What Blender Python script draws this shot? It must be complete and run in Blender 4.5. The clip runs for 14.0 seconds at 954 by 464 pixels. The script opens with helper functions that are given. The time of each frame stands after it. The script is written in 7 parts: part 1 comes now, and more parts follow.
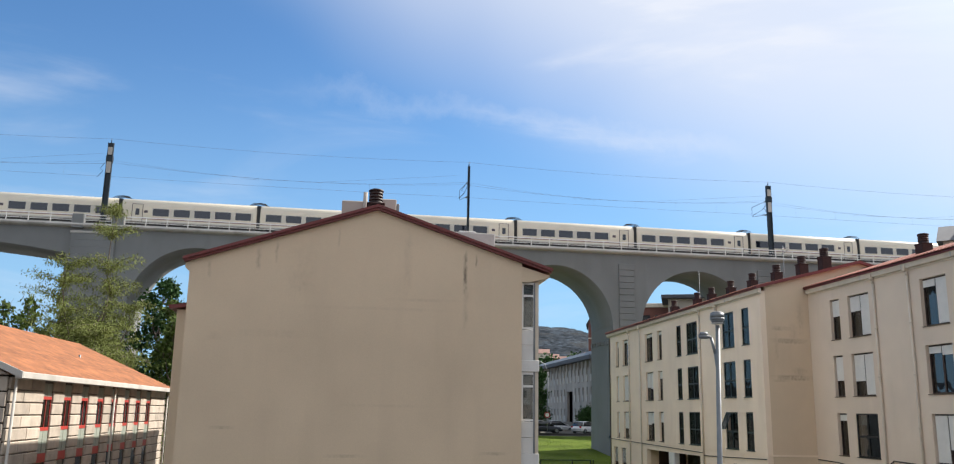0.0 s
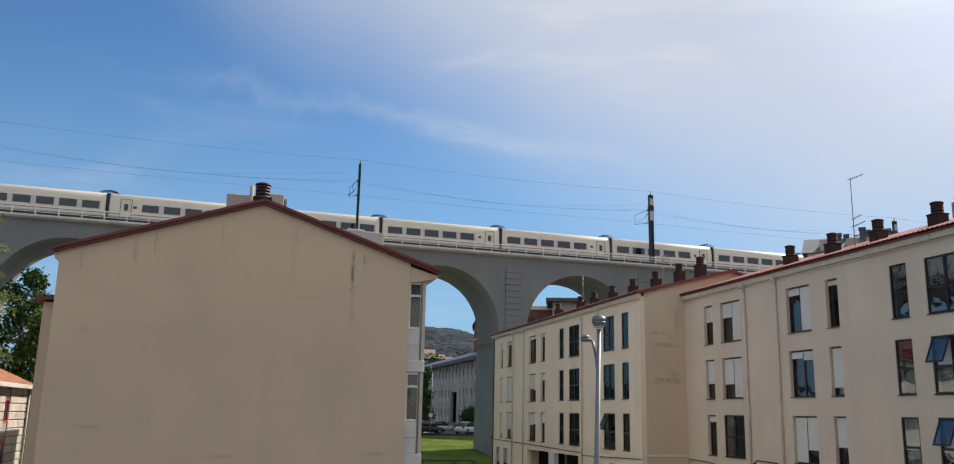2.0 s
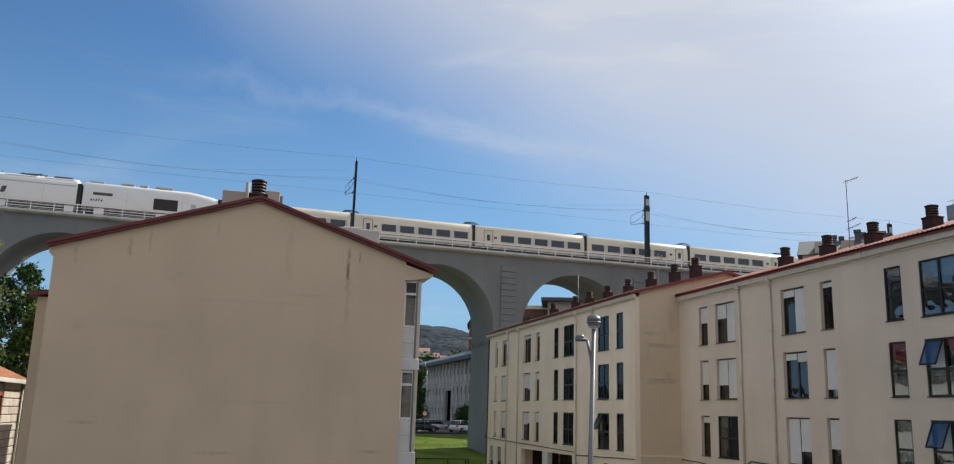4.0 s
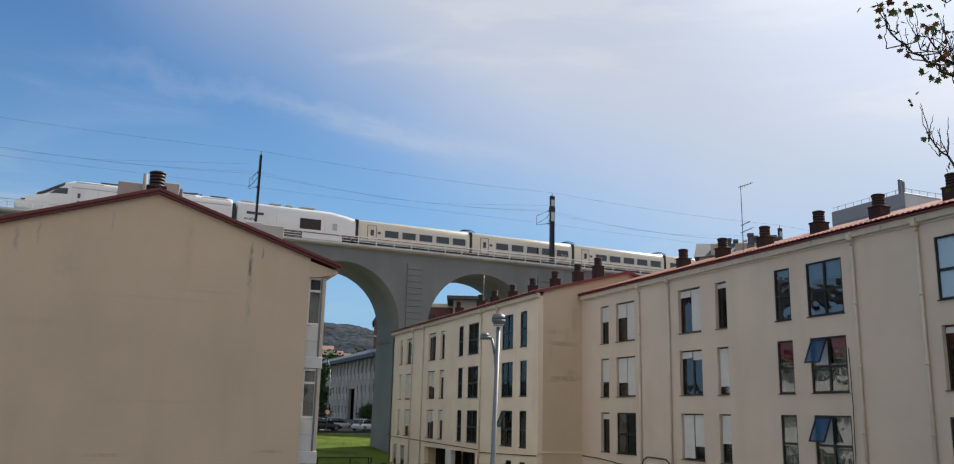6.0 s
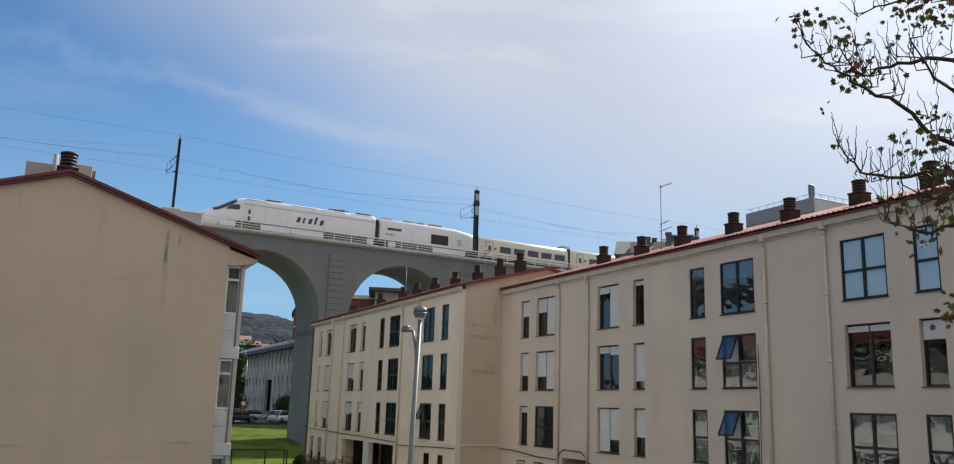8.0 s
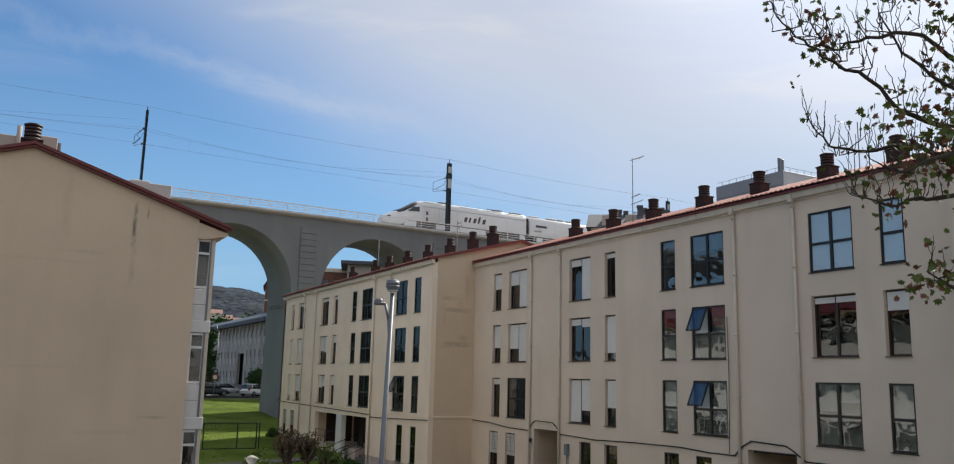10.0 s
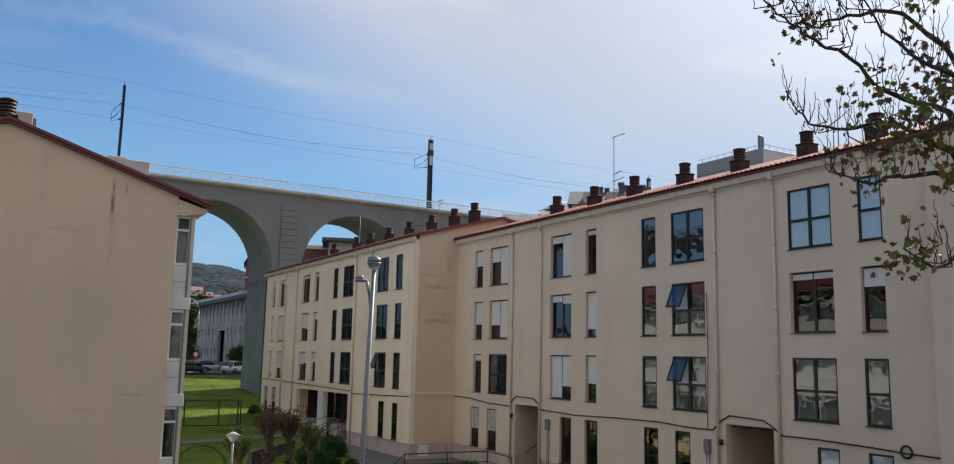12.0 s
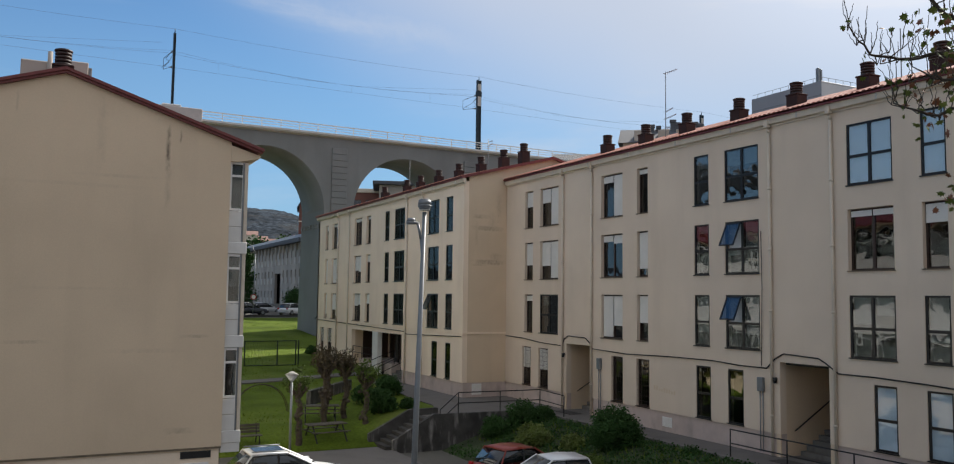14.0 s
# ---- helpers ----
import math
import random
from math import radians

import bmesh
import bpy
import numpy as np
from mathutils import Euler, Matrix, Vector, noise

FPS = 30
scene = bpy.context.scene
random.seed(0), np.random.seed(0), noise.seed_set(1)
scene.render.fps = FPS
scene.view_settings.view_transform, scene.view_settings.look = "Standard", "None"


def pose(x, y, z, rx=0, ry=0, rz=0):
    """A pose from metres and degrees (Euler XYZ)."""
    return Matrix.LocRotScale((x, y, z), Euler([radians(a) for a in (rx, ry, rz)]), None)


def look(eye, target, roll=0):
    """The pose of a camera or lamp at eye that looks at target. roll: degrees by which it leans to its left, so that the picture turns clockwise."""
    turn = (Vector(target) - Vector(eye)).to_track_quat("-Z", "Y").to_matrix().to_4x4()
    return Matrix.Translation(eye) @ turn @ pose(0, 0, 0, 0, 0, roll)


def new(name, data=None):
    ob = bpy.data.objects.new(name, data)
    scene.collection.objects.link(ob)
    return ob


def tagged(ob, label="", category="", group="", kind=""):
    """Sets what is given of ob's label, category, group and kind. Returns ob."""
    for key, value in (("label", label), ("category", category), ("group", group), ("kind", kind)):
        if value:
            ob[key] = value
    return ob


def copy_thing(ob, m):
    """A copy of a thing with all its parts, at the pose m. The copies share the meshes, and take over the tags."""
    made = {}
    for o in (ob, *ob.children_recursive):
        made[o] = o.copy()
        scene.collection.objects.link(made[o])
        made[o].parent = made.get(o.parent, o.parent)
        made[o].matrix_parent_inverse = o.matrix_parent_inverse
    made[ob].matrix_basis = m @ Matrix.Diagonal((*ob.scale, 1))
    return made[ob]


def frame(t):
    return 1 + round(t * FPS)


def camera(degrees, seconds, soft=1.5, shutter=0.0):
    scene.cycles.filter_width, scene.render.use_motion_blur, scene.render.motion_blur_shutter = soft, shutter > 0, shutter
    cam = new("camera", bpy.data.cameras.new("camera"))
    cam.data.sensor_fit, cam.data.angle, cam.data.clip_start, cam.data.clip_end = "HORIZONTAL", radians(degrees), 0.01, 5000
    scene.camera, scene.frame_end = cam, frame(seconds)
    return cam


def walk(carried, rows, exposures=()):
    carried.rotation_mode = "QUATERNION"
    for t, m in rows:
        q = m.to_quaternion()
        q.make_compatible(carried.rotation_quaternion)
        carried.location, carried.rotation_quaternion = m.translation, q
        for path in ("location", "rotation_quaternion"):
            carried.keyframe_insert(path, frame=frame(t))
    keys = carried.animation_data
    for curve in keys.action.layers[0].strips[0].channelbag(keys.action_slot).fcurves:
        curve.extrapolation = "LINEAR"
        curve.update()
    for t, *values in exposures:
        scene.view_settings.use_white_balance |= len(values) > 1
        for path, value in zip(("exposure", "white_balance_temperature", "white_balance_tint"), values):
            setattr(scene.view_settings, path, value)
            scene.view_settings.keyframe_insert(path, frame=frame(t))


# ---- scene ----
cam = camera(58.7, 14.0, soft=1.15)
PATH = [
    (0.0, pose(0, 0, 0, 102.01, -0.98, -7.61)),
    (0.5, pose(0, 0, 0, 102.14, -1.15, -8.17)),
    (1.0, pose(0, 0, 0, 102.20, -0.88, -12.28)),
    (1.5, pose(0, 0, 0, 102.15, -1.44, -14.05)),
    (2.0, pose(0, 0, 0, 102.17, -1.25, -15.29)),
    (4.3, pose(0, 0, 0, 102.09, -1.89, -15.87)),
    (4.5, pose(0, 0, 0, 102.16, -1.65, -16.81)),
    (5.0, pose(0, 0, 0, 102.10, -1.70, -17.71)),
    (5.5, pose(0, 0, 0, 102.12, -1.52, -19.96)),
    (6.0, pose(0, 0, 0, 102.14, -1.34, -22.02)),
    (6.5, pose(0, 0, 0, 102.09, -1.52, -22.68)),
    (7.0, pose(0, 0, 0, 102.09, -1.52, -24.54)),
    (7.5, pose(0, 0, 0, 102.01, -1.72, -25.68)),
    (8.0, pose(0, 0, 0, 101.81, -1.76, -27.36)),
    (10.5, pose(0, 0, 0, 99.75, -1.32, -29.59)),
    (11.0, pose(0, 0, 0, 99.58, -1.25, -30.22)),
    (11.5, pose(0, 0, 0, 99.41, -1.28, -30.47)),
    (12.0, pose(0, 0, 0, 98.51, -1.20, -30.41)),
    (12.5, pose(0, 0, 0, 96.44, -1.29, -30.27)),
    (13.0, pose(0, 0, 0, 95.31, -1.20, -30.15)),
    (13.5, pose(0, 0, 0, 95.02, -1.13, -29.85)),
    (14.0, pose(0, 0, 0, 94.49, -0.74, -26.96)),
]
walk(cam, PATH, exposures=[(0.0, 0.74), (1.0, 0.49), (2.0, 0.37), (5.0, 0.32), (8.0, 0.34), (11.0, 0.34), (14.0, 0.34)])

# ---------------------------------------------------------------- light
SUN_AZ, SUN_EL = radians(65), radians(41)      # azimuth from +y towards +x
sun_dir = Vector((math.sin(SUN_AZ) * math.cos(SUN_EL), math.cos(SUN_AZ) * math.cos(SUN_EL), math.sin(SUN_EL)))
sun = new("sun", bpy.data.lights.new("sun", "SUN"))
sun.data.energy, sun.data.angle, sun.data.color = 4.6, radians(0.6), (1.0, 0.94, 0.85)
sun.matrix_world = look(sun_dir * 100, (0, 0, 0))

world = bpy.data.worlds.new("sky")
scene.world = world
world.use_nodes = True
wn, wl = world.node_tree.nodes, world.node_tree.links
wn.clear()


def wnode(kind, **kw):
    n = wn.new(kind)
    for key, value in kw.items():
        n.inputs[key].default_value = value
    return n


sky = wn.new("ShaderNodeTexSky")
sky.sky_type, sky.sun_disc = "NISHITA", False
sky.sun_elevation, sky.sun_rotation = SUN_EL, SUN_AZ
sky.air_density, sky.dust_density, sky.ozone_density = 1.0, 0.4, 2.0
tc = wn.new("ShaderNodeTexCoord")
# cirrus veil: thick towards the upper right, streaky, thin towards the left
mp = wn.new("ShaderNodeMapping")
mp.inputs["Rotation"].default_value = (0.0, radians(-16), radians(-20))
mp.inputs["Scale"].default_value = (1.5, 1.5, 7.0)
n1 = wnode("ShaderNodeTexNoise", Scale=1.3, Detail=7.0, Roughness=0.55)
n1.inputs["Distortion"].default_value = 0.6
n2 = wnode("ShaderNodeTexNoise", Scale=0.9, Detail=4.0, Roughness=0.5)
wl.new(tc.outputs["Generated"], mp.inputs["Vector"])
wl.new(mp.outputs["Vector"], n1.inputs["Vector"])
wl.new(tc.outputs["Generated"], n2.inputs["Vector"])


def wmath(op, a, b):
    n = wn.new("ShaderNodeMath")
    n.operation = op
    for i, v in enumerate((a, b)):
        if isinstance(v, (int, float)):
            n.inputs[i].default_value = v
        else:
            wl.new(v, n.inputs[i])
    return n.outputs[0]


# a veil of cloud fills the upper and eastern sky; low in the north it is clear
sep = wn.new("ShaderNodeSeparateXYZ")
wl.new(tc.outputs["Generated"], sep.inputs[0])
rise = wmath("ADD", wmath("MULTIPLY", sep.outputs["Z"], 0.95), wmath("MULTIPLY", sep.outputs["X"], 0.49))
# unseen southern and western cloud, added to brighten the walls
rise = wmath("ADD", rise, wmath("MULTIPLY", wmath("MAXIMUM", wmath("SUBTRACT", 0.5, sep.outputs["Y"]), 0.0), 0.5))
rise = wmath("ADD", rise, wmath("MULTIPLY", wmath("MAXIMUM", wmath("SUBTRACT", -0.5, sep.outputs["X"]), 0.0), 0.9))
veil = wn.new("ShaderNodeMapRange")
veil.interpolation_type = "SMOOTHSTEP"
for key, value in (("From Min", 0.38), ("From Max", 0.66), ("To Min", 0.0), ("To Max", 1.0)):
    veil.inputs[key].default_value = value
wl.new(wmath("ADD", rise, wmath("MULTIPLY", wmath("SUBTRACT", n2.outputs["Fac"], 0.5), 0.35)), veil.inputs["Value"])
streak = wn.new("ShaderNodeMapRange")
streak.interpolation_type = "SMOOTHSTEP"
streak.inputs["From Min"].default_value, streak.inputs["From Max"].default_value = 0.50, 0.80
wl.new(n1.outputs["Fac"], streak.inputs["Value"])
# one long torn streak of cirrus across the northern sky
line = wn.new("ShaderNodeVectorMath")
line.operation = "DOT_PRODUCT"
line.inputs[1].default_value = (-0.0788, 0.3519, -0.9327)
wl.new(tc.outputs["Generated"], line.inputs[0])
mid = wn.new("ShaderNodeVectorMath")
mid.operation = "DOT_PRODUCT"
mid.inputs[1].default_value = (0.1734, 0.9262, 0.3347)
wl.new(tc.outputs["Generated"], mid.inputs[0])
n3 = wnode("ShaderNodeTexNoise", Scale=14.0, Detail=6.0, Roughness=0.65)
wl.new(tc.outputs["Generated"], n3.inputs["Vector"])
ragged = wmath("ADD", line.outputs["Value"], wmath("MULTIPLY", wmath("SUBTRACT", n3.outputs["Fac"], 0.5), 0.07))
band = wmath("MAXIMUM", wmath("SUBTRACT", 1.0, wmath("DIVIDE", wmath("ABSOLUTE", ragged, 0.0), 0.016)), 0.0)
reach = wn.new("ShaderNodeMapRange")
reach.interpolation_type = "SMOOTHSTEP"
for key, value in (("From Min", 0.955), ("From Max", 0.985)):
    reach.inputs[key].default_value = value
wl.new(mid.outputs["Value"], reach.inputs["Value"])
torn = wmath("MULTIPLY", wmath("MULTIPLY", band, reach.outputs[0]), 0.12)
amount = wmath("MINIMUM", wmath("ADD", wmath("MULTIPLY", veil.outputs[0], 0.80), wmath("ADD", torn, wmath("MULTIPLY", streak.outputs[0], 0.45))), 0.92)
mixc = wn.new("ShaderNodeMix")
mixc.data_type = "RGBA"
wl.new(amount, mixc.inputs["Factor"])
tint = wn.new("ShaderNodeMix")
tint.data_type, tint.blend_type = "RGBA", "MULTIPLY"
tint.inputs["Factor"].default_value = 1.0
tint.inputs[7].default_value = (0.58, 0.86, 1.08, 1)
wl.new(sky.outputs[0], tint.inputs[6])
# the blue pales towards the horizon
haze = wn.new("ShaderNodeMapRange")
haze.interpolation_type = "SMOOTHSTEP"
for key, value in (("From Min", 0.0), ("From Max", 0.42), ("To Min", 0.80), ("To Max", 0.0)):
    haze.inputs[key].default_value = value
wl.new(sep.outputs["Z"], haze.inputs["Value"])
pale = wn.new("ShaderNodeMix")
pale.data_type = "RGBA"
pale.inputs[7].default_value = (2.65, 4.55, 6.6, 1)
wl.new(haze.outputs[0], pale.inputs["Factor"])
wl.new(tint.outputs[2], pale.inputs[6])
wl.new(pale.outputs[2], mixc.inputs[6])
# the veil is far brighter round the sun
glow = wn.new("ShaderNodeVectorMath")
glow.operation = "DOT_PRODUCT"
glow.inputs[1].default_value = sun_dir
wl.new(tc.outputs["Generated"], glow.inputs[0])
lift = wn.new("ShaderNodeMapRange")
lift.interpolation_type = "SMOOTHSTEP"
for key, value in (("From Min", 0.84), ("From Max", 1.0), ("To Min", 1.0), ("To Max", 1.6)):
    lift.inputs[key].default_value = value
wl.new(glow.outputs["Value"], lift.inputs["Value"])
cloud = wn.new("ShaderNodeVectorMath")
cloud.operation = "SCALE"
cloud.inputs[0].default_value = (6.2, 6.45, 7.05)
wl.new(lift.outputs[0], cloud.inputs["Scale"])
wl.new(cloud.outputs[0], mixc.inputs[7])
bg = wn.new("ShaderNodeBackground")
bg.inputs["Strength"].default_value = 0.085
wo = wn.new("ShaderNodeOutputWorld")
wl.new(mixc.outputs[2], bg.inputs["Color"])
wl.new(bg.outputs[0], wo.inputs["Surface"])

# ---------------------------------------------------------------- materials
MATS = {}


def material(name, color, rough=0.8, metal=0.0, vary=0.12, scale=3.0, grain=0.05, grain_scale=60.0, bump=0.15, bump_scale=40.0, bump_dist=0.02,
             stain=None, stain_stretch=None, stain_scale=1.2, stain_amount=0.5, rand=0.0, gloss=0.5):
    """Principled material with two scales of noise, optional stains and relief."""
    m = bpy.data.materials.new(name)
    m.use_nodes = True
    nd, lk = m.node_tree.nodes, m.node_tree.links
    p = nd["Principled BSDF"]
    p.inputs["Roughness"].default_value, p.inputs["Metallic"].default_value = rough, metal
    p.inputs["Specular IOR Level"].default_value = gloss
    geo = nd.new("ShaderNodeNewGeometry")

    def noise_of(sc, detail=5.0, stretch=None):
        t = nd.new("ShaderNodeTexNoise")
        t.inputs["Scale"].default_value, t.inputs["Detail"].default_value = sc, detail
        if stretch:
            mm = nd.new("ShaderNodeMapping")
            mm.inputs["Scale"].default_value = stretch
            lk.new(geo.outputs["Position"], mm.inputs["Vector"])
            lk.new(mm.outputs["Vector"], t.inputs["Vector"])
        else:
            lk.new(geo.outputs["Position"], t.inputs["Vector"])
        return t.outputs["Fac"]

    def remap(v, a, b, c, d):
        r = nd.new("ShaderNodeMapRange")
        for k, x in zip(("From Min", "From Max", "To Min", "To Max"), (a, b, c, d)):
            r.inputs[k].default_value = x
        lk.new(v, r.inputs["Value"])
        return r.outputs[0]

    def mult(a, b):
        n = nd.new("ShaderNodeMath")
        n.operation = "MULTIPLY"
        for i, v in enumerate((a, b)):
            if isinstance(v, float):
                n.inputs[i].default_value = v
            else:
                lk.new(v, n.inputs[i])
        return n.outputs[0]

    val = mult(remap(noise_of(scale), 0.3, 0.7, 1 - vary, 1 + vary), remap(noise_of(grain_scale, 3.0), 0.3, 0.7, 1 - grain, 1 + grain))
    if rand:
        oi = nd.new("ShaderNodeObjectInfo")
        val = mult(val, remap(oi.outputs["Random"], 0, 1, 1 - rand, 1 + rand))
    hsv = nd.new("ShaderNodeHueSaturation")
    hsv.inputs["Color"].default_value = (*color, 1)
    lk.new(val, hsv.inputs["Value"])
    out = hsv.outputs[0]
    if stain:
        mx = nd.new("ShaderNodeMix")
        mx.data_type = "RGBA"
        f = remap(noise_of(stain_scale, 6.0, stain_stretch), 0.52, 0.72, 0.0, stain_amount)
        lk.new(f, mx.inputs["Factor"])
        lk.new(out, mx.inputs[6])
        mx.inputs[7].default_value = (*stain, 1)
        out = mx.outputs[2]
    lk.new(out, p.inputs["Base Color"])
    if bump:
        b = nd.new("ShaderNodeBump")
        b.inputs["Strength"].default_value, b.inputs["Distance"].default_value = bump, bump_dist
        lk.new(noise_of(bump_scale, 4.0), b.inputs["Height"])
        lk.new(b.outputs[0], p.inputs["Normal"])
    MATS[name] = m
    return m


def glass_material(name, tint_color, clear, mirror=0.13, graze=0.42):
    """Window glass: clear to its tint, mirror-like by Fresnel."""
    m = bpy.data.materials.new(name)
    m.use_nodes = True
    nd, lk = m.node_tree.nodes, m.node_tree.links
    nd.clear()
    o = nd.new("ShaderNodeOutputMaterial")
    t = nd.new("ShaderNodeBsdfTransparent")
    t.inputs[0].default_value = (*(c * clear for c in tint_color), 1)
    g = nd.new("ShaderNodeBsdfGlossy")
    g.inputs["Roughness"].default_value = 0.02
    g.inputs["Color"].default_value = (0.95, 0.97, 1, 1)
    # panes are never quite flat: what they mirror bends
    geo = nd.new("ShaderNodeNewGeometry")
    wave = nd.new("ShaderNodeTexNoise")
    wave.inputs["Scale"].default_value, wave.inputs["Detail"].default_value = 1.7, 1.0
    lk.new(geo.outputs["Position"], wave.inputs["Vector"])
    bend = nd.new("ShaderNodeBump")
    bend.inputs["Strength"].default_value, bend.inputs["Distance"].default_value = 1.0, 0.008
    lk.new(wave.outputs["Fac"], bend.inputs["Height"])
    lk.new(bend.outputs[0], g.inputs["Normal"])
    lw = nd.new("ShaderNodeLayerWeight")
    lw.inputs[0].default_value = 0.5
    pw = nd.new("ShaderNodeMath")
    pw.operation = "POWER"
    pw.inputs[1].default_value = 3.5
    lk.new(lw.outputs["Facing"], pw.inputs[0])
    f = nd.new("ShaderNodeMath")
    f.operation = "MULTIPLY_ADD"
    f.inputs[1].default_value, f.inputs[2].default_value = graze, mirror
    lk.new(pw.outputs[0], f.inputs[0])
    mx = nd.new("ShaderNodeMixShader")
    lk.new(f.outputs[0], mx.inputs[0])
    lk.new(t.outputs[0], mx.inputs[1])
    lk.new(g.outputs[0], mx.inputs[2])
    lk.new(mx.outputs[0], o.inputs[0])
    MATS[name] = m
    return m


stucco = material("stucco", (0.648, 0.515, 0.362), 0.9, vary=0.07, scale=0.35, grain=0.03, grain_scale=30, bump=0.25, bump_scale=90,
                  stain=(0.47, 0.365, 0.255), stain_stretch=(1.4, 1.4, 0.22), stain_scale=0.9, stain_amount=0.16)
# raised above stucco: the wing front's stronger light is in its colour
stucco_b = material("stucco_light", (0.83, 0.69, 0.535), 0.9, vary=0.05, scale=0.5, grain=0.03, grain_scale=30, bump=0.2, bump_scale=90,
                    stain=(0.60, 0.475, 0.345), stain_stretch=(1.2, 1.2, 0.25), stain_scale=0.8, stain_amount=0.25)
# long block's copy, lowered and greyed to stand for its weaker light
stucco_b_shade = material("stucco_light_shaded", (0.69, 0.575, 0.45), 0.9, vary=0.06, scale=0.4, grain=0.03, grain_scale=30, bump=0.2, bump_scale=90,
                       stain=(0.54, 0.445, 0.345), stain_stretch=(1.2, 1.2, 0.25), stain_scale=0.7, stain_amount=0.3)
dark_brown = material("dark_brown", (0.16, 0.125, 0.085), 0.95, vary=0.3, scale=8)
plinth = material("plinth_pink", (0.52, 0.425, 0.375), 0.85, vary=0.1, scale=1.5, stain=(0.25, 0.21, 0.18), stain_stretch=(1, 1, 0.5), stain_scale=1.5)
cream = material("cream_trim", (0.62, 0.54, 0.43), 0.7, vary=0.05, stain=(0.4, 0.33, 0.26), stain_scale=2, stain_amount=0.3)
darkred = material("dark_red_metal", (0.15, 0.028, 0.025), 0.45, vary=0.12, scale=4, grain=0.06, bump=0.05)
terracotta = material("terracotta_sheet", (0.40, 0.15, 0.10), 0.75, vary=0.15, scale=2.0, stain=(0.22, 0.10, 0.075), stain_scale=2.5)
tile_orange = material("orange_tiles", (0.265, 0.10, 0.038), 0.9, vary=0.34, scale=1.6, stain=(0.19, 0.08, 0.045), stain_scale=3.0, stain_amount=0.5, rand=0.12)
brickred = material("chimney_brick", (0.030, 0.013, 0.011), 0.85, vary=0.2, scale=6, rand=0.15)
clay = material("chimney_pot", (0.027, 0.012, 0.010), 0.6, vary=0.2, scale=9)
viad = material("viaduct_concrete", (0.205, 0.212, 0.208), 0.9, vary=0.10, scale=0.25, grain=0.05, grain_scale=20, bump=0.2, bump_scale=25,
                stain=(0.15, 0.155, 0.152), stain_stretch=(0.8, 0.8, 0.2), stain_scale=0.5, stain_amount=0.5)
cornice_m = material("cornice_concrete", (0.50, 0.48, 0.44), 0.9, vary=0.12, scale=0.6, stain=(0.28, 0.26, 0.23), stain_stretch=(1, 1, 0.4), stain_scale=1.0, stain_amount=0.5)
concrete = material("concrete_grey", (0.15, 0.14, 0.125), 0.9, vary=0.14, scale=1.0, stain=(0.035, 0.032, 0.028), stain_stretch=(1.5, 1.5, 0.25), stain_scale=1.0, stain_amount=0.75)
railwhite = material("white_paint", (0.74, 0.73, 0.70), 0.5, vary=0.06, bump=0.03)
white_panel = material("white_enamel_panel", (0.66, 0.645, 0.61), 0.45, vary=0.05, scale=2, stain=(0.5, 0.48, 0.44), stain_stretch=(2, 2, 0.3), stain_scale=2, stain_amount=0.25, bump=0.02)
shutter_m = material("white_shutter", (0.72, 0.70, 0.65), 0.55, vary=0.04, bump=0.03)
black_frame = material("black_aluminium", (0.012, 0.013, 0.014), 0.38, metal=0.2, vary=0.1, bump=0.02)
green_frame = material("dark_green_aluminium", (0.010, 0.022, 0.018), 0.38, metal=0.2, vary=0.1, bump=0.02)
brown_frame = material("brown_aluminium", (0.035, 0.018, 0.012), 0.45, vary=0.1, bump=0.02)
red_frame = material("red_lacquer_frame", (0.42, 0.045, 0.035), 0.45, vary=0.08, bump=0.02)
# near-black stands for the unlit depth of rooms; doormats share it
room_dark = material("room_shade_and_doormat", (0.05, 0.045, 0.04), 0.95, vary=0.2)
curtain_m = material("pale_curtain", (0.72, 0.73, 0.72), 0.9, vary=0.06, scale=5, bump=0.1)
blind_m = material("blue_grey_blind", (0.50, 0.57, 0.64), 0.8, vary=0.04, bump=0.02)
olive_m = material("olive_spandrel", (0.30, 0.33, 0.28), 0.5, vary=0.06, bump=0.02)
steel_dark = material("dark_painted_steel", (0.018, 0.028, 0.036), 0.5, metal=0.3, vary=0.15, bump=0.04)
galv = material("galvanised_steel", (0.19, 0.205, 0.215), 0.5, metal=0.35, vary=0.08, scale=8, bump=0.03)
wire_m = material("wire", (0.17, 0.20, 0.25), 0.6, metal=0.4, vary=0.05, bump=0)
rail_black = material("black_handrail", (0.02, 0.02, 0.021), 0.5, metal=0.3, vary=0.1, bump=0.03)
cable_m = material("black_cable", (0.015, 0.014, 0.013), 0.7, vary=0.1, bump=0)
train_cream = material("train_cream", (0.66, 0.60, 0.48), 0.35, vary=0.02, scale=0.7, grain=0.01, bump=0.01, stain=(0.50, 0.45, 0.36), stain_stretch=(0.4, 1, 1), stain_scale=1.5, stain_amount=0.2)
train_white = material("train_white", (0.74, 0.73, 0.71), 0.32, vary=0.02, scale=0.7, grain=0.01, bump=0.01, stain=(0.56, 0.55, 0.52), stain_stretch=(0.4, 1, 1), stain_scale=1.5, stain_amount=0.2)
train_roof = material("train_roof_grey", (0.42, 0.43, 0.41), 0.5, vary=0.1, scale=2)
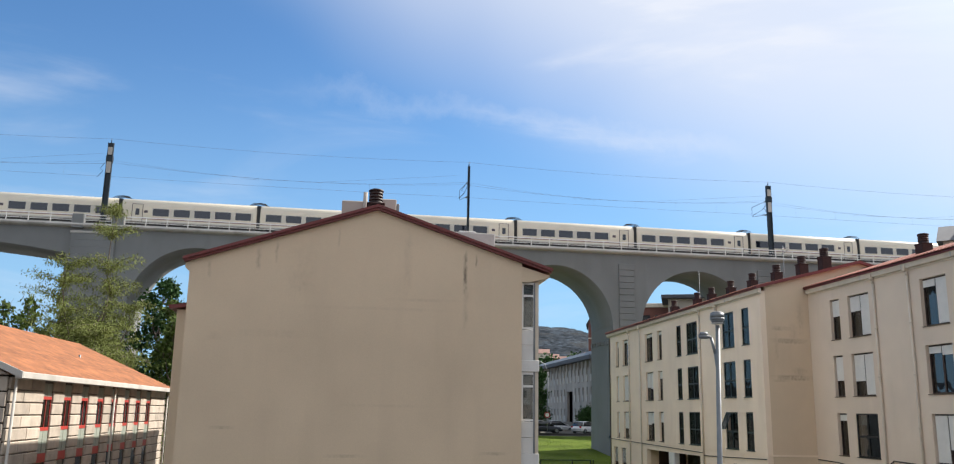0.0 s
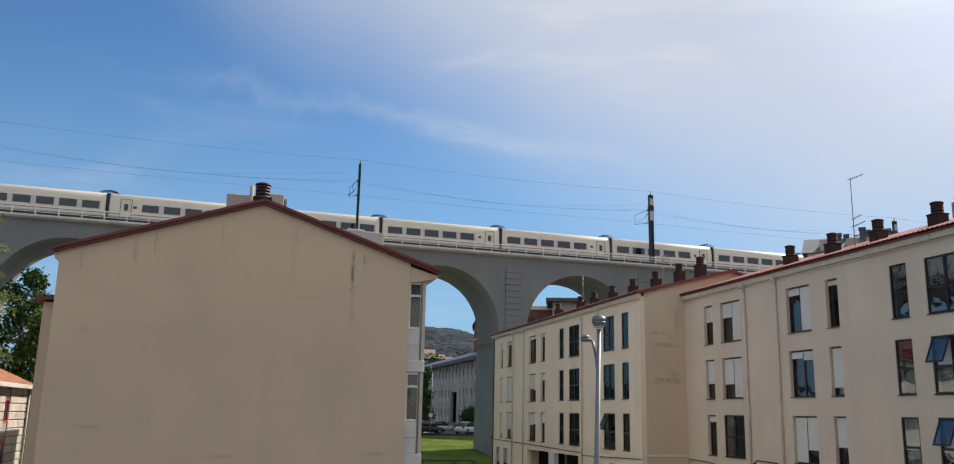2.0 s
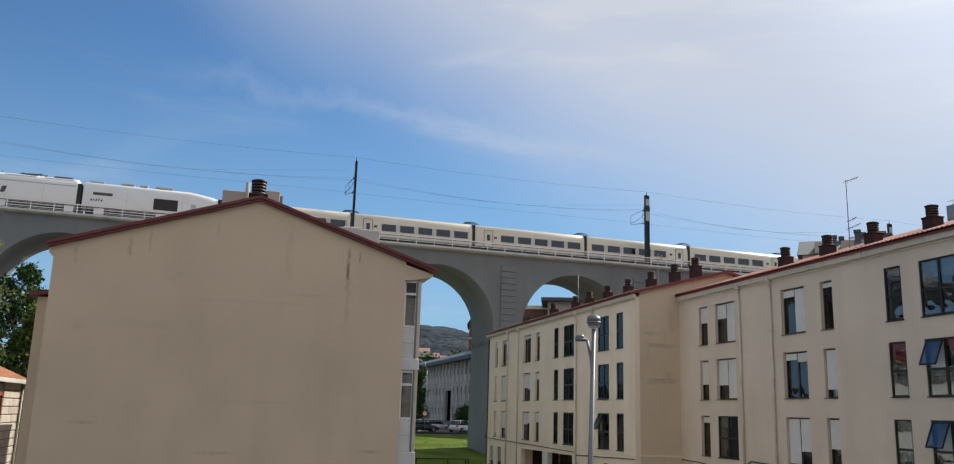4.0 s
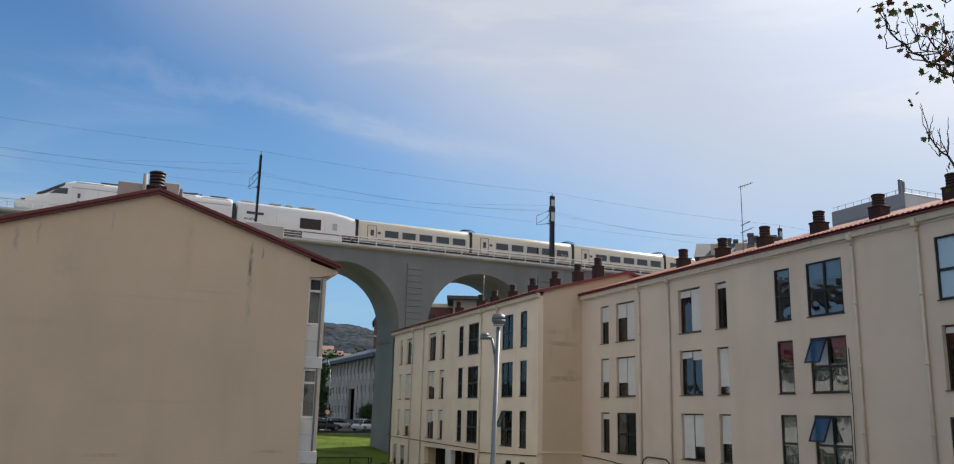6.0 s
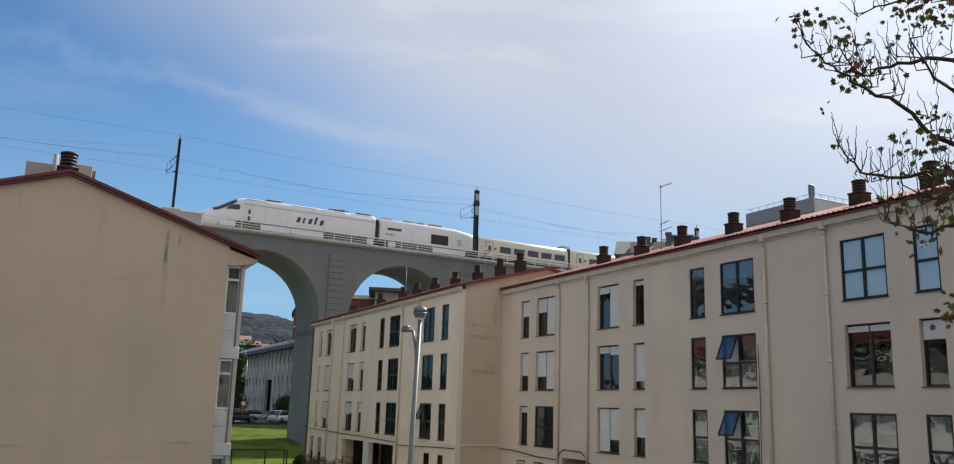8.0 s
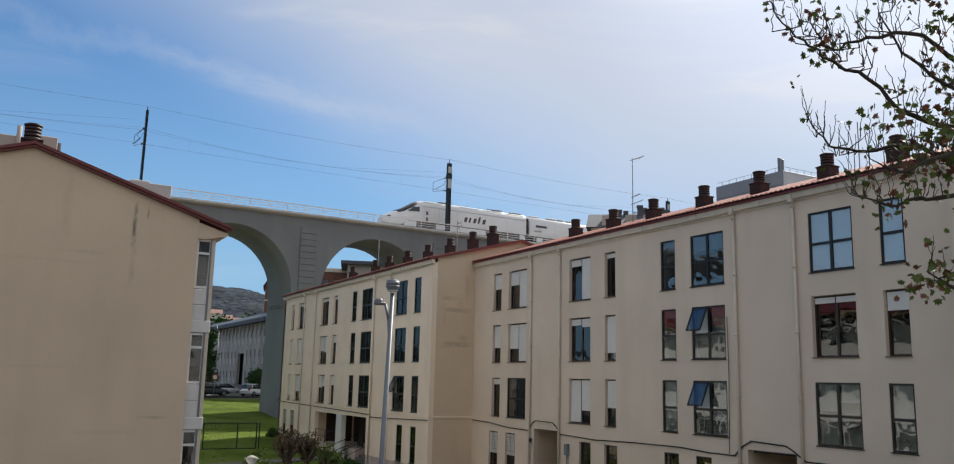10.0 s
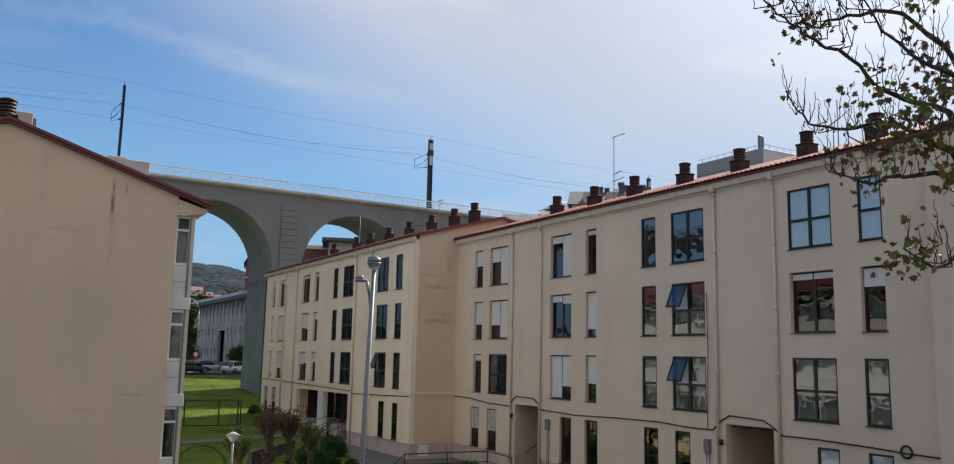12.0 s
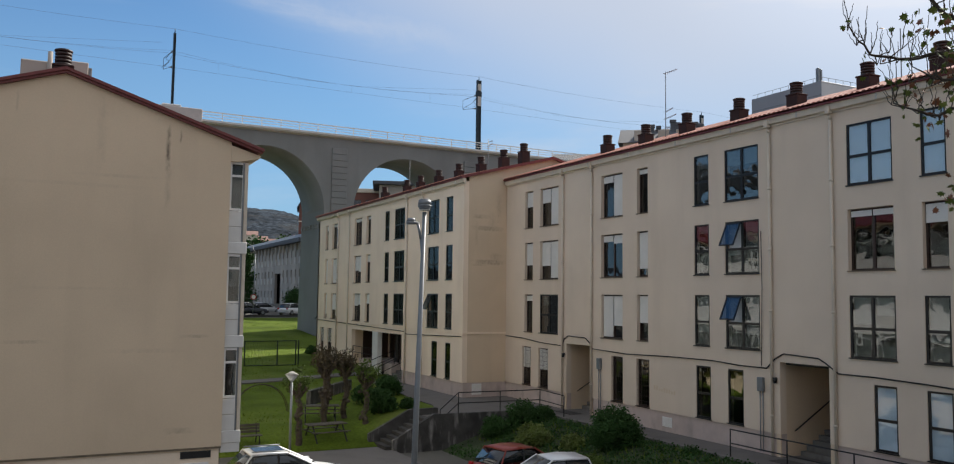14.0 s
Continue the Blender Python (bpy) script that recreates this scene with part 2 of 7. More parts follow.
train_glass = material("train_dark_glass", (0.012, 0.016, 0.026), 0.08, vary=0.05, bump=0, gloss=0.8)
train_dark = material("train_underframe", (0.02, 0.02, 0.02), 0.7, vary=0.2)
train_purple = material("train_plum_stripe", (0.14, 0.045, 0.055), 0.4, vary=0.03, bump=0)
logo_grey = material("logo_plum_grey", (0.07, 0.05, 0.06), 0.4, vary=0.03, bump=0)
asphalt = material("asphalt", (0.055, 0.054, 0.052), 0.92, vary=0.2, scale=0.6, grain=0.15, grain_scale=120, bump=0.3, bump_scale=150)
paving = material("paving", (0.135, 0.124, 0.113), 0.9, vary=0.15, scale=0.9, grain=0.08, stain=(0.12, 0.11, 0.10), stain_scale=0.9, stain_amount=0.6, rand=0.08)
grass_m = material("grass_soil", (0.092, 0.135, 0.015), 0.95, gloss=0.1, vary=0.35, scale=0.35, grain=0.25, grain_scale=9, bump=0.6, bump_scale=30,
                   stain=(0.125, 0.12, 0.045), stain_scale=0.35, stain_amount=0.5)
blade_m = material("grass_blades", (0.115, 0.165, 0.018), 0.9, gloss=0.1, vary=0.3, scale=0.5, bump=0)
earth_m = material("urban_ground", (0.10, 0.095, 0.08), 0.95, vary=0.25, scale=0.2, bump=0.2)
ivy_m = material("ivy_soil", (0.032, 0.048, 0.016), 0.95, vary=0.4, scale=1.5, bump=0.5)
leaf_dark = material("leaf_dark", (0.032, 0.075, 0.018), 0.75, gloss=0.2, vary=0.35, scale=1.3, bump=0)
leaf_mid = material("leaf_mid", (0.085, 0.125, 0.025), 0.75, gloss=0.2, vary=0.35, scale=1.1, bump=0)
leaf_willow = material("leaf_willow", (0.130, 0.155, 0.036), 0.75, gloss=0.2, vary=0.3, scale=0.9, bump=0)
leaf_yellow = material("leaf_yellow_green", (0.115, 0.155, 0.028), 0.6, vary=0.3, scale=2, bump=0)
leaf_red = material("leaf_bronze", (0.15, 0.055, 0.022), 0.6, vary=0.45, scale=5, bump=0)
bark = material("bark", (0.13, 0.105, 0.08), 0.95, vary=0.3, scale=5, bump=0.6, bump_scale=25)
twig = material("twig_bark", (0.05, 0.042, 0.036), 0.95, vary=0.3, scale=5, bump=0.3)
wood_m = material("weathered_bench_wood", (0.085, 0.072, 0.058), 0.85, vary=0.2, scale=4)
stone_m = material("rusticated_stone", (0.47, 0.405, 0.335), 0.95, vary=0.15, scale=2.0, bump=0.7, bump_scale=18, rand=0.14,
                   stain=(0.26, 0.22, 0.18), stain_scale=1.5, stain_amount=0.4)
mortar = material("mortar_dark", (0.16, 0.14, 0.12), 0.95, vary=0.15)
far_concrete = material("far_facade_concrete", (0.40, 0.365, 0.32), 0.9, vary=0.12, scale=0.3, stain=(0.15, 0.14, 0.13), stain_stretch=(1, 1, 0.2), stain_scale=0.4, stain_amount=0.5)
far_blue = material("blue_grey_roof", (0.11, 0.13, 0.15), 0.6, vary=0.1, scale=0.4)
far_brick = material("far_brick", (0.17, 0.072, 0.055), 0.9, vary=0.12, scale=0.5)
slate_m = material("dark_slate", (0.075, 0.08, 0.09), 0.7, vary=0.1, scale=0.5)
pale_clad = material("pale_cladding", (0.52, 0.52, 0.53), 0.6, vary=0.05, scale=0.5)
grey_clad = material("grey_cladding", (0.23, 0.25, 0.28), 0.6, vary=0.05, scale=0.5)
# the bluish base puts the haze of distance into the hill's colour
hill_m = material("hazed_wooded_hill", (0.036, 0.045, 0.056), 1.0, gloss=0.03, vary=0.5, scale=0.012, grain=0.7, grain_scale=0.11, bump=0.5, bump_scale=0.11, bump_dist=6.0, stain=(0.060, 0.056, 0.048), stain_scale=0.02, stain_amount=0.6)
far_tile = material("far_tiles", (0.27, 0.16, 0.13), 0.9, vary=0.15, scale=0.5)
wet_concrete = material("stained_concrete", (0.055, 0.052, 0.048), 0.92, vary=0.4, scale=1.6, stain=(0.26, 0.25, 0.235), stain_stretch=(1.8, 1.8, 0.5), stain_scale=1.9, stain_amount=0.9, bump=0.5, bump_scale=12)
bark_dark = material("knobbly_bark", (0.085, 0.066, 0.048), 0.95, vary=0.35, scale=6, bump=0.6, bump_scale=25)
leaf_brown = material("leaf_brown_green", (0.085, 0.062, 0.030), 0.75, vary=0.4, scale=3, bump=0)
car_white = material("car_white", (0.72, 0.73, 0.74), 0.25, vary=0.01, bump=0)
car_red = material("car_red", (0.24, 0.035, 0.022), 0.35, vary=0.03, bump=0)
car_dark = material("car_dark_blue", (0.02, 0.025, 0.035), 0.25, vary=0.02, bump=0)
car_silver = material("car_silver", (0.40, 0.41, 0.42), 0.3, metal=0.4, vary=0.02, bump=0)
tyre_m = material("tyre_rubber", (0.015, 0.015, 0.015), 0.85, vary=0.1)
car_glass = material("car_dark_glass", (0.012, 0.016, 0.018), 0.06, vary=0.02, bump=0, gloss=0.8)
lamp_red = material("red_tail_lamp", (0.35, 0.01, 0.01), 0.25, vary=0.02, bump=0)
lamp_clear = material("clear_lamp", (0.6, 0.62, 0.62), 0.15, vary=0.02, bump=0)
glass = glass_material("window_glass", (0.80, 0.86, 0.86), 0.62)
glass_green = glass_material("green_tinted_glass", (0.55, 0.66, 0.60), 0.55, 0.05, 0.16)
glass_clear = glass_material("clear_glass", (0.97, 1.0, 1.0), 0.98, 0.06)
glass_dark = glass_material("tinted_glass", (0.5, 0.56, 0.55), 0.5, 0.09)


def weathered(name, like, streaks, dirt):
    """A rendered wall with soft rain streaks and smudges: rows of centre x and z, half width, half height and depth of colour."""
    m = like.copy()
    m.name = name
    nd, lk = m.node_tree.nodes, m.node_tree.links
    p = nd["Principled BSDF"]
    base = p.inputs["Base Color"].links[0].from_socket
    geo = nd.new("ShaderNodeNewGeometry")
    cut = nd.new("ShaderNodeSeparateXYZ")
    lk.new(geo.outputs["Position"], cut.inputs[0])

    def calc(op, *args):
        n = nd.new("ShaderNodeMath")
        n.operation = op
        for k, v in enumerate(args):
            if isinstance(v, (int, float)):
                n.inputs[k].default_value = v
            else:
                lk.new(v, n.inputs[k])
        return n.outputs[0]

    def rough_field(scale, stretch):
        mm = nd.new("ShaderNodeMapping")
        mm.inputs["Scale"].default_value = stretch
        t = nd.new("ShaderNodeTexNoise")
        t.inputs["Scale"].default_value, t.inputs["Detail"].default_value = scale, 5.0
        lk.new(geo.outputs["Position"], mm.inputs["Vector"])
        lk.new(mm.outputs["Vector"], t.inputs["Vector"])
        return calc("SUBTRACT", t.outputs["Fac"], 0.5)

    wob, flake = rough_field(5.0, (0.4, 0.4, 1.0)), rough_field(9.0, (1.0, 1.0, 0.5))
    total = None
    for x, z, hw, hh, deep in streaks:
        dx = calc("ABSOLUTE", calc("DIVIDE", calc("ADD", calc("SUBTRACT", cut.outputs["X"], x), calc("MULTIPLY", wob, hw * 1.6)), hw))
        dz = calc("ABSOLUTE", calc("DIVIDE", calc("ADD", calc("SUBTRACT", cut.outputs["Z"], z), calc("MULTIPLY", flake, hh * 0.8)), hh))
        a = calc("MULTIPLY", calc("MAXIMUM", calc("SUBTRACT", 1.0, dx), 0.0), calc("MINIMUM", calc("MULTIPLY", calc("MAXIMUM", calc("SUBTRACT", 1.0, dz), 0.0), 2.0), 1.0))
        a = calc("MULTIPLY", calc("MULTIPLY", a, calc("ADD", 0.75, calc("MULTIPLY", flake, 2.2))), deep)
        total = a if total is None else calc("MAXIMUM", total, a)
    mx = nd.new("ShaderNodeMix")
    mx.data_type = "RGBA"
    lk.new(calc("MINIMUM", calc("MAXIMUM", total, 0.0), 0.9), mx.inputs["Factor"])
    lk.new(base, mx.inputs[6])
    mx.inputs[7].default_value = (*dirt, 1)
    lk.new(mx.outputs[2], p.inputs["Base Color"])
    return m


stucco_gable = weathered("stucco_gable", stucco, [
    (3.03, 4.25, 0.075, 0.75, 1.1), (3.37, 4.62, 0.04, 0.22, 0.7), (3.05, 3.2, 0.10, 0.9, 0.25), (-3.28, 4.45, 0.10, 0.45, 0.32), (-2.75, 4.7, 0.06, 0.35, 0.3), (-4.7, 4.1, 0.07, 0.3, 0.3),
    (-0.9, 5.2, 0.05, 0.35, 0.22), (1.25, 4.6, 0.16, 1.2, 0.16), (-2.0, 4.2, 0.5, 1.0, 0.12), (0.6, 3.05, 2.6, 0.06, 0.09), (1.8, 3.35, 1.3, 0.06, 0.13), (-2.6, 2.2, 1.6, 0.14, 0.08), (-4.4, 2.1, 0.3, 0.16, 0.14),
    (-0.4, -1.32, 0.7, 0.06, 0.3), (4.0, -1.2, 0.5, 0.06, 0.3), (-4.0, -0.55, 0.35, 0.06, 0.25), (0.8, 0.15, 1.8, 0.05, 0.08), (2.6, -1.6, 1.2, 0.08, 0.12), (-2.5, -3.0, 1.0, 0.08, 0.2), (3.6, -3.9, 0.5, 0.1, 0.35)], (0.17, 0.13, 0.095))
stucco_return = weathered("stucco_return", stucco, [
    (22.0, 3.95, 1.0, 0.16, 0.5), (22.2, 2.05, 1.3, 0.16, 0.6), (21.7, 4.6, 0.8, 0.14, 0.35), (22.6, 2.3, 0.4, 0.35, 0.3), (21.4, 3.6, 0.12, 0.8, 0.2), (22.8, 5.2, 0.25, 0.9, 0.25), (21.6, 1.9, 0.5, 0.10, 0.4), (22.4, 4.4, 0.3, 0.6, 0.2)], (0.22, 0.165, 0.12))

# ---------------------------------------------------------------- builders


def bx(bm, x0, x1, y0, y1, z0, z1, bev=0.0):
    """A box between two corners, with bevelled edges if bev."""
    vs = [bm.verts.new((x, y, z)) for x in (x0, x1) for y in (y0, y1) for z in (z0, z1)]
    fs = [bm.faces.new([vs[i] for i in q]) for q in ((0, 1, 3, 2), (4, 6, 7, 5), (0, 4, 5, 1), (2, 3, 7, 6), (0, 2, 6, 4), (1, 5, 7, 3))]
    if bev:
        es = list({e for f in fs for e in f.edges})
        bmesh.ops.bevel(bm, geom=es, offset=bev, segments=1, affect="EDGES", profile=0.5)
    return bm


def rod(bm, a, b, r0, r1=None, n=8, cap=True):
    """A tapered rod from a to b."""
    a, b = Vector(a), Vector(b)
    r1 = r0 if r1 is None else r1
    d = (b - a).normalized()
    s = d.orthogonal().normalized()
    t = d.cross(s)
    ra = [bm.verts.new(a + (s * math.cos(k * math.tau / n) + t * math.sin(k * math.tau / n)) * r0) for k in range(n)]
    rb = [bm.verts.new(b + (s * math.cos(k * math.tau / n) + t * math.sin(k * math.tau / n)) * r1) for k in range(n)]
    for k in range(n):
        bm.faces.new((ra[k], ra[(k + 1) % n], rb[(k + 1) % n], rb[k])).smooth = n > 5
    if cap:
        bm.faces.new(ra[::-1])
        bm.faces.new(rb)
    return bm


def pipe(bm, pts, r, n=6):
    for a, b in zip(pts, pts[1:]):
        rod(bm, a, b, r, r, n)
    return bm


def prism(bm, poly, axis, a, b):
    """Extrude a 2D polygon along an axis from a to b: axis 'y' takes (x, z), 'x' takes (y, z), 'z' takes (x, y)."""
    def at(p, c):
        return {"y": (p[0], c, p[1]), "x": (c, p[0], p[1]), "z": (p[0], p[1], c)}[axis]
    va, vb = [bm.verts.new(at(p, a)) for p in poly], [bm.verts.new(at(p, b)) for p in poly]
    n = len(poly)
    bm.faces.new(va)
    bm.faces.new(vb[::-1])
    for k in range(n):
        bm.faces.new((va[k], vb[k], vb[(k + 1) % n], va[(k + 1) % n]))
    return bm


def mesh_of(name, bm, mat):
    bmesh.ops.recalc_face_normals(bm, faces=bm.faces)
    me = bpy.data.meshes.new(name)
    bm.to_mesh(me)
    bm.free()
    for m in (mat if isinstance(mat, (list, tuple)) else [mat]):
        me.materials.append(m)
    return me


def part(name, bm, mat, parent=None, label="", at=(0, 0, 0)):
    """Link a bmesh, in its parent's space, as one mesh object."""
    ob = new(name, mesh_of(name, bm, mat))
    ob.location = at
    if parent:
        ob.parent = parent
    return tagged(ob, label)


def thing(name, label, category, group="", kind="", at=(0, 0, 0), rz=0.0):
    ob = new(name)
    ob.empty_display_size = 0.3
    ob.location, ob.rotation_euler = at, (0, 0, radians(rz))
    return tagged(ob, label, category, group, kind)


def shared(name, me, parent, at, rz=0.0, rx=0.0, ry=0.0, scale=(1, 1, 1)):
    """A piece on a shared mesh."""
    ob = new(name, me)
    ob.parent = parent
    ob.location, ob.rotation_euler, ob.scale = at, (rx, ry, rz), scale
    return ob


def B():
    return bmesh.new()


def wall_with_openings(bm, a0, a1, z0, z1, holes, put):
    """A slab of wall over (a, z) with rectangular holes (a0, a1, z0, z1) through it; put(a, z, d) gives the place, d 0 outside and 1 inside."""
    aa = sorted({a0, a1, *(h[i] for h in holes for i in (0, 1) if a0 < h[i] < a1)})
    zz = sorted({z0, z1, *(h[i] for h in holes for i in (2, 3) if z0 < h[i] < z1)})
    cache = {}

    def v(a, z, d):
        k = (round(a, 4), round(z, 4), d)
        if k not in cache:
            cache[k] = bm.verts.new(put(a, z, d))
        return cache[k]

    def solid(i, j):
        if not (0 <= i < len(aa) - 1 and 0 <= j < len(zz) - 1):
            return False
        am, zm = (aa[i] + aa[i + 1]) / 2, (zz[j] + zz[j + 1]) / 2
        return not any(h[0] < am < h[1] and h[2] < zm < h[3] for h in holes)

    for i in range(len(aa) - 1):
        for j in range(len(zz) - 1):
            if not solid(i, j):
                continue
            p, q, r, s = aa[i], aa[i + 1], zz[j], zz[j + 1]
            bm.faces.new((v(p, r, 0), v(q, r, 0), v(q, s, 0), v(p, s, 0)))
            bm.faces.new((v(p, r, 1), v(p, s, 1), v(q, s, 1), v(q, r, 1)))
            for (di, dj), (e, f) in (((-1, 0), ((p, r), (p, s))), ((1, 0), ((q, r), (q, s))), ((0, -1), ((p, r), (q, r))), ((0, 1), ((p, s), (q, s)))):
                if not solid(i + di, j + dj):
                    bm.faces.new((v(*e, 0), v(*f, 0), v(*f, 1), v(*e, 1)))
    return bm


# ---------------------------------------------------------------- ground
STREET = -6.75


def lawn_z(x, y):
    """Height of the ground: street level near by, the lawn rising to the viaduct and beyond."""
    if y < 36.2:
        return STREET
    if y < 38.4:
        return -6.66 + (y - 36.2) / 2.2 * 0.61
    if y < 83.0:
        return -6.05 + (y - 38.4) * (1.85 / 44.6)
    if y < 122.0:
        return -4.2 + (y - 83.0) * (3.0 / 39.0)
    return -1.2 + (y - 122.0) * 0.004


def ground():
    bm = B()
    xs = [-2500, -600, -200, -90] + [-60 + 2 * i for i in range(71)] + [100, 200, 600, 2500]
    ys = [-2500, -600, -100, -20, 0, 20, 30] + [34 + 1.5 * i for i in range(60)] + [130, 160, 250, 600, 1200, 3000]
    grid = [[bm.verts.new((x, y, lawn_z(x, y) - 0.03 + (0.05 * noise.noise((x * 0.3, y * 0.3, 0)) if 37 < y < 120 and -60 <= x <= 80 else 0))) for x in xs] for y in ys]
    for r0, r1 in zip(grid, grid[1:]):
        for k in range(len(xs) - 1):
            bm.faces.new((r0[k], r0[k + 1], r1[k + 1], r1[k])).smooth = True
    tagged(part("ground", bm, earth_m), "bare and built-up ground rising gently to the viaduct", "ground", kind="structure")
    bm = B()
    xs = [3 + 1.0 * i for i in range(31)]
    ys = [36.21 + 1.0 * i for i in range(68)]
    grid = [[bm.verts.new((x, y, lawn_z(x, y) + 0.035 + 0.05 * noise.noise((x * 0.3, y * 0.3, 0)))) for x in xs] for y in ys]
    for r0, r1 in zip(grid, grid[1:]):
        for k in range(len(xs) - 1):
            bm.faces.new((r0[k], r0[k + 1], r1[k + 1], r1[k])).smooth = True
    for ring in (grid[0], grid[-1], [r[0] for r in grid], [r[-1] for r in grid]):
        low = [bm.verts.new((v.co.x, v.co.y, v.co.z - 0.4)) for v in ring]
        for k in range(len(ring) - 1):
            bm.faces.new((ring[k], ring[k + 1], low[k + 1], low[k]))
    tagged(part("lawn", bm, grass_m), "mown green lawn with dry patches", "lawn", kind="structure")


ground()


def slab(name, label, x0, x1, y0, y1, z0, z1, mat, bev=0.0, category="pavement"):
    return tagged(part(name, bx(B(), x0, x1, y0, y1, z0, z1, bev), mat), label, category, kind="structure")


slab("road", "dark asphalt street with parked cars", -60, 60, -30, 31.0, STREET - 0.6, STREET + 0.004, asphalt, category="road")
slab("kerb", "grey concrete kerb of the street", 7.3, 13.1, 31.0, 31.25, STREET - 0.3, STREET + 0.12, concrete)
slab("pavement", "grey paved strip beside the lawn", 7.3, 13.9, 31.25, 36.2, STREET - 0.4, STREET + 0.11, paving)
slab("road_far", "asphalt street beyond the viaduct", -60, 30.8, 104.5, 122.0, -6, -2.35, asphalt, category="road")


def lawn_path():
    bm = B()
    n = 24
    vs = []
    for k in range(n + 1):
        x = 4 + 18 * k / n
        y = 52.0 + 4.5 * (k / n) ** 1.5
        vs.append((bm.verts.new((x, y, lawn_z(x, y) + 0.11)), bm.verts.new((x, y + 1.2, lawn_z(x, y + 1.2) + 0.11)),
                   bm.verts.new((x, y, lawn_z(x, y) - 0.3)), bm.verts.new((x, y + 1.2, lawn_z(x, y + 1.2) - 0.3))))
    for a, b in zip(vs, vs[1:]):
        bm.faces.new((a[0], b[0], b[1], a[1]))
        bm.faces.new((a[2], b[2], b[0], a[0]))
    tagged(part("garden_path", bm, paving), "narrow pale concrete path across the lawn", "path", kind="structure")


lawn_path()

# ---------------------------------------------------------------- viaduct
VIA = thing("viaduct", "tall grey concrete railway viaduct with round arches", "viaduct", kind="structure",
            at=(-0.0372 * 82.8 + 3.07, 0.9993 * 82.8 + 0.11, 0), rz=2.13)
V_DEPTH, V_FOOT, V_CROWN, V_R = 7.4, -6.0, 14.87, 6.13
V_TOP, V_CORN = 16.26, 16.72
V_CZ = V_CROWN - V_R
ARCHES = [-16.05, 1.4] + [18.9 + 15.36 * i for i in range(7)]


plinth_pale = material("pale_pink_render", (0.50, 0.45, 0.43), 0.85, vary=0.1, scale=1.0, stain=(0.35, 0.31, 0.29), stain_scale=1.2)


def viaduct():
    """The spandrel walls are cut by round arches; piers are solid below the springing."""
    bm = B()
    edges = []
    # segmental arch far to one side
    edges.append((-62.0, -27.85, "seg"))
    for c in ARCHES:
        edges.append((c - V_R, c + V_R, "round"))
    u0, u1 = -76.0, ARCHES[-1] + V_R + 4
    # outline of the front face, from the top to the arches
    bays = []
    cur = u0
    for a, b, kind in edges:
        bays.append((cur, a, None))
        bays.append((a, b, kind))
        cur = b
    bays.append((cur, u1, None))
    for a, b, kind in bays:
        if kind is None:
            base = V_FOOT
            bm = B()
            bat = 0.18
            # pier with a slight batter
            prism(bm, [(a - bat, base), (b + bat, base), (b, V_CZ - 1.2), (b, V_TOP), (a, V_TOP), (a, V_CZ - 1.2)], "y", 0, V_DEPTH)
            part("pier", bm, viad, VIA)
        else:
            n = 40
            bm = B()
            pts = []
            for k in range(n + 1):
                if kind == "round":
                    th = math.pi * (1 - k / n)
                    pts.append(((a + b) / 2 + V_R * math.cos(th), V_CZ + V_R * math.sin(th)))
                else:
                    s = 2 * k / n - 1
                    pts.append(((a + b) / 2 + s * (b - a) / 2, 13.85 + 1.35 * (1 - s * s)))
            fr = [[bm.verts.new((p[0], y, p[1])) for p in pts] for y in (0, V_DEPTH)]
            tp = [[bm.verts.new((p[0], y, V_TOP)) for p in pts] for y in (0, V_DEPTH)]
            for k in range(n):
                bm.faces.new((fr[0][k], fr[0][k + 1], tp[0][k + 1], tp[0][k]))
                bm.faces.new((fr[1][k], tp[1][k], tp[1][k + 1], fr[1][k + 1]))
                bm.faces.new((fr[0][k], fr[1][k], fr[1][k + 1], fr[0][k + 1])).smooth = True
                bm.faces.new((tp[0][k], tp[0][k + 1], tp[1][k + 1], tp[1][k]))
            part("arch", bm, viad, VIA)
    bm = B()
    # rounded concrete cornice
    prof = [(0.0, V_TOP), (-0.38, V_TOP + 0.10), (-0.50, V_TOP + 0.24), (-0.44, V_CORN - 0.04), (-0.30, V_CORN), (V_DEPTH + 0.3, V_CORN), (V_DEPTH + 0.4, V_TOP + 0.1), (V_DEPTH, V_TOP)]
    prism(bm, prof, "x", u0, u1)
    part("cornice", bm, cornice_m, VIA, "pale weathered rounded cornice")
    # stacked pilasters on the piers
    course = mesh_of("course", bx(B(), -0.82, 0.82, -0.16, 0.02, -0.305, 0.305, 0.02), viad)
    for c in [18.9 + 15.36 * i + 7.68 for i in range(4)]:
        for k in range(11):
            shared("pilaster_course", course, VIA, (c - 0.05, 0, 8.5 + 0.645 * k))
    wide = mesh_of("course", bx(B(), -1.95, 1.95, -0.2, 0.02, -0.328, 0.328, 0.008), viad)
    for k in range(15):
        shared("pilaster_course", wide, VIA, (-25.55, 0, 6.2 + 0.66 * k))
    part("pilaster_cap", bx(B(), -27.6, -23.45, -0.26, 0.02, 15.75, 15.98, 0.03), cornice_m, VIA)
    # small corbels at the springing
    corb = mesh_of("corbel", bx(B(), -0.1, 0.12, -0.2, 0.2, -0.22, 0.22, 0.02), viad)
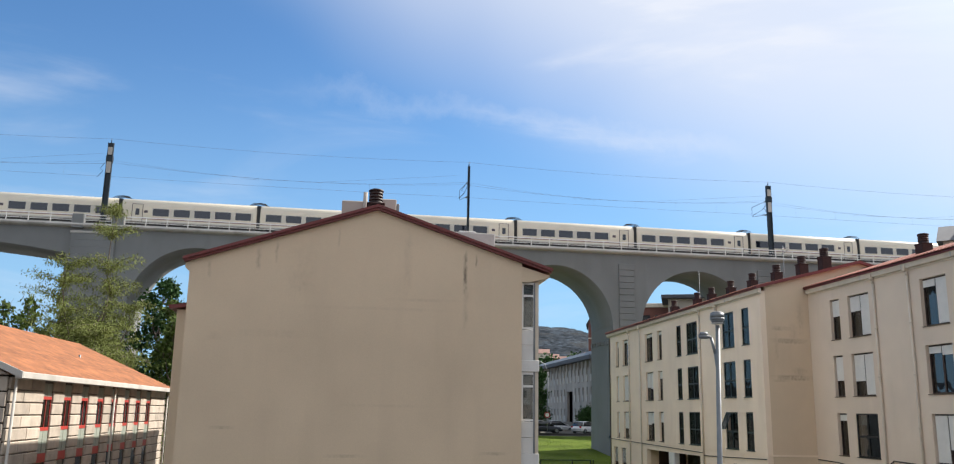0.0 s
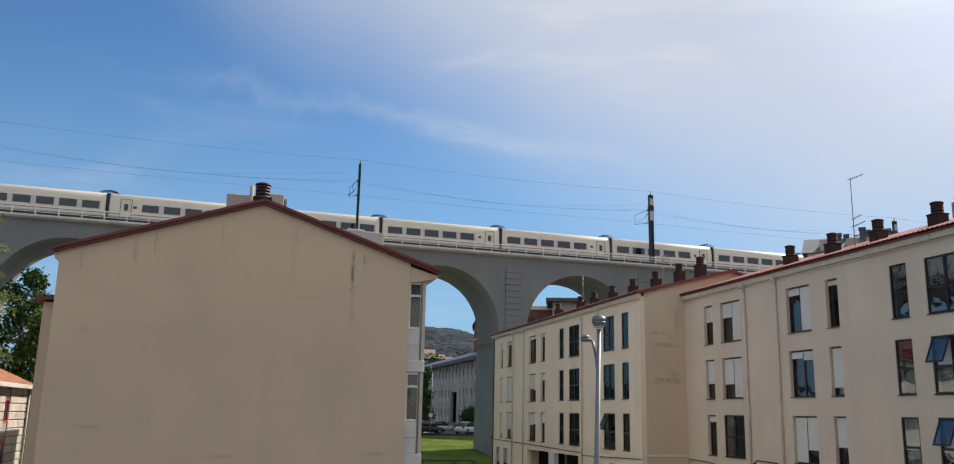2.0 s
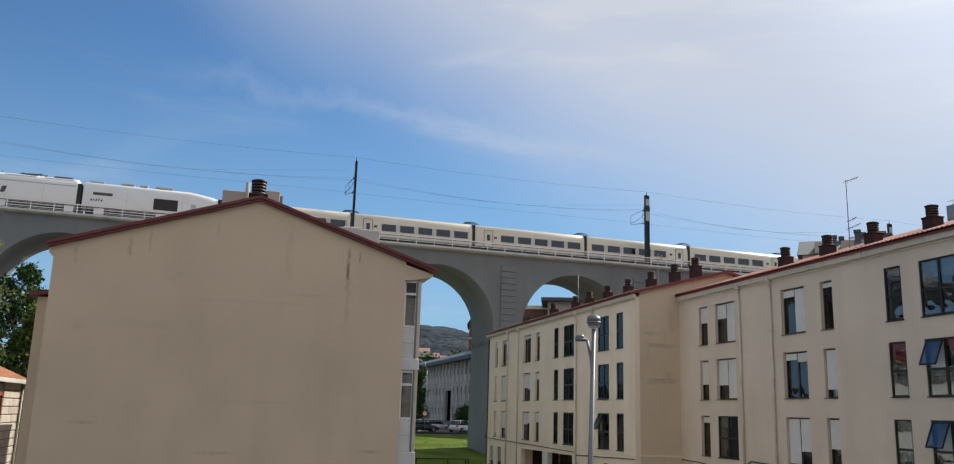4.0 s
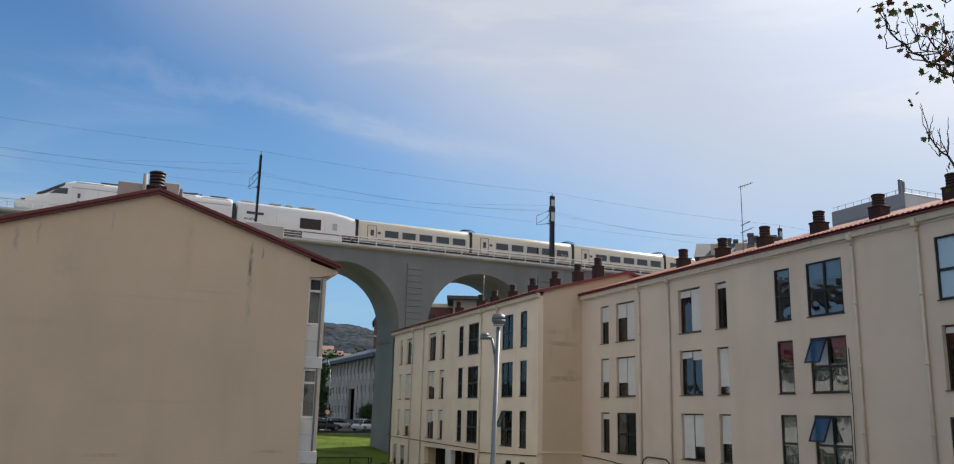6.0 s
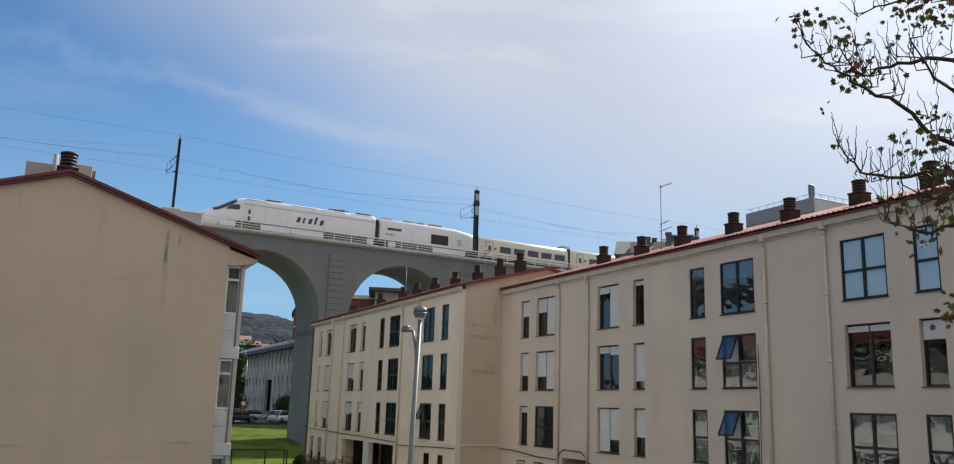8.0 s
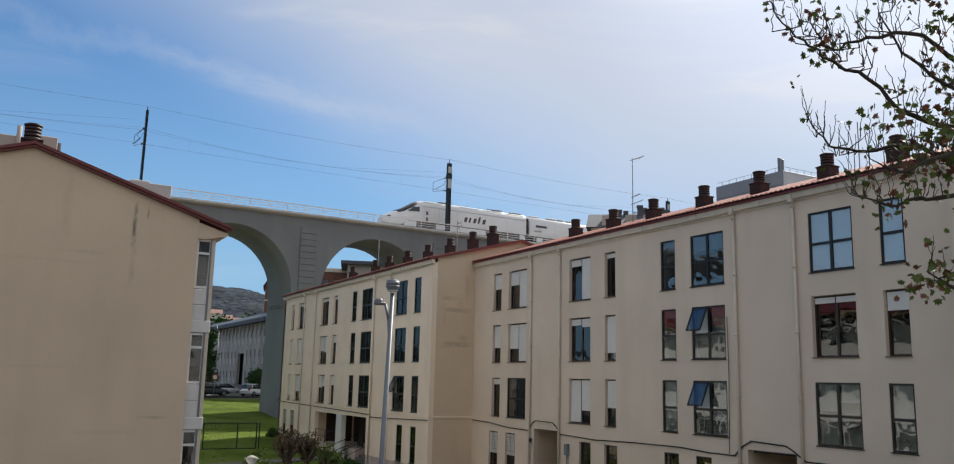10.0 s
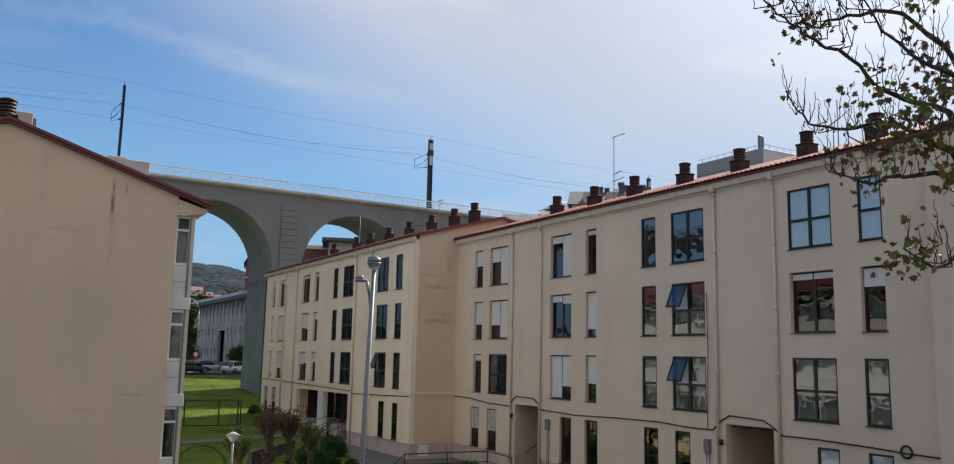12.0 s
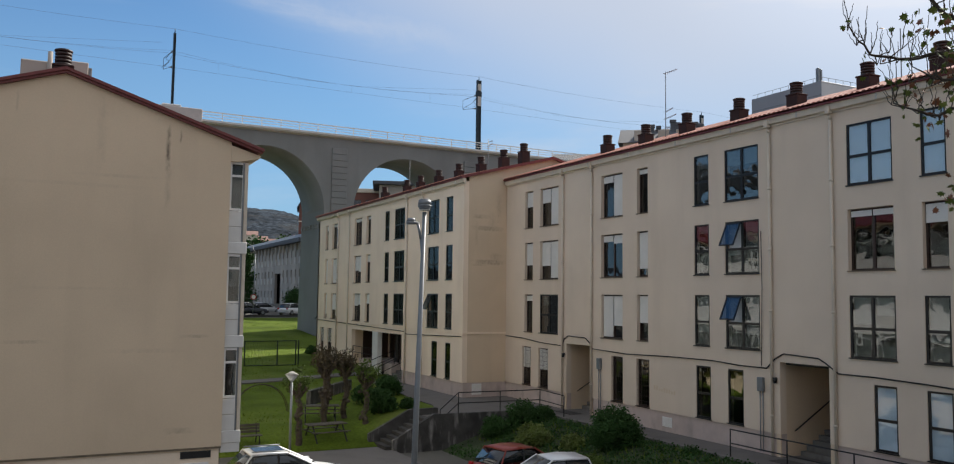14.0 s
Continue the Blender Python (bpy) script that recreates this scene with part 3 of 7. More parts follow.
    for c in (25.03, 40.39, 9.67):
        for k in range(8):
            shared("corbel", corb, VIA, (c - 0.05, 0.5 + k * 0.92, 7.3))
    # posts of the parapet over the wide pier
    for a, b in ((-27.5, -26.5), (-24.0, -22.95)):
        part("parapet_post", bx(B(), a, b, -0.45, 0.35, V_TOP - 0.05, 17.55, 0.03), viad, VIA)
    # closed parapet of the refuge
    part("refuge_parapet", bx(B(), 2.0, 12.55, -0.75, 0.3, 16.3, 17.58, 0.05), plinth_pale, VIA, "pale closed parapet of a refuge")
    part("refuge_lid", bx(B(), 8.9, 10.6, -0.7, 0.2, 17.584, 17.76, 0.04), white_panel, VIA)
    bm = bx(B(), u0, u1, 2.0, 5.5, V_CORN + 0.004, V_CORN + 0.10)
    part("ballast", bm, concrete, VIA)
    for y in (3.0, 4.435):
        part("rail", bx(B(), u0, u1, y - 0.035, y + 0.035, V_CORN + 0.10, V_CORN + 0.24), steel_dark, VIA)
    # lamp bracket on the pier and a drain spout
    part("spout", rod(B(), (24.4, -0.0, -2.2), (24.4, -0.6, -2.0), 0.07), steel_dark, VIA)


viaduct()


def railing():
    """White tubular railing on both edges."""
    r = thing("viaduct_railing", "white painted tubular steel railing along the viaduct's edge", "railing", at=VIA.location, rz=2.13)
    post = mesh_of("post", bx(B(), -0.035, 0.035, -0.03, 0.03, 0, 0.88, 0.008), railwhite)
    spans = [(-75.5, -27.55), (-26.45, -24.05), (-22.9, 1.95), (12.6, 116.0)]
    for a, b in spans:
        n = max(1, round((b - a) / 1.93))
        for k in range(n + 1):
            shared("post", post, r, (a + (b - a) * k / n, -0.2, V_CORN - 0.02))
        for z, h in ((17.5, 0.052), (17.24, 0.024), (16.98, 0.024)):
            part("rail_bar", bx(B(), a, b, -0.225, -0.175, z - h, z + h), railwhite, r)
    n = 96
    for k in range(n):
        shared("post", post, r, (-75 + k * 2, V_DEPTH + 0.1, V_CORN - 0.02))
    for z in (17.5, 17.26, 17.0):
        part("rail_bar", bx(B(), -75.5, 116, V_DEPTH + 0.08, V_DEPTH + 0.12, z - 0.025, z + 0.025), railwhite, r)


railing()


def catenary():
    """Masts with their arms, and the wires over the track."""
    for u, wide in ((-25.1, True), (10.0, False), (43.3, True), (77.5, True)):
        m = thing("catenary_mast", "dark steel catenary mast with a pale banded top" if wide else "slim dark steel catenary mast", "mast",
                  "catenary masts", at=VIA.matrix_basis @ Vector((u, 0.75, V_CORN)), rz=2.13)
        w = 0.26 if wide else 0.11
        bm = B()
        bx(bm, -w, w, -0.02, 0.02, 0, 8.2)
        bx(bm, -w, -w + 0.05, -0.15, 0.15, 0, 8.2)
        bx(bm, w - 0.05, w, -0.15, 0.15, 0, 8.2)
        part("shaft", bm, steel_dark, m)
        part("finial", rod(B(), (0, 0, 8.2), (0, 0, 8.65), 0.05, 0.03), steel_dark, m)
        if wide:
            part("band", bx(B(), -w + 0.06, w - 0.06, -0.165, -0.13, 7.0, 7.75), cornice_m, m, "pale band")
            part("band", bx(B(), -w + 0.06, w - 0.06, -0.165, -0.13, 5.2, 6.3), cornice_m, m, "pale band")
            part("collar", bx(B(), -w - 0.05, w + 0.05, -0.2, 0.2, 6.3, 6.9, 0.02), steel_dark, m)
        bm = B()
        pipe(bm, [(0, 0.1, 6.6), (-0.5, 2.9, 6.4), (-0.5, 2.9, 5.3), (0, 0.1, 5.0)], 0.022, 5)
        pipe(bm, [(0, 0.1, 6.3), (-0.25, 1.2, 5.7), (-0.7, 2.4, 5.35)], 0.02, 5)
        pipe(bm, [(-0.2, -0.1, 6.4), (-0.75, -0.15, 5.6), (-0.45, -0.2, 5.3), (-0.95, -0.15, 4.7)], 0.02, 5)
        part("cantilever", bm, steel_dark, m)
        bm = B()
        for p in ((-0.08, 0.5, 6.56), (-0.1, 0.5, 5.05)):
            for k in range(4):
                rod(bm, (p[0], p[1] + 0.1 * k, p[2]), (p[0], p[1] + 0.1 * k + 0.05, p[2]), 0.09, 0.05, 8)
        part("insulator", bm, galv, m)
    us = [-59.7, -25.1, 10.0, 43.3, 77.5, 112]

    def wire(name, y, z, sag, r=0.010, lab="thin dark overhead wire"):
        bm = B()
        for a, b in zip(us, us[1:]):
            pts = [(a + (b - a) * k / 12, y, z - sag * 4 * (k / 12) * (1 - k / 12)) for k in range(13)]
            pipe(bm, pts, r, 4)
        ob = tagged(part(name, bm, wire_m), lab, "wire", "overhead wires")
        ob.location, ob.rotation_euler = VIA.location, (0, 0, radians(2.13))
        return ob

    wire("earth_wire", 0.75, 25.35, 0.35)
    w1 = wire("messenger_wire", 3.7, 23.75, 0.75)
    w2 = wire("contact_wire", 3.7, 22.35, 0.08)
    wire("feeder_wire", 2.2, 23.6, 1.0, 0.008)
    bm = B()
    for a, b in zip(us, us[1:]):
        for k in range(1, 7):
            s = k / 7
            rod(bm, (a + (b - a) * s, 3.7, 23.75 - 0.75 * 4 * s * (1 - s)), (a + (b - a) * s, 3.7, 22.3), 0.005, 0.005, 4)
    tagged(part("dropper", bm, wire_m, w1), kind="stuff")
    for u in us[:-1]:
        bm = B()
        pipe(bm, [(u + 12, 3.7, 22.9), (u + 20, 3.5, 23.0), (u + 34, 0.9, 23.9)], 0.008, 4)
        part("tie_wire", bm, wire_m, w1)


catenary()

# ---------------------------------------------------------------- blocks of flats


def window_unit(parent, y0, y1, z0, z1, x, style, shut=(0, 0), tilt=False, cols=None):
    """A window in a wall that faces -x. style: dark / green / roller / brown / blind. shut: how far down the shutter of each leaf is."""
    w, h = y1 - y0, z1 - z0
    cols = cols or (2 if w > 1.3 else 1)
    fm = {"dark": black_frame, "green": green_frame, "roller": brown_frame, "brown": brown_frame, "blind": black_frame}[style]
    win = thing("window", {"dark": "black aluminium window with dark panes", "green": "dark green aluminium window with dark panes",
                           "roller": "window with white roller shutters partly lowered", "brown": "tall brown barred ground-floor window",
                           "blind": "black aluminium window with pale blinds drawn"}[style], "window", "windows of the flats", at=(x, y0, z0))
    inset = {"dark": 0.03, "green": 0.04, "blind": 0.03, "roller": 0.16, "brown": 0.12}[style]
    t = 0.065
    bm = B()
    bx(bm, inset, inset + 0.07, 0, w, 0, t)
    bx(bm, inset, inset + 0.07, 0, w, h - t, h)
    bx(bm, inset, inset + 0.07, 0, t, t, h - t)
    bx(bm, inset, inset + 0.07, w - t, w, t, h - t)
    for c in range(1, cols):
        bx(bm, inset, inset + 0.07, w * c / cols - 0.05, w * c / cols + 0.05, t, h - t)
    mid = h * 0.47
    if style in ("dark", "green", "blind"):
        for c in range(cols):
            a, b = w * c / cols + (0.05 if c else t), w * (c + 1) / cols - (0.05 if c < cols - 1 else t)
            bx(bm, inset + 0.004, inset + 0.066, a, b, mid - 0.045, mid + 0.045)
    part("frame", bm, fm, win)
    part("sill", bx(B(), -0.05, inset, -0.03, w + 0.03, -0.035, 0.0), dark_brown if style == "roller" else fm, win)
    for c in range(cols):
        a, b = w * c / cols + (0.05 if c else t), w * (c + 1) / cols - (0.05 if c < cols - 1 else t)
        sh = shut[c % len(shut)]
        for k, (p, q) in enumerate(((t, mid - 0.045), (mid + 0.045, h - t)) if style in ("dark", "green", "blind") else ((t, h - t),)):
            if tilt and c == cols - 1 and k == 1:
                sash = part("open_sash", bx(bx(bx(bx(B(), -0.02, 0.02, a, b, p - q, p - q + 0.05), -0.02, 0.02, a, b, -0.05, 0), -0.02, 0.02, a, a + 0.05, p - q + 0.05, -0.05),
                                               -0.02, 0.02, b - 0.05, b, p - q + 0.05, -0.05), fm, win, "top-hung sash tilted open", at=(inset - 0.02, 0, q))
                sash.rotation_euler = (0, radians(24), 0)
                g = part("pane", bx(B(), -0.006, 0.006, a + 0.05, b - 0.05, p - q + 0.05, -0.05), glass, sash)
            else:
                g = part("pane", bx(B(), inset + 0.03, inset + 0.04, a, b, p, q), glass_dark if style in ("roller", "brown") else {"blind": glass_clear, "green": glass_green, "dark": glass}[style], win)
            g.visible_shadow = False
        if style == "blind":
            part("blind", bx(B(), inset + 0.055, inset + 0.065, a, b, t, h - t), blind_m, win, "pale blue-grey blind")
        elif style in ("dark", "green"):
            if sh:
                part("curtain", bx(B(), inset + 0.14, inset + 0.16, a, b, (h - t) - (h - 2 * t) * sh, h - t), curtain_m, win, "pale curtain")
        elif sh:
            zb = (h - t) - (h - 2 * t) * sh
            bm = B()
            n = max(2, int((h - zb) / 0.055))
            for k in range(n):
                za = zb + (h - t - zb) * k / n
                bx(bm, inset - 0.045, inset - 0.02, a - 0.02, b + 0.02, za + 0.003, zb + (h - t - zb) * (k + 1) / n - 0.003)
            bx(bm, inset - 0.03, inset - 0.022, a - 0.02, b + 0.02, zb, h - t)
            part("roller_shutter", bm, shutter_m, win, "white slatted roller shutter")
    if style == "brown":
        bm = B()
        for k in range(1, int(w / 0.13)):
            rod(bm, (inset - 0.06, k * 0.13, 0.02), (inset - 0.06, k * 0.13, h - 0.02), 0.008, 0.008, 4)
        for k in range(1, 9):
            rod(bm, (inset - 0.06, 0, h * k / 9), (inset - 0.06, w, h * k / 9), 0.008, 0.008, 4)
        part("grille", bm, brown_frame, win, "thin metal bars")
    return win


def downpipe(x, y, ztop, zbot):
    p = thing("downpipe", "cream painted rainwater pipe down the wall", "pipe", "downpipes", at=(x, y, 0))
    bm = B()
    pipe(bm, [(-0.14, 0, ztop + 0.2), (-0.14, 0, ztop - 0.02), (-0.085, 0, ztop - 0.16), (-0.085, 0, zbot)], 0.052, 8)
    part("tube", bm, cream, p)
    part("hopper", bx(B(), -0.25, -0.06, -0.09, 0.09, ztop + 0.02, ztop + 0.3, 0.02), cream, p)
    for z in (ztop - 2.2, ztop - 4.4, ztop - 6.6, zbot + 1.4):
        part("socket", rod(B(), (-0.09, 0, z - 0.04), (-0.09, 0, z + 0.04), 0.075, 0.075, 8), cream, p)


def chimney(h=1.0, s=0.27):
    """A brick stack with a round ribbed clay pot and a cap."""
    c = thing("chimney", "dark red brick chimney with a ribbed clay cowl on the roof", "chimney", "roof chimneys")
    part("brick_base", bx(B(), -s, s, -s, s, -0.8, h, 0.02), brickred, c)
    part("capping", bx(B(), -s - 0.025, s + 0.025, -s - 0.025, s + 0.025, h, h + 0.06, 0.015), brickred, c)
    rr = s * 0.84
    for k in range(4):
        z = h + 0.06 + k * 0.098
        part("cowl_ring", rod(rod(B(), (0, 0, z), (0, 0, z + 0.066), rr, rr * 1.03, 14), (0, 0, z + 0.066), (0, 0, z + 0.098), rr * 0.78, rr * 0.78, 14), clay, c)
    part("cowl_cap", rod(rod(B(), (0, 0, h + 0.452), (0, 0, h + 0.50), rr * 1.08, rr * 1.12, 14), (0, 0, h + 0.50), (0, 0, h + 0.53), rr * 1.12, rr * 0.8, 14), clay, c)
    return c


def ribbed_roof(bm, x_a, z_a, x_b, z_b, y0, y1, t=0.06, pitch=0.22):
    """Corrugated sheets from eave (x_a, z_a) to ridge (x_b, z_b), ribs across y."""
    n = int((y1 - y0) / pitch)
    pr = []
    for k in range(n):
        y = y0 + (y1 - y0) * k / n
        d = (y1 - y0) / n
        pr += [(y, 0.0), (y + d * 0.25, 0.05), (y + d * 0.6, 0.05), (y + d * 0.85, 0.0)]
    pr.append((y1, 0.0))
    lo = [bm.verts.new((x_a, y, z_a + h)) for y, h in pr]
    hi = [bm.verts.new((x_b, y, z_b + h)) for y, h in pr]
    lo2 = [bm.verts.new((x_a, y, z_a - t)) for y, h in pr]
    for k in range(len(pr) - 1):
        bm.faces.new((lo[k], lo[k + 1], hi[k + 1], hi[k]))
        bm.faces.new((lo2[k], lo2[k + 1], lo[k + 1], lo[k]))
    return bm


XB, XA = 23.3, 20.6
Z_TOP, Z_BASE = 6.55, -6.0
ROWS = [(3.85, 5.86), (1.06, 3.06), (-1.74, 0.26)]

# columns of the long block: y range and, row by row, style with shutters
B_COLS = [
    (39.25, 40.1, [("roller", (0.42,)), ("roller", (0.62,)), ("roller", (0.15,))]),
    (36.72, 38.5, [("roller", (1.0, 0.38)), ("roller", (1.0, 0.66)), ("dark", (0.0, 0.25))]),
    (31.3, 32.96, [("roller", (1.0, 0.16)), ("roller", (0.2, 0.15)), ("roller", (0.72, 1.0))]),
    (29.48, 30.24, [("roller", (0.1,)), ("roller", (0.85,)), ("roller", (0.62,))]),
    (25.66, 26.52, [("dark", (0.25,)), ("dark", (0.15,)), ("dark", (0.75,))]),
    (23.02, 24.78, [("dark", (0.3, 0.3)), ("dark", (0.55, 0.65)), ("dark", (0.75, 0.55))]),
    (17.46, 19.15, [("blind", (1, 1)), ("roller", (0.10, 0.10)), ("dark", (0.3, 0.45))]),
    (15.68, 16.5, [("blind", (1,)), ("roller", (0.30,)), ("dark", (0.7,))]),
]
B_GROUND = [(39.4, 40.3, "brown"), (37.65, 38.6, "brown"), (31.28, 32.15, "brown"), (29.4, 30.3, "brown"), (25.62, 26.46, "dark"), (23.88, 24.7, "dark"),
            (17.48, 18.3, "blind"), (15.68, 16.5, "blind")]
A_COLS = [
    (67.6, 68.3, [("roller", (0.2,)), ("roller", (1.0,)), ("roller", (0.85,))]),
    (64.75, 66.48, [("roller", (0.18, 0.1)), ("roller", (1.0, 1.0)), ("roller", (0.9, 0.65))]),
    (59.33, 60.98, [("roller", (0.1, 0.12)), ("roller", (0.6, 0.55)), ("roller", (0.4, 0.45))]),
    (57.38, 58.3, [("roller", (0.1,)), ("roller", (0.25,)), ("roller", (0.35,))]),
    (53.7, 54.54, [("green", (0.7,)), ("green", (0.6,)), ("green", (0.55,))]),
    (50.93, 52.75, [("green", (0.8, 0.7)), ("green", (0.5, 0.4)), ("green", (0.7, 0.7))]),
    (45.56, 47.18, [("green", (0.0, 0.0)), ("green", (0.0, 0.0)), ("green", (0.3, 0.0))]),
    (43.65, 44.56, [("green", (0.4,)), ("green", (0.0,)), ("green", (0.2,))]),
]
A_GROUND = [(68.2, 69.2, "brown"), (66.1, 67.2, "brown"), (45.6, 46.42, "green"), (43.76, 44.5, "green")]


def front_of_flats(name, label, X, y0, y1, cols, grounds, doors, face, tilts=()):
    holes, wins = [], []
    for a, b, rows in cols:
        for (z0, z1), (st, sh) in zip(ROWS, rows):
            holes.append((a, b, z0, z1))
            wins.append((a, b, z0, z1, st, sh))
    for a, b, st in grounds:
        holes.append((a, b, -4.56, -2.53))
        wins.append((a, b, -4.56, -2.53, st, (0.55,) if st == "brown" and a > 37 else (0.0,)))
    for a, b, z0, z1 in doors:
        holes.append((a, b, -4.62, z1))
    bm = B()
    wall_with_openings(bm, y0, y1, -4.62, Z_TOP, holes, lambda a, z, d: (X + 0.3 * d, a, z))
    wl_ = tagged(part(name, bm, face), label, "wall", kind="structure")
    bm = B()
    wall_with_openings(bm, y0, y1, Z_BASE, -4.62, [(a, b, Z_BASE - 1, 0) for a, b, z0, z1 in doors], lambda a, z, d: (X + 0.05 + 0.25 * d, a, z))
    tagged(part("plinth", bm, plinth, None), "pinkish rendered plinth under the flats", "wall", kind="structure")
    if X == XA:
        part("drip_edge", bx(B(), X - 0.025, X + 0.02, y0, y1, -1.93, -1.86), face, wl_)
    for i, (a, b, z0, z1, st, sh) in enumerate(wins):
        window_unit(None, a, b, z0, z1, X, st, sh, tilt=(round(a, 2), z0) in tilts)
    # added inner walls and floors, painted near black as room shade behind panes
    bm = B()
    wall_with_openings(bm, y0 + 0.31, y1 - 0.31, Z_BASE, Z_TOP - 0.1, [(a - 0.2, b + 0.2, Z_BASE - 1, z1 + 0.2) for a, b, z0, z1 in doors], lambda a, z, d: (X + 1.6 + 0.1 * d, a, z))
    tagged(part("inner_wall", bm, room_dark), "inner wall of the rooms in near-black that stands for shade", "wall", kind="structure")
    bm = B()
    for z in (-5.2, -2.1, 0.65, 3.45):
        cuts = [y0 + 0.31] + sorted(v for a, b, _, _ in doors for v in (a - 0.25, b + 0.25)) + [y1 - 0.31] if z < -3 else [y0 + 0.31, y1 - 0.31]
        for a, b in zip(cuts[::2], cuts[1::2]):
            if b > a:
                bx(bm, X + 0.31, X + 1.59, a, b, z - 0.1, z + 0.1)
    tagged(part("room_floors", bm, room_dark), "room floors in near-black that stands for shade", "floor", kind="structure")


front_of_flats("wall_flats_long", "beige rendered front of the long block of flats", XB, 14.1, 42.2, B_COLS, B_GROUND,
               [(33.88, 35.92, -5.5, -2.17), (20.0, 22.12, -5.2, -2.1)], stucco_b_shade, tilts={(23.02, 1.06), (23.02, -1.74)})
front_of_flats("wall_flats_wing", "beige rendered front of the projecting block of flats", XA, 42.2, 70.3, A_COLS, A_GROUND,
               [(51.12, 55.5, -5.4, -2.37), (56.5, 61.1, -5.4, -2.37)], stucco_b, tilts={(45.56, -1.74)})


def flats_shell():
    """Side and rear walls, eaves, roofs."""
    # return wall of the wing with its gable, which rises over the long block's roof
    bm = B()
    prism(bm, [(XA + 0.29, -4.62), (32.0, -4.62), (32.0, 6.55), (26.3, 8.27), (XA + 0.29, 6.87)], "y", 42.197, 42.5)
    tagged(part("wall_wing_return", bm, stucco_return), "beige rendered return wall with dark weather stains", "wall", kind="structure")
    tagged(part("plinth_return", bx(B(), XA + 0.305, 23.4, 42.22, 42.5, Z_BASE, -4.62), plinth), "pinkish rendered plinth of the return wall", "wall", kind="structure")
    tagged(part("band_course", bx(B(), XA - 0.03, XB, 42.16, 42.2, -1.95, -1.86), stucco_b), "thin moulded band on the return wall", "trim", kind="structure")
    bm = B()
    prism(bm, [(XA, Z_BASE), (32.0, Z_BASE), (32.0, 6.55), (26.3, 8.1), (XA, 6.55)], "y", 70.0, 70.3)
    bx(bm, 31.7, 32.0, 42.5, 70.0, Z_BASE, 6.55)
    bx(bm, 34.3, 34.6, 4.0, 42.2, Z_BASE, 6.55)
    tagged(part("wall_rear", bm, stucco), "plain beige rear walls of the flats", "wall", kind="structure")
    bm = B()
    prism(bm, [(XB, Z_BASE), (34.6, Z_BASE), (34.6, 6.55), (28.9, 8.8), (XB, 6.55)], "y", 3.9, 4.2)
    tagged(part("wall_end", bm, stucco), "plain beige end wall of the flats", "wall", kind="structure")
    # part of the long block nearer the street, standing slightly forward
    bm = B()
    bx(bm, XB - 0.28, XB + 0.02, 4.2, 14.1, Z_BASE, 6.55)
    tagged(part("wall_flats_corner", bm, stucco_b_shade), "beige rendered forward corner of the flats", "wall", kind="structure")
    # eaves
    for X, y0, y1 in ((XB, 4.0, 42.1), (XA, 42.0, 70.5)):
        bm = B()
        prism(bm, [(X - 0.003, 6.36), (X - 0.05, 6.36), (X - 0.05, 6.42), (X - 0.17, 6.45), (X - 0.19, 6.66), (X - 0.003, 6.66)], "y", y0, y1)
        tagged(part("eaves_box", bm, cream), "cream gutter along the roof edge", "gutter", kind="structure")
        bm = B()
        bx(bm, X - 0.27, X - 0.20, y0, y1, 6.65, 6.80, 0.015)
        tagged(part("fascia", bm, darkred), "dark red metal edge of the roof", "trim", kind="structure")
        bm = B()
        for k in range(int((y1 - y0) / 3.2)):
            bx(bm, X - 0.20, X - 0.185, y0 + 3.2 * k + 1.0, y0 + 3.2 * k + 1.06, 6.44, 6.66)
        tagged(part("gutter_joint", bm, cornice_m), "joint straps of the gutter", "gutter", kind="structure")
    sl = 0.32
    bm = B()
    ribbed_roof(bm, XB - 0.27, 6.78, 28.9, 6.78 + sl * 5.87, 4.0, 42.18)
    ribbed_roof(bm, 35.0, 6.78, 28.9, 6.78 + sl * 5.87, 4.0, 42.18)
    tagged(part("roof_long", bm, terracotta), "terracotta ribbed sheet roof of the long block", "roof", kind="structure")
    bm = B()
    ribbed_roof(bm, XA - 0.27, 6.78, 26.3, 8.32, 42.09, 70.6)
    ribbed_roof(bm, 32.4, 6.74, 26.3, 8.32, 42.09, 70.6)
    tagged(part("roof_wing", bm, terracotta), "terracotta ribbed sheet roof of the projecting block", "roof", kind="structure")
    bm = B()
    for (xa, za), (xb, zb) in (((XA - 0.29, 6.64), (26.3, 8.22)), ((26.3, 8.22), (32.4, 6.62))):
        vs = [(xa, za), (xb, zb), (xb, zb + 0.16), (xa, za + 0.16)]
        prism(bm, vs, "y", 41.98, 42.08)
    tagged(part("verge_trim", bm, darkred), "dark red verge trim of the gable", "trim", kind="structure")
    for y in (36.19, 33.65, 22.42, 19.7):
        downpipe(XB, y, 6.3, -5.4)
    for y in (64.7, 62.0, 50.4, 47.8):
        downpipe(XA, y, 6.3, -5.4)
    first = chimney()
    first.location = (25.2, 35.1, 6.85)
    for y in (32.0, 29.1, 25.9, 22.9, 19.75, 17.0):
        copy_thing(first, pose(25.2, y, 6.85))
    for y in (65.85, 61.0, 58.3, 55.0, 51.7, 48.4, 45.35, 42.9):
        copy_thing(first, pose(24.8, y, 7.62))


flats_shell()

# ---------------------------------------------------------------- gabled building in front
GY = 25.96


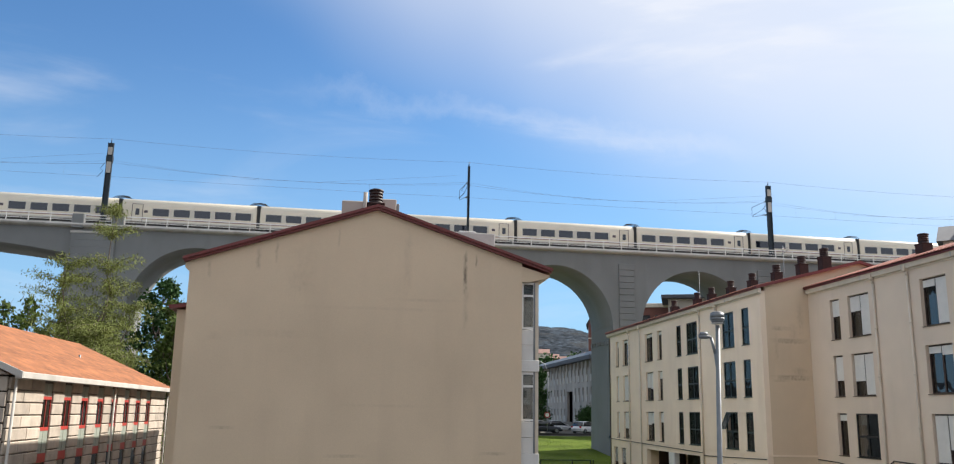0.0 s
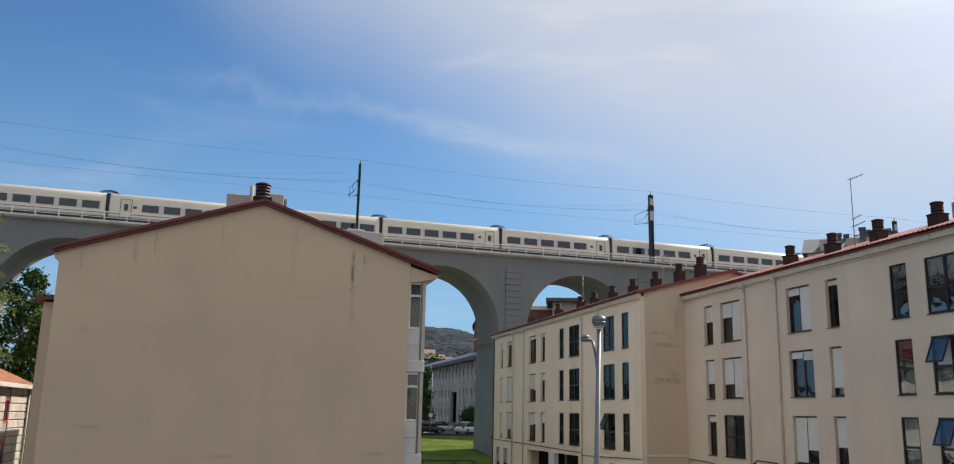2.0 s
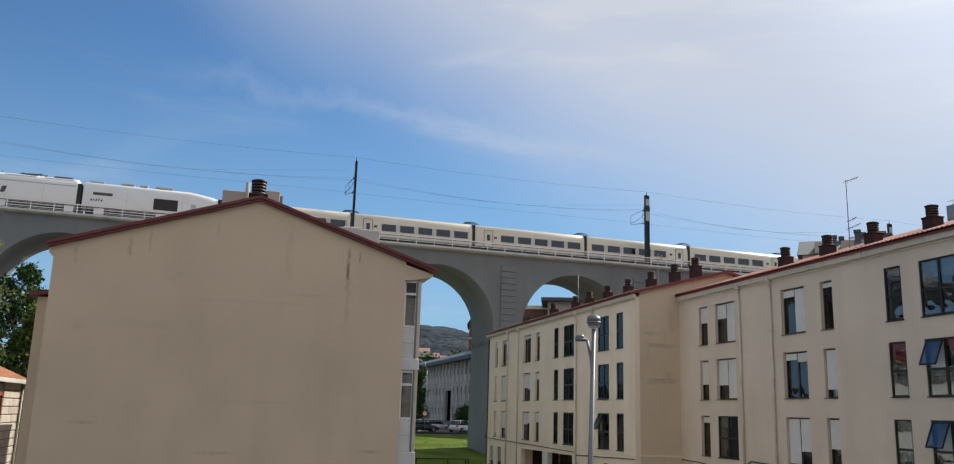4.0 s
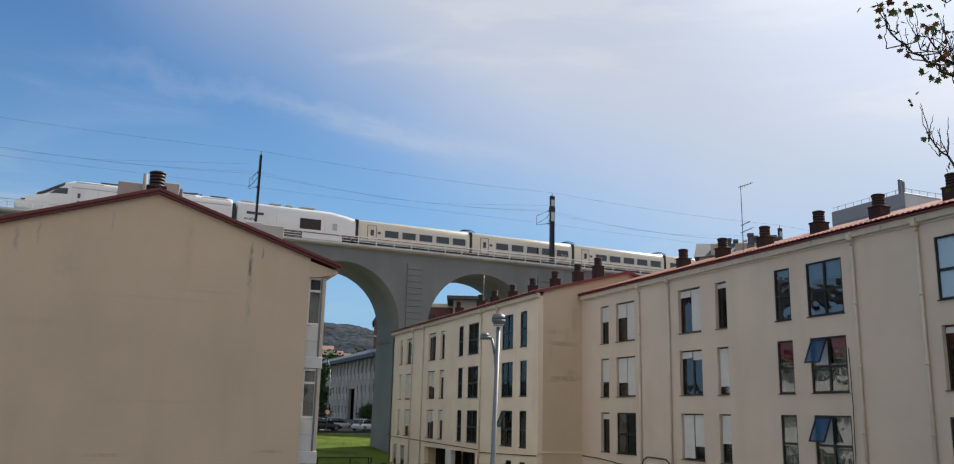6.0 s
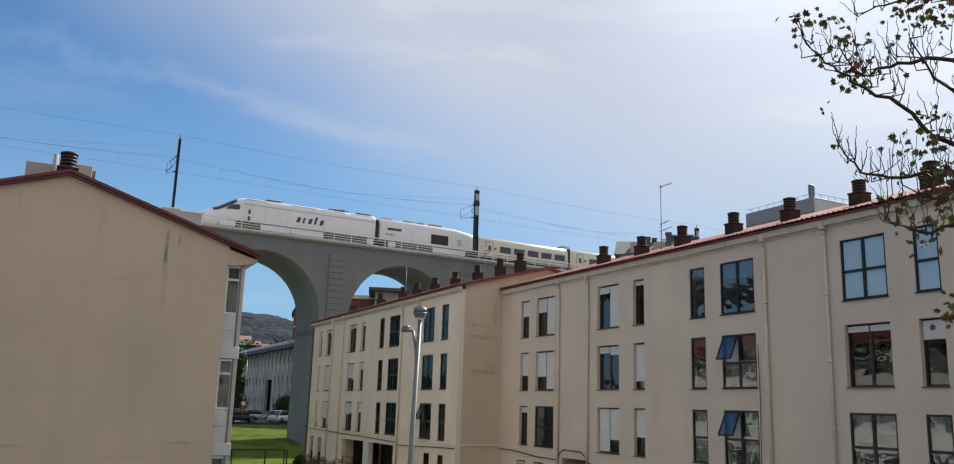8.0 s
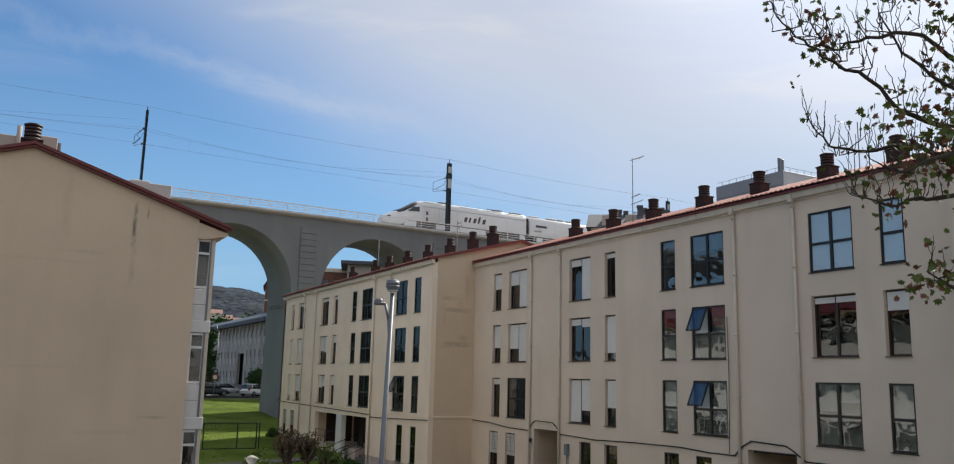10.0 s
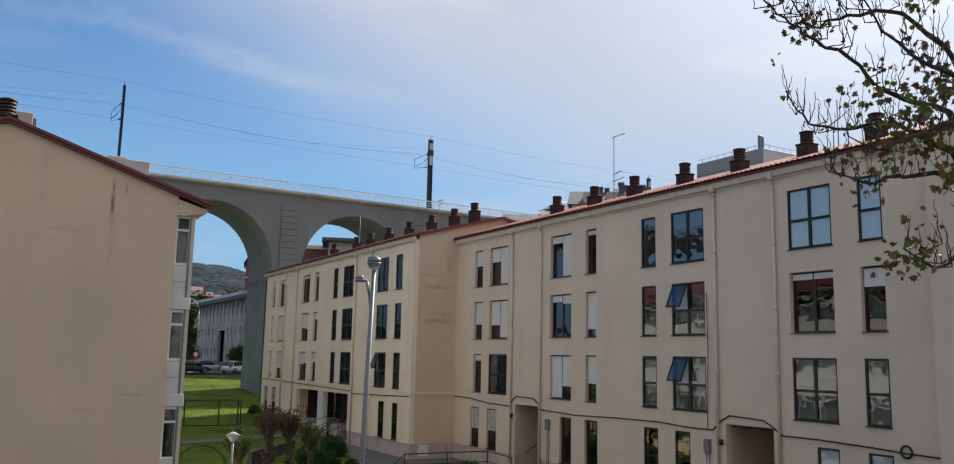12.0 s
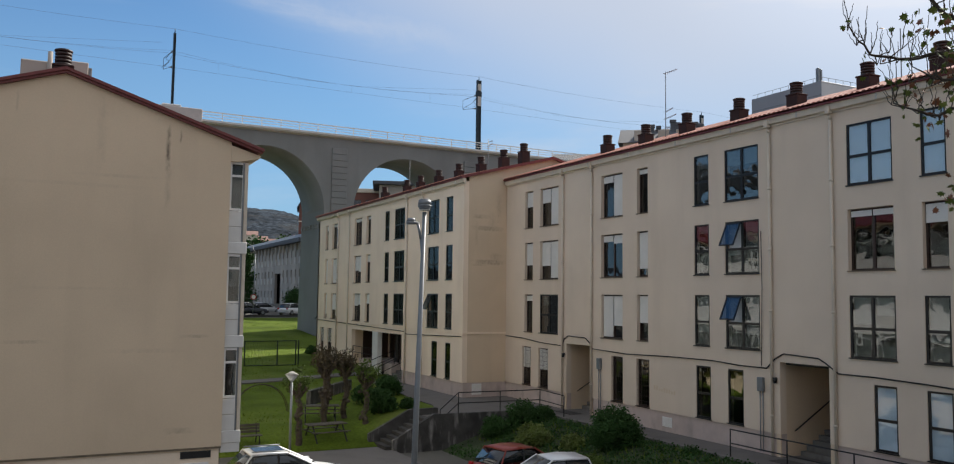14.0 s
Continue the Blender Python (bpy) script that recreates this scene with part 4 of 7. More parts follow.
def gabled_building():
    x0, x1, ax, az, ez = -5.27, 4.83, 0.25, 6.13, 4.30
    bm = B()
    zl, zr = az - 0.326 * (ax - x0), az - 0.332 * (x1 - ax)
    prism(bm, [(x0, -4.42), (x1, -4.42), (x1, zr), (ax, az), (x0, zl)], "y", GY, GY + 0.3)
    g = tagged(part("wall_gable", bm, stucco_gable), "large blank beige rendered gable wall with rain streaks", "wall", kind="structure")
    bm = B()
    bx(bm, x0 + 0.05, x1 - 0.05, GY + 0.06, GY + 0.3, -7.2, -4.42)
    tagged(part("wall_gable_base", bm, stucco_b), "beige rendered recessed base of the gable wall", "wall", kind="structure")
    part("vent_slot", bx(B(), 3.7, 4.55, GY + 0.03, GY + 0.10, -4.72, -4.52), rail_black, g)
    part("meter_box", bx(B(), 3.72, 4.5, GY + 0.02, GY + 0.10, -5.5, -4.85, 0.01), white_panel, g)
    # dark line along the gable wall's lower edge
    part("base_line", bx(B(), x0, x1, GY - 0.012, GY + 0.01, -4.47, -4.415), dark_brown, g)
    # rear and side walls
    bm = B()
    bx(bm, x0, x0 + 0.3, GY + 0.3, GY + 27.7, -7.2, zl)
    bx(bm, x1 - 0.3, x1, GY + 0.3, GY + 27.7, -7.2, zr)
    prism(bm, [(x0, -7.2), (x1, -7.2), (x1, zr), (ax, az), (x0, zl)], "y", GY + 27.7, GY + 28)
    bx(bm, -6.29, x0 - 0.004, GY + 3.6, GY + 27.9, -7.2, 3.22)
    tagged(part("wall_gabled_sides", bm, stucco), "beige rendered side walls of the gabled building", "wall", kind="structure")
    bm = B()
    prism(bm, [(-6.5, 3.22), (-5.274, 3.42), (-5.274, 3.56), (-6.55, 3.34)], "y", GY + 3.4, GY + 28)
    tagged(part("lower_roof", bm, darkred), "dark red edge of a lower side roof", "roof", kind="structure")
    # roof with a deep dark red verge
    bm = B()
    for s, xe in ((-1, -5.42), (1, 5.74)):
        sl = 0.329
        ze = az - sl * abs(xe - ax)
        prism(bm, [(ax, az - 0.015), (xe, ze - 0.015), (xe, ze + 0.06), (ax, az + 0.06)], "y", GY - 0.14, GY + 28.2)
    tagged(part("roof_gabled", bm, darkred), "dark red roof with a projecting verge", "roof", kind="structure")
    bm = B()
    for s, xe in ((-1, -5.46), (1, 5.78)):
        ze = az - 0.329 * abs(xe - ax)
        prism(bm, [(ax, az + 0.06), (xe, ze + 0.06), (xe, ze + 0.15), (ax, az + 0.15)], "y", GY - 0.20, GY + 28.2)
    tagged(part("verge_cap", bm, darkred), "dark red verge capping", "trim", kind="structure")
    # boxed eaves over the glazed bay
    bm = B()
    prism(bm, [(x1 + 0.003, 4.03), (5.05, 4.03), (5.68, 4.18), (5.72, 4.26), (x1 + 0.003, 4.52)], "y", GY + 0.0, GY + 28)
    prism(bm, [(x0 - 0.003, 4.0), (-5.30, 4.0), (-5.40, 4.1), (-5.40, 4.24), (x0 - 0.003, 4.28)], "y", GY + 0.0, GY + 28)
    tagged(part("eaves_gabled", bm, stucco), "beige boxed eaves of the gabled building", "trim", kind="structure")
    # chimney at the ridge, and the concrete stack behind it
    c = chimney(0.10, 0.255)
    c.location = (0.17, GY + 0.55, 6.28)
    c.scale = (1.02, 1.02, 1.02)
    s = thing("roof_stack", "low weathered concrete roof stack behind the ridge", "chimney", at=(0, GY + 7, 5.6))
    part("block", bx(B(), -1.1, -0.22, -0.4, 0.4, 0, 2.42, 0.03), far_concrete, s)
    part("block", bx(B(), 0.35, 1.02, -0.4, 0.4, 0, 2.55, 0.03), far_concrete, s)
    part("vent_louvre", bx(B(), 1.024, 1.14, -0.3, 0.3, 1.6, 2.4, 0.02), galv, s)
    part("slab", bx(B(), -0.216, 0.346, -0.4, 0.4, 1.5, 2.1, 0.02), far_concrete, s)
    part("flue", rod(B(), (-0.2, -0.5, 1.5), (-0.2, -0.5, 2.75), 0.09, 0.08), far_concrete, s)



gabled_building()


def glazed_bay():
    """White enclosed balcony stack down the side of the gabled building."""
    x0, x1, y0, y1 = 4.84, 5.38, GY + 0.12, GY + 27.5
    bay = thing("glazed_bay", "white enamelled glazed balcony stack with panelled aprons", "bay window", at=(x0, y0, 0))
    w, d = x1 - x0, y1 - y0
    zs = [1.25, -1.55, -4.35]
    part("corner_post", bx(B(), w - 0.10, w, 0, 0.1, -4.35, 4.02), cream, bay)
    part("corner_strip", bx(B(), w - 0.16, w - 0.115, -0.02, 0.04, -4.35, 4.02), galv, bay)
    part("base_slab", bx(B(), -0.02, w, -0.02, d, -4.62, -4.354), white_panel, bay)
    for i, zb in enumerate(zs):
        part("slab_band", bx(B(), -0.02, w + 0.015, -0.05, d, zb, zb + 0.36, 0.015), white_panel, bay)
        for z0, z1 in ((zb + 0.364, zb + 0.82), (zb + 0.83, zb + 1.29)):
            part("apron_panel", bx(B(), 0.0, w - 0.11, 0.0, 0.05, z0, z1, 0.008), white_panel, bay)
        n = 18
        me = mesh_of("apron_panel", bx(B(), -0.05, 0, 0.02, d / n - 0.02, 0, 0.92, 0.008), white_panel)
        for k in range(n):
            shared("apron_panel", me, bay, (w - 0.01, k * d / n, zb + 0.365))
        # windows: end face and long side
        za, zc = zb + 1.31, zb + 2.79
        bm = B()
        for a, b in ((0.0, 0.06), (w - 0.17, w - 0.11)):
            bx(bm, a, b, 0.0, 0.06, za, zc)
        for a, b in ((za, za + 0.07), (za + 1.02, za + 1.09), (zc - 0.07, zc)):
            bx(bm, 0.06, w - 0.17, 0.0, 0.06, a, b)
        part("end_frame", bm, railwhite, bay)
        for a, b in ((za + 0.07, za + 1.02), (za + 1.09, zc - 0.07)):
            p = part("pane", bx(B(), 0.06, w - 0.17, 0.02, 0.03, a, b), glass, bay)
            p.visible_shadow = False
        if i < 2:
            bm = B()
            for k in range(9):
                bx(bm, 0.06 + 0.03 * k, 0.084 + 0.03 * k, 0.09 + 0.015 * (k % 2), 0.11 + 0.015 * (k % 2), za + (0.5 if i else 0.05), zc - 0.1)
            part("curtain", bm, curtain_m, bay, "pale net curtain")
        else:
            part("crate", bx(B(), 0.05, 0.36, 0.5, 0.9, za, za + 0.75, 0.02), brown_frame, bay, "brown wooden crate behind the pane")
        bm = B()
        for k in range(n + 1):
            y = k * d / n
            bx(bm, w - 0.07, w, max(0.1, y - 0.05), min(d, y + 0.05), za, zc)
        for a, b in ((za, za + 0.07), (za + 1.02, za + 1.09), (zc - 0.07, zc)):
            bx(bm, w - 0.068, w - 0.002, 0.1, d, a, b)
        part("side_frame", bm, railwhite, bay)
        p = part("pane", bx(B(), w - 0.04, w - 0.03, 0.1, d, za, zc), glass, bay)
        p.visible_shadow = False
        part("curtain", bx(B(), w - 0.16, w - 0.14, 0.2, d, za + 0.1, zc - 0.1), curtain_m, bay, "pale net curtain")


glazed_bay()
# ---------------------------------------------------------------- train
TRAIN_Z = 16.78
TRAIN_AT = Vector((-0.0372 * 86.55, 0.9993 * 86.55, TRAIN_Z))
TRAIN_DIR = Vector((0.9993, 0.0372, 0))


def section(hw, zb, zt, n=7, top=0.55):
    """Half-rounded body section: flat sides, curved shoulders and roof."""
    pts = [(-hw * 0.92, zb), (-hw, zb + 0.25)]
    side = max(zb + 0.3, zt - top - 0.35)
    pts.append((-hw, side))
    for k in range(1, n):
        th = math.pi - math.pi * k / n
        c, s = math.cos(th), math.sin(th)
        pts.append((hw * math.copysign(abs(c) ** 0.62, c), side + (zt - side) * abs(s) ** 0.75))
    return pts + [(hw, side), (hw, zb + 0.25), (hw * 0.92, zb)]


def loft(bm, rows, caps=True):
    """Skin through sections: rows of (x, points as (y, z))."""
    rings = [[bm.verts.new((x, y, z)) for y, z in pts] for x, pts in rows]
    n = len(rings[0])
    for a, b in zip(rings, rings[1:]):
        for k in range(n):
            bm.faces.new((a[k], a[(k + 1) % n], b[(k + 1) % n], b[k])).smooth = True
    if caps:
        bm.faces.new(rings[0])
        bm.faces.new(rings[-1][::-1])
    return bm


HW = 1.47
train = thing("train", "cream and white express train with a pushing locomotive, crossing the viaduct", "train", at=TRAIN_AT, rz=2.13)


def bogie(parent, x):
    bm = B()
    bx(bm, x - 1.2, x + 1.2, -1.15, -1.0, 0.25, 0.55, 0.03)
    for dx in (-0.8, 0.8):
        rod(bm, (x + dx, -1.0, 0.42), (x + dx, -0.85, 0.42), 0.42, 0.42, 16)
    part("bogie", bm, train_dark, parent)


CAR = 13.14
car_meshes = {}


def passenger_car(x0, mirror):
    key = mirror
    L = CAR - 0.34
    if "body" not in car_meshes:
        car_meshes["body"] = mesh_of("passenger_car", loft(B(), [(0.0, section(HW - 0.05, 0.84, 3.24)), (0.12, section(HW, 0.82, 3.28)), (L - 0.12, section(HW, 0.82, 3.28)), (L, section(HW - 0.05, 0.84, 3.24))]), train_cream)
        car_meshes["pane"] = mesh_of("car_window", bx(B(), 0, 1.55, -HW - 0.012, -HW + 0.02, 1.46, 2.22, 0.03), train_glass)
        car_meshes["strip"] = mesh_of("window_surround", bx(B(), -0.06, 9.55, -HW - 0.006, -HW + 0.02, 1.43, 2.25), train_cream_b)
        car_meshes["door"] = mesh_of("door", bx(B(), 0, 0.95, -HW - 0.014, -HW + 0.02, 0.86, 2.60, 0.02), train_cream_c)
        car_meshes["seal"] = mesh_of("door_seal", bx(B(), -0.05, 1.0, -HW - 0.008, -HW + 0.01, 0.84, 2.63), logo_grey)
        car_meshes["dpane"] = mesh_of("door_window", bx(B(), 0.3, 0.68, -HW - 0.022, -HW, 1.5, 2.15, 0.02), train_glass)
        car_meshes["stripe"] = mesh_of("plum_stripe", bx(B(), 0.05, L - 0.05, -HW - 0.006, -HW + 0.02, 1.12, 1.20), train_purple)
        car_meshes["sill"] = mesh_of("sill_line", bx(B(), 0.05, L - 0.05, -HW - 0.006, -HW + 0.02, 0.825, 0.90), train_roof)
        car_meshes["gang"] = mesh_of("gangway", bx(B(), L, L + 0.34, -HW + 0.12, HW - 0.12, 0.5, 3.1), train_dark)
        car_meshes["skirt"] = mesh_of("underframe", bx(B(), 0.1, L - 0.1, -HW + 0.12, HW - 0.12, 0.12, 0.88, 0.04), train_dark)
        car_meshes["plate"] = mesh_of("number_plate", bx(B(), 0, 0.5, -HW - 0.008, -HW, 1.75, 2.0), logo_grey)
        bm = B()
        for k in range(3):
            y = -0.5 + 0.35 * k
            pipe(bm, [(L - 0.9, y, 3.2), (L - 0.5, y, 3.5), (L + 0.17, y, 3.58), (L + 0.7, y, 3.5), (L + 1.1, y, 3.2)], 0.035, 5)
        car_meshes["hose"] = mesh_of("roof_cable", bm, train_dark)
    body = shared("passenger_car", car_meshes["body"], train, (x0, 0, 0))
    off = 2.9 if mirror else 0.55
    shared("window_surround", car_meshes["strip"], body, (off, 0, 0))
    for k in range(5):
        shared("car_window", car_meshes["pane"], body, (off + 1.96 * k, 0, 0))
    dx = 1.0 if mirror else 11.2
    shared("door", car_meshes["door"], body, (dx, 0, 0))
    shared("door_window", car_meshes["dpane"], body, (dx, 0, 0))
    shared("number_plate", car_meshes["plate"], body, (10.4 if not mirror else 2.1, 0, 0), scale=(0.7, 1, 1))
    shared("sill_line", car_meshes["sill"], body, (0, 0, 0))
    shared("door_seal", car_meshes["seal"], body, (dx, 0, 0))
    for nm in ("plum_stripe", "gangway", "underframe", "roof_cable"):
        shared(nm, car_meshes[{"plum_stripe": "stripe", "gangway": "gang", "underframe": "skirt", "roof_cable": "hose"}[nm]], body, (0, 0, 0))


train_cream_b = material("train_cream_band", (0.52, 0.49, 0.42), 0.4, vary=0.02, bump=0)
train_cream_c = material("train_door_cream", (0.60, 0.55, 0.44), 0.4, vary=0.02, bump=0)


def plain_mark(parent, x, z, h, n, y):
    """Operator's mark as plain slanted shapes."""
    bm = B()
    for k in range(n):
        a = x + k * h * 1.02
        up, lean, w = h * (1.35 if k == n - 2 else 0.95), 0.25, h * (0.42 if k % 2 else 0.62)
        prism(bm, [(a, z), (a + w * 0.8, z), (a + w, z + up * 0.12), (a + w + lean * up, z + up), (a + 0.25 * w + lean * up, z + up), (a + lean * up * 0.8, z + up * 0.85)], "y", y - 0.012, y + 0.01)
    part("operator_mark", bm, logo_grey, parent)


def technical_car(x0):
    L = 12.2
    body = part("technical_car", loft(B(), [(0.0, section(HW - 0.06, 1.12, 3.68)), (0.15, section(HW, 1.10, 3.74)), (9.6, section(HW, 1.10, 3.72)), (11.3, section(HW, 1.10, 3.45)), (L - 0.1, section(HW, 1.10, 3.28)), (L, section(HW - 0.05, 1.12, 3.22))]), train_white, train, at=(x0, 0, 0))
    part("gangway", bx(B(), L, L + 0.33, -HW + 0.12, HW - 0.12, 0.5, 3.1), train_dark, body)
    part("grille", bx(B(), 6.3, 8.5, -HW - 0.014, -HW, 1.45, 2.55, 0.02), brown_frame, body)
    bm = B()
    for k in range(6):
        bx(bm, 6.35, 8.45, -HW - 0.03, -HW - 0.01, 1.52 + 0.17 * k, 1.60 + 0.17 * k)
    part("louvre", bm, train_dark, body)
    part("vent", bx(B(), 0.9, 2.6, -HW - 0.012, -HW, 2.35, 2.62, 0.02), logo_grey, body)
    part("side_window", bx(B(), 9.7, 10.2, -HW - 0.012, -HW, 1.6, 2.3, 0.02), train_roof, body)
    plain_mark(body, 0.7, 1.75, 0.22, 5, -HW)
    for a, b, z in ((0.4, 1.7, 3.66), (3.2, 4.4, 3.72), (4.9, 5.6, 3.72), (6.3, 7.9, 3.72)):
        part("roof_box", bx(B(), a, b, -0.9, 0.9, z - 0.05, z + 0.16, 0.03), train_roof, body)
    part("underframe", bx(B(), 0.4, L - 0.4, -HW + 0.12, HW - 0.12, 0.12, 1.16, 0.04), train_dark, body)
    part("sill_line", bx(B(), 0.05, L - 0.05, -HW - 0.006, -HW + 0.02, 1.105, 1.19), train_purple, body)
    for a, b in ((1.1, 2.0), (6.6, 10.8)):
        part("equipment_box", bx(B(), a, b, -HW + 0.02, -0.9, 0.5, 1.10, 0.04), train_white, body)
    for k in range(3):
        part("louvre", bx(B(), 2.1, 6.5, -HW + 0.06, -HW + 0.11, 0.56 + 0.18 * k, 0.60 + 0.18 * k), train_roof, body)
    part("roof_edge", bx(B(), 0.3, 9.6, -HW + 0.16, -HW + 0.24, 3.22, 3.34), train_roof, body)
    for x in (3.9, 8.9):
        part("panel_joint", bx(B(), x - 0.012, x + 0.012, -HW - 0.004, -HW + 0.02, 1.2, 2.85), train_roof, body)
    bogie(body, 2.6)
    bogie(body, 9.6)


def locomotive(x_end):
    """Streamlined locomotive whose nose points to -x; x_end is its inner end."""
    L = 19.5
    x0 = x_end - L
    prof = [(0.0, 0.55, 0.75, 1.30), (0.25, 0.85, 0.6, 1.62), (0.9, 1.12, 0.48, 1.95), (2.0, 1.32, 0.42, 2.38), (3.1, 1.42, 1.08, 2.98), (4.1, 1.46, 1.12, 3.58), (4.7, HW, 1.12, 3.78), (6.0, HW, 1.12, 3.84),
            (12.6, HW, 1.12, 3.84), (L - 0.5, HW, 1.12, 3.84), (L - 0.35, HW - 0.05, 1.14, 3.80)]
    loc = part("locomotive", loft(B(), [(x, section(hw, zb, zt, top=0.5 + 0.0 * x)) for x, hw, zb, zt in prof]), train_white, train, at=(x0, 0, 0))
    # raked windscreen, lying just proud of the nose
    bm = B()
    rows = []
    for x, zt, w in ((1.75, 2.32, 1.10), (2.3, 2.55, 1.30), (2.9, 2.90, 1.40), (3.5, 3.25, 1.43), (4.0, 3.56, 1.36)):
        rows.append((x, [(-w, zt - 0.42), (-w * 0.93, zt - 0.14), (-w * 0.6, zt + 0.0), (0, zt + 0.05), (w * 0.6, zt + 0.0), (w * 0.93, zt - 0.14), (w, zt - 0.42), (0, zt - 0.5)]))
    part("windscreen", loft(bm, rows), train_glass, loc, "dark raked windscreen")
    part("headlight", bx(B(), 0.55, 1.15, -1.05, -0.82, 1.42, 1.55, 0.03), train_glass, loc)
    for xs_ in (4.75, 6.9, 9.3, 13.2, 16.3):
        part("panel_joint", bx(B(), xs_ - 0.012, xs_ + 0.012, -HW - 0.004, -HW + 0.02, 0.95, 2.95), train_roof, loc)
    part("shoulder_strip", bx(B(), 4.6, L - 0.5, -HW - 0.006, -HW + 0.05, 2.93, 3.02), train_roof, loc, "pale grey shoulder strip")
    for a, b in ((4.9, 7.3), (9.6, 12.4), (12.9, 15.6), (16.2, 18.8)):
        part("roof_panel", bx(B(), a, b, -1.32, 1.32, 3.38, 3.60, 0.04), train_roof, loc)
    part("cab_side_pane", prism(B(), [(2.9, 2.25), (4.3, 2.30), (4.3, 2.85), (3.5, 2.75)], "y", -HW - 0.006, -1.30), train_glass, loc, "dark side pane of the cab")
    part("cab_door", bx(B(), 4.9, 5.7, -HW - 0.012, -HW, 1.22, 2.9, 0.02), train_white_b, loc)
    for z in (1.3, 2.0):
        part("door_pane", bx(B(), 5.15, 5.4, -HW - 0.02, -HW, z, z + 0.45, 0.02), logo_grey, loc)
    plain_mark(loc, 10.2, 1.8, 0.62, 5, -HW)
    for a, b in ((7.0, 8.6), (14.6, 15.6), (17.0, 18.6)):
        part("roof_grille", bx(B(), a, b, -1.05, 1.05, 3.62, 3.87, 0.03), logo_grey, loc)
    bm = B()
    pipe(bm, [(14.0, -0.5, 3.9), (15.8, -0.5, 4.02), (16.4, 0.5, 4.0), (14.2, 0.5, 4.0)], 0.05, 5)
    for k in range(5):
        rod(bm, (14.2 + 0.5 * k, -0.3, 3.85), (14.2 + 0.5 * k, -0.3, 4.08), 0.08, 0.06, 6)
    part("pantograph", bm, train_dark, loc, "folded pantograph")
    for x in (8.8, 10.8, 12.6):
        part("handrail", rod(B(), (x, -1.0, 3.72), (x, -1.0, 3.95), 0.02, 0.02, 4), train_dark, loc)
    part("underframe", bx(B(), 2.6, L - 0.6, -HW + 0.12, HW - 0.12, 0.1, 1.18, 0.04), train_dark, loc)
    part("sill_line", bx(B(), 4.2, L - 0.5, -HW - 0.006, -HW + 0.02, 1.125, 1.20), train_purple, loc)
    for a, b in ((2.4, 4.0), (6.6, 9.7), (9.75, 13.3), (18.2, 19.0)):
        part("equipment_box", bx(B(), a, b, -HW + 0.02, -0.9, 0.5, 1.11, 0.04), train_white, loc)
    for a, b in ((4.1, 6.5), (13.4, 18.1)):
        for k in range(3):
            part("louvre", bx(B(), a, b, -HW + 0.06, -HW + 0.11, 0.56 + 0.18 * k, 0.60 + 0.18 * k), train_roof, loc)
    for x in (3.6, 5.8, 14.2, 16.6):
        part("wheel_set", rod(B(), (x, -1.1, 0.46), (x, -0.9, 0.46), 0.46, 0.46, 16), train_dark, loc)
    part("gangway", bx(B(), L - 0.35, L, -HW + 0.1, HW - 0.1, 0.5, 3.3), train_dark, loc)


train_white_b = material("train_door_white", (0.68, 0.67, 0.65), 0.4, vary=0.02, bump=0)
# origin of the train: the joint between locomotive and technical car
locomotive(0.0)
technical_car(0.15)
for k in range(9):
    passenger_car(12.68 + CAR * k, mirror=(k < 3))

# ---------------------------------------------------------------- stone school building


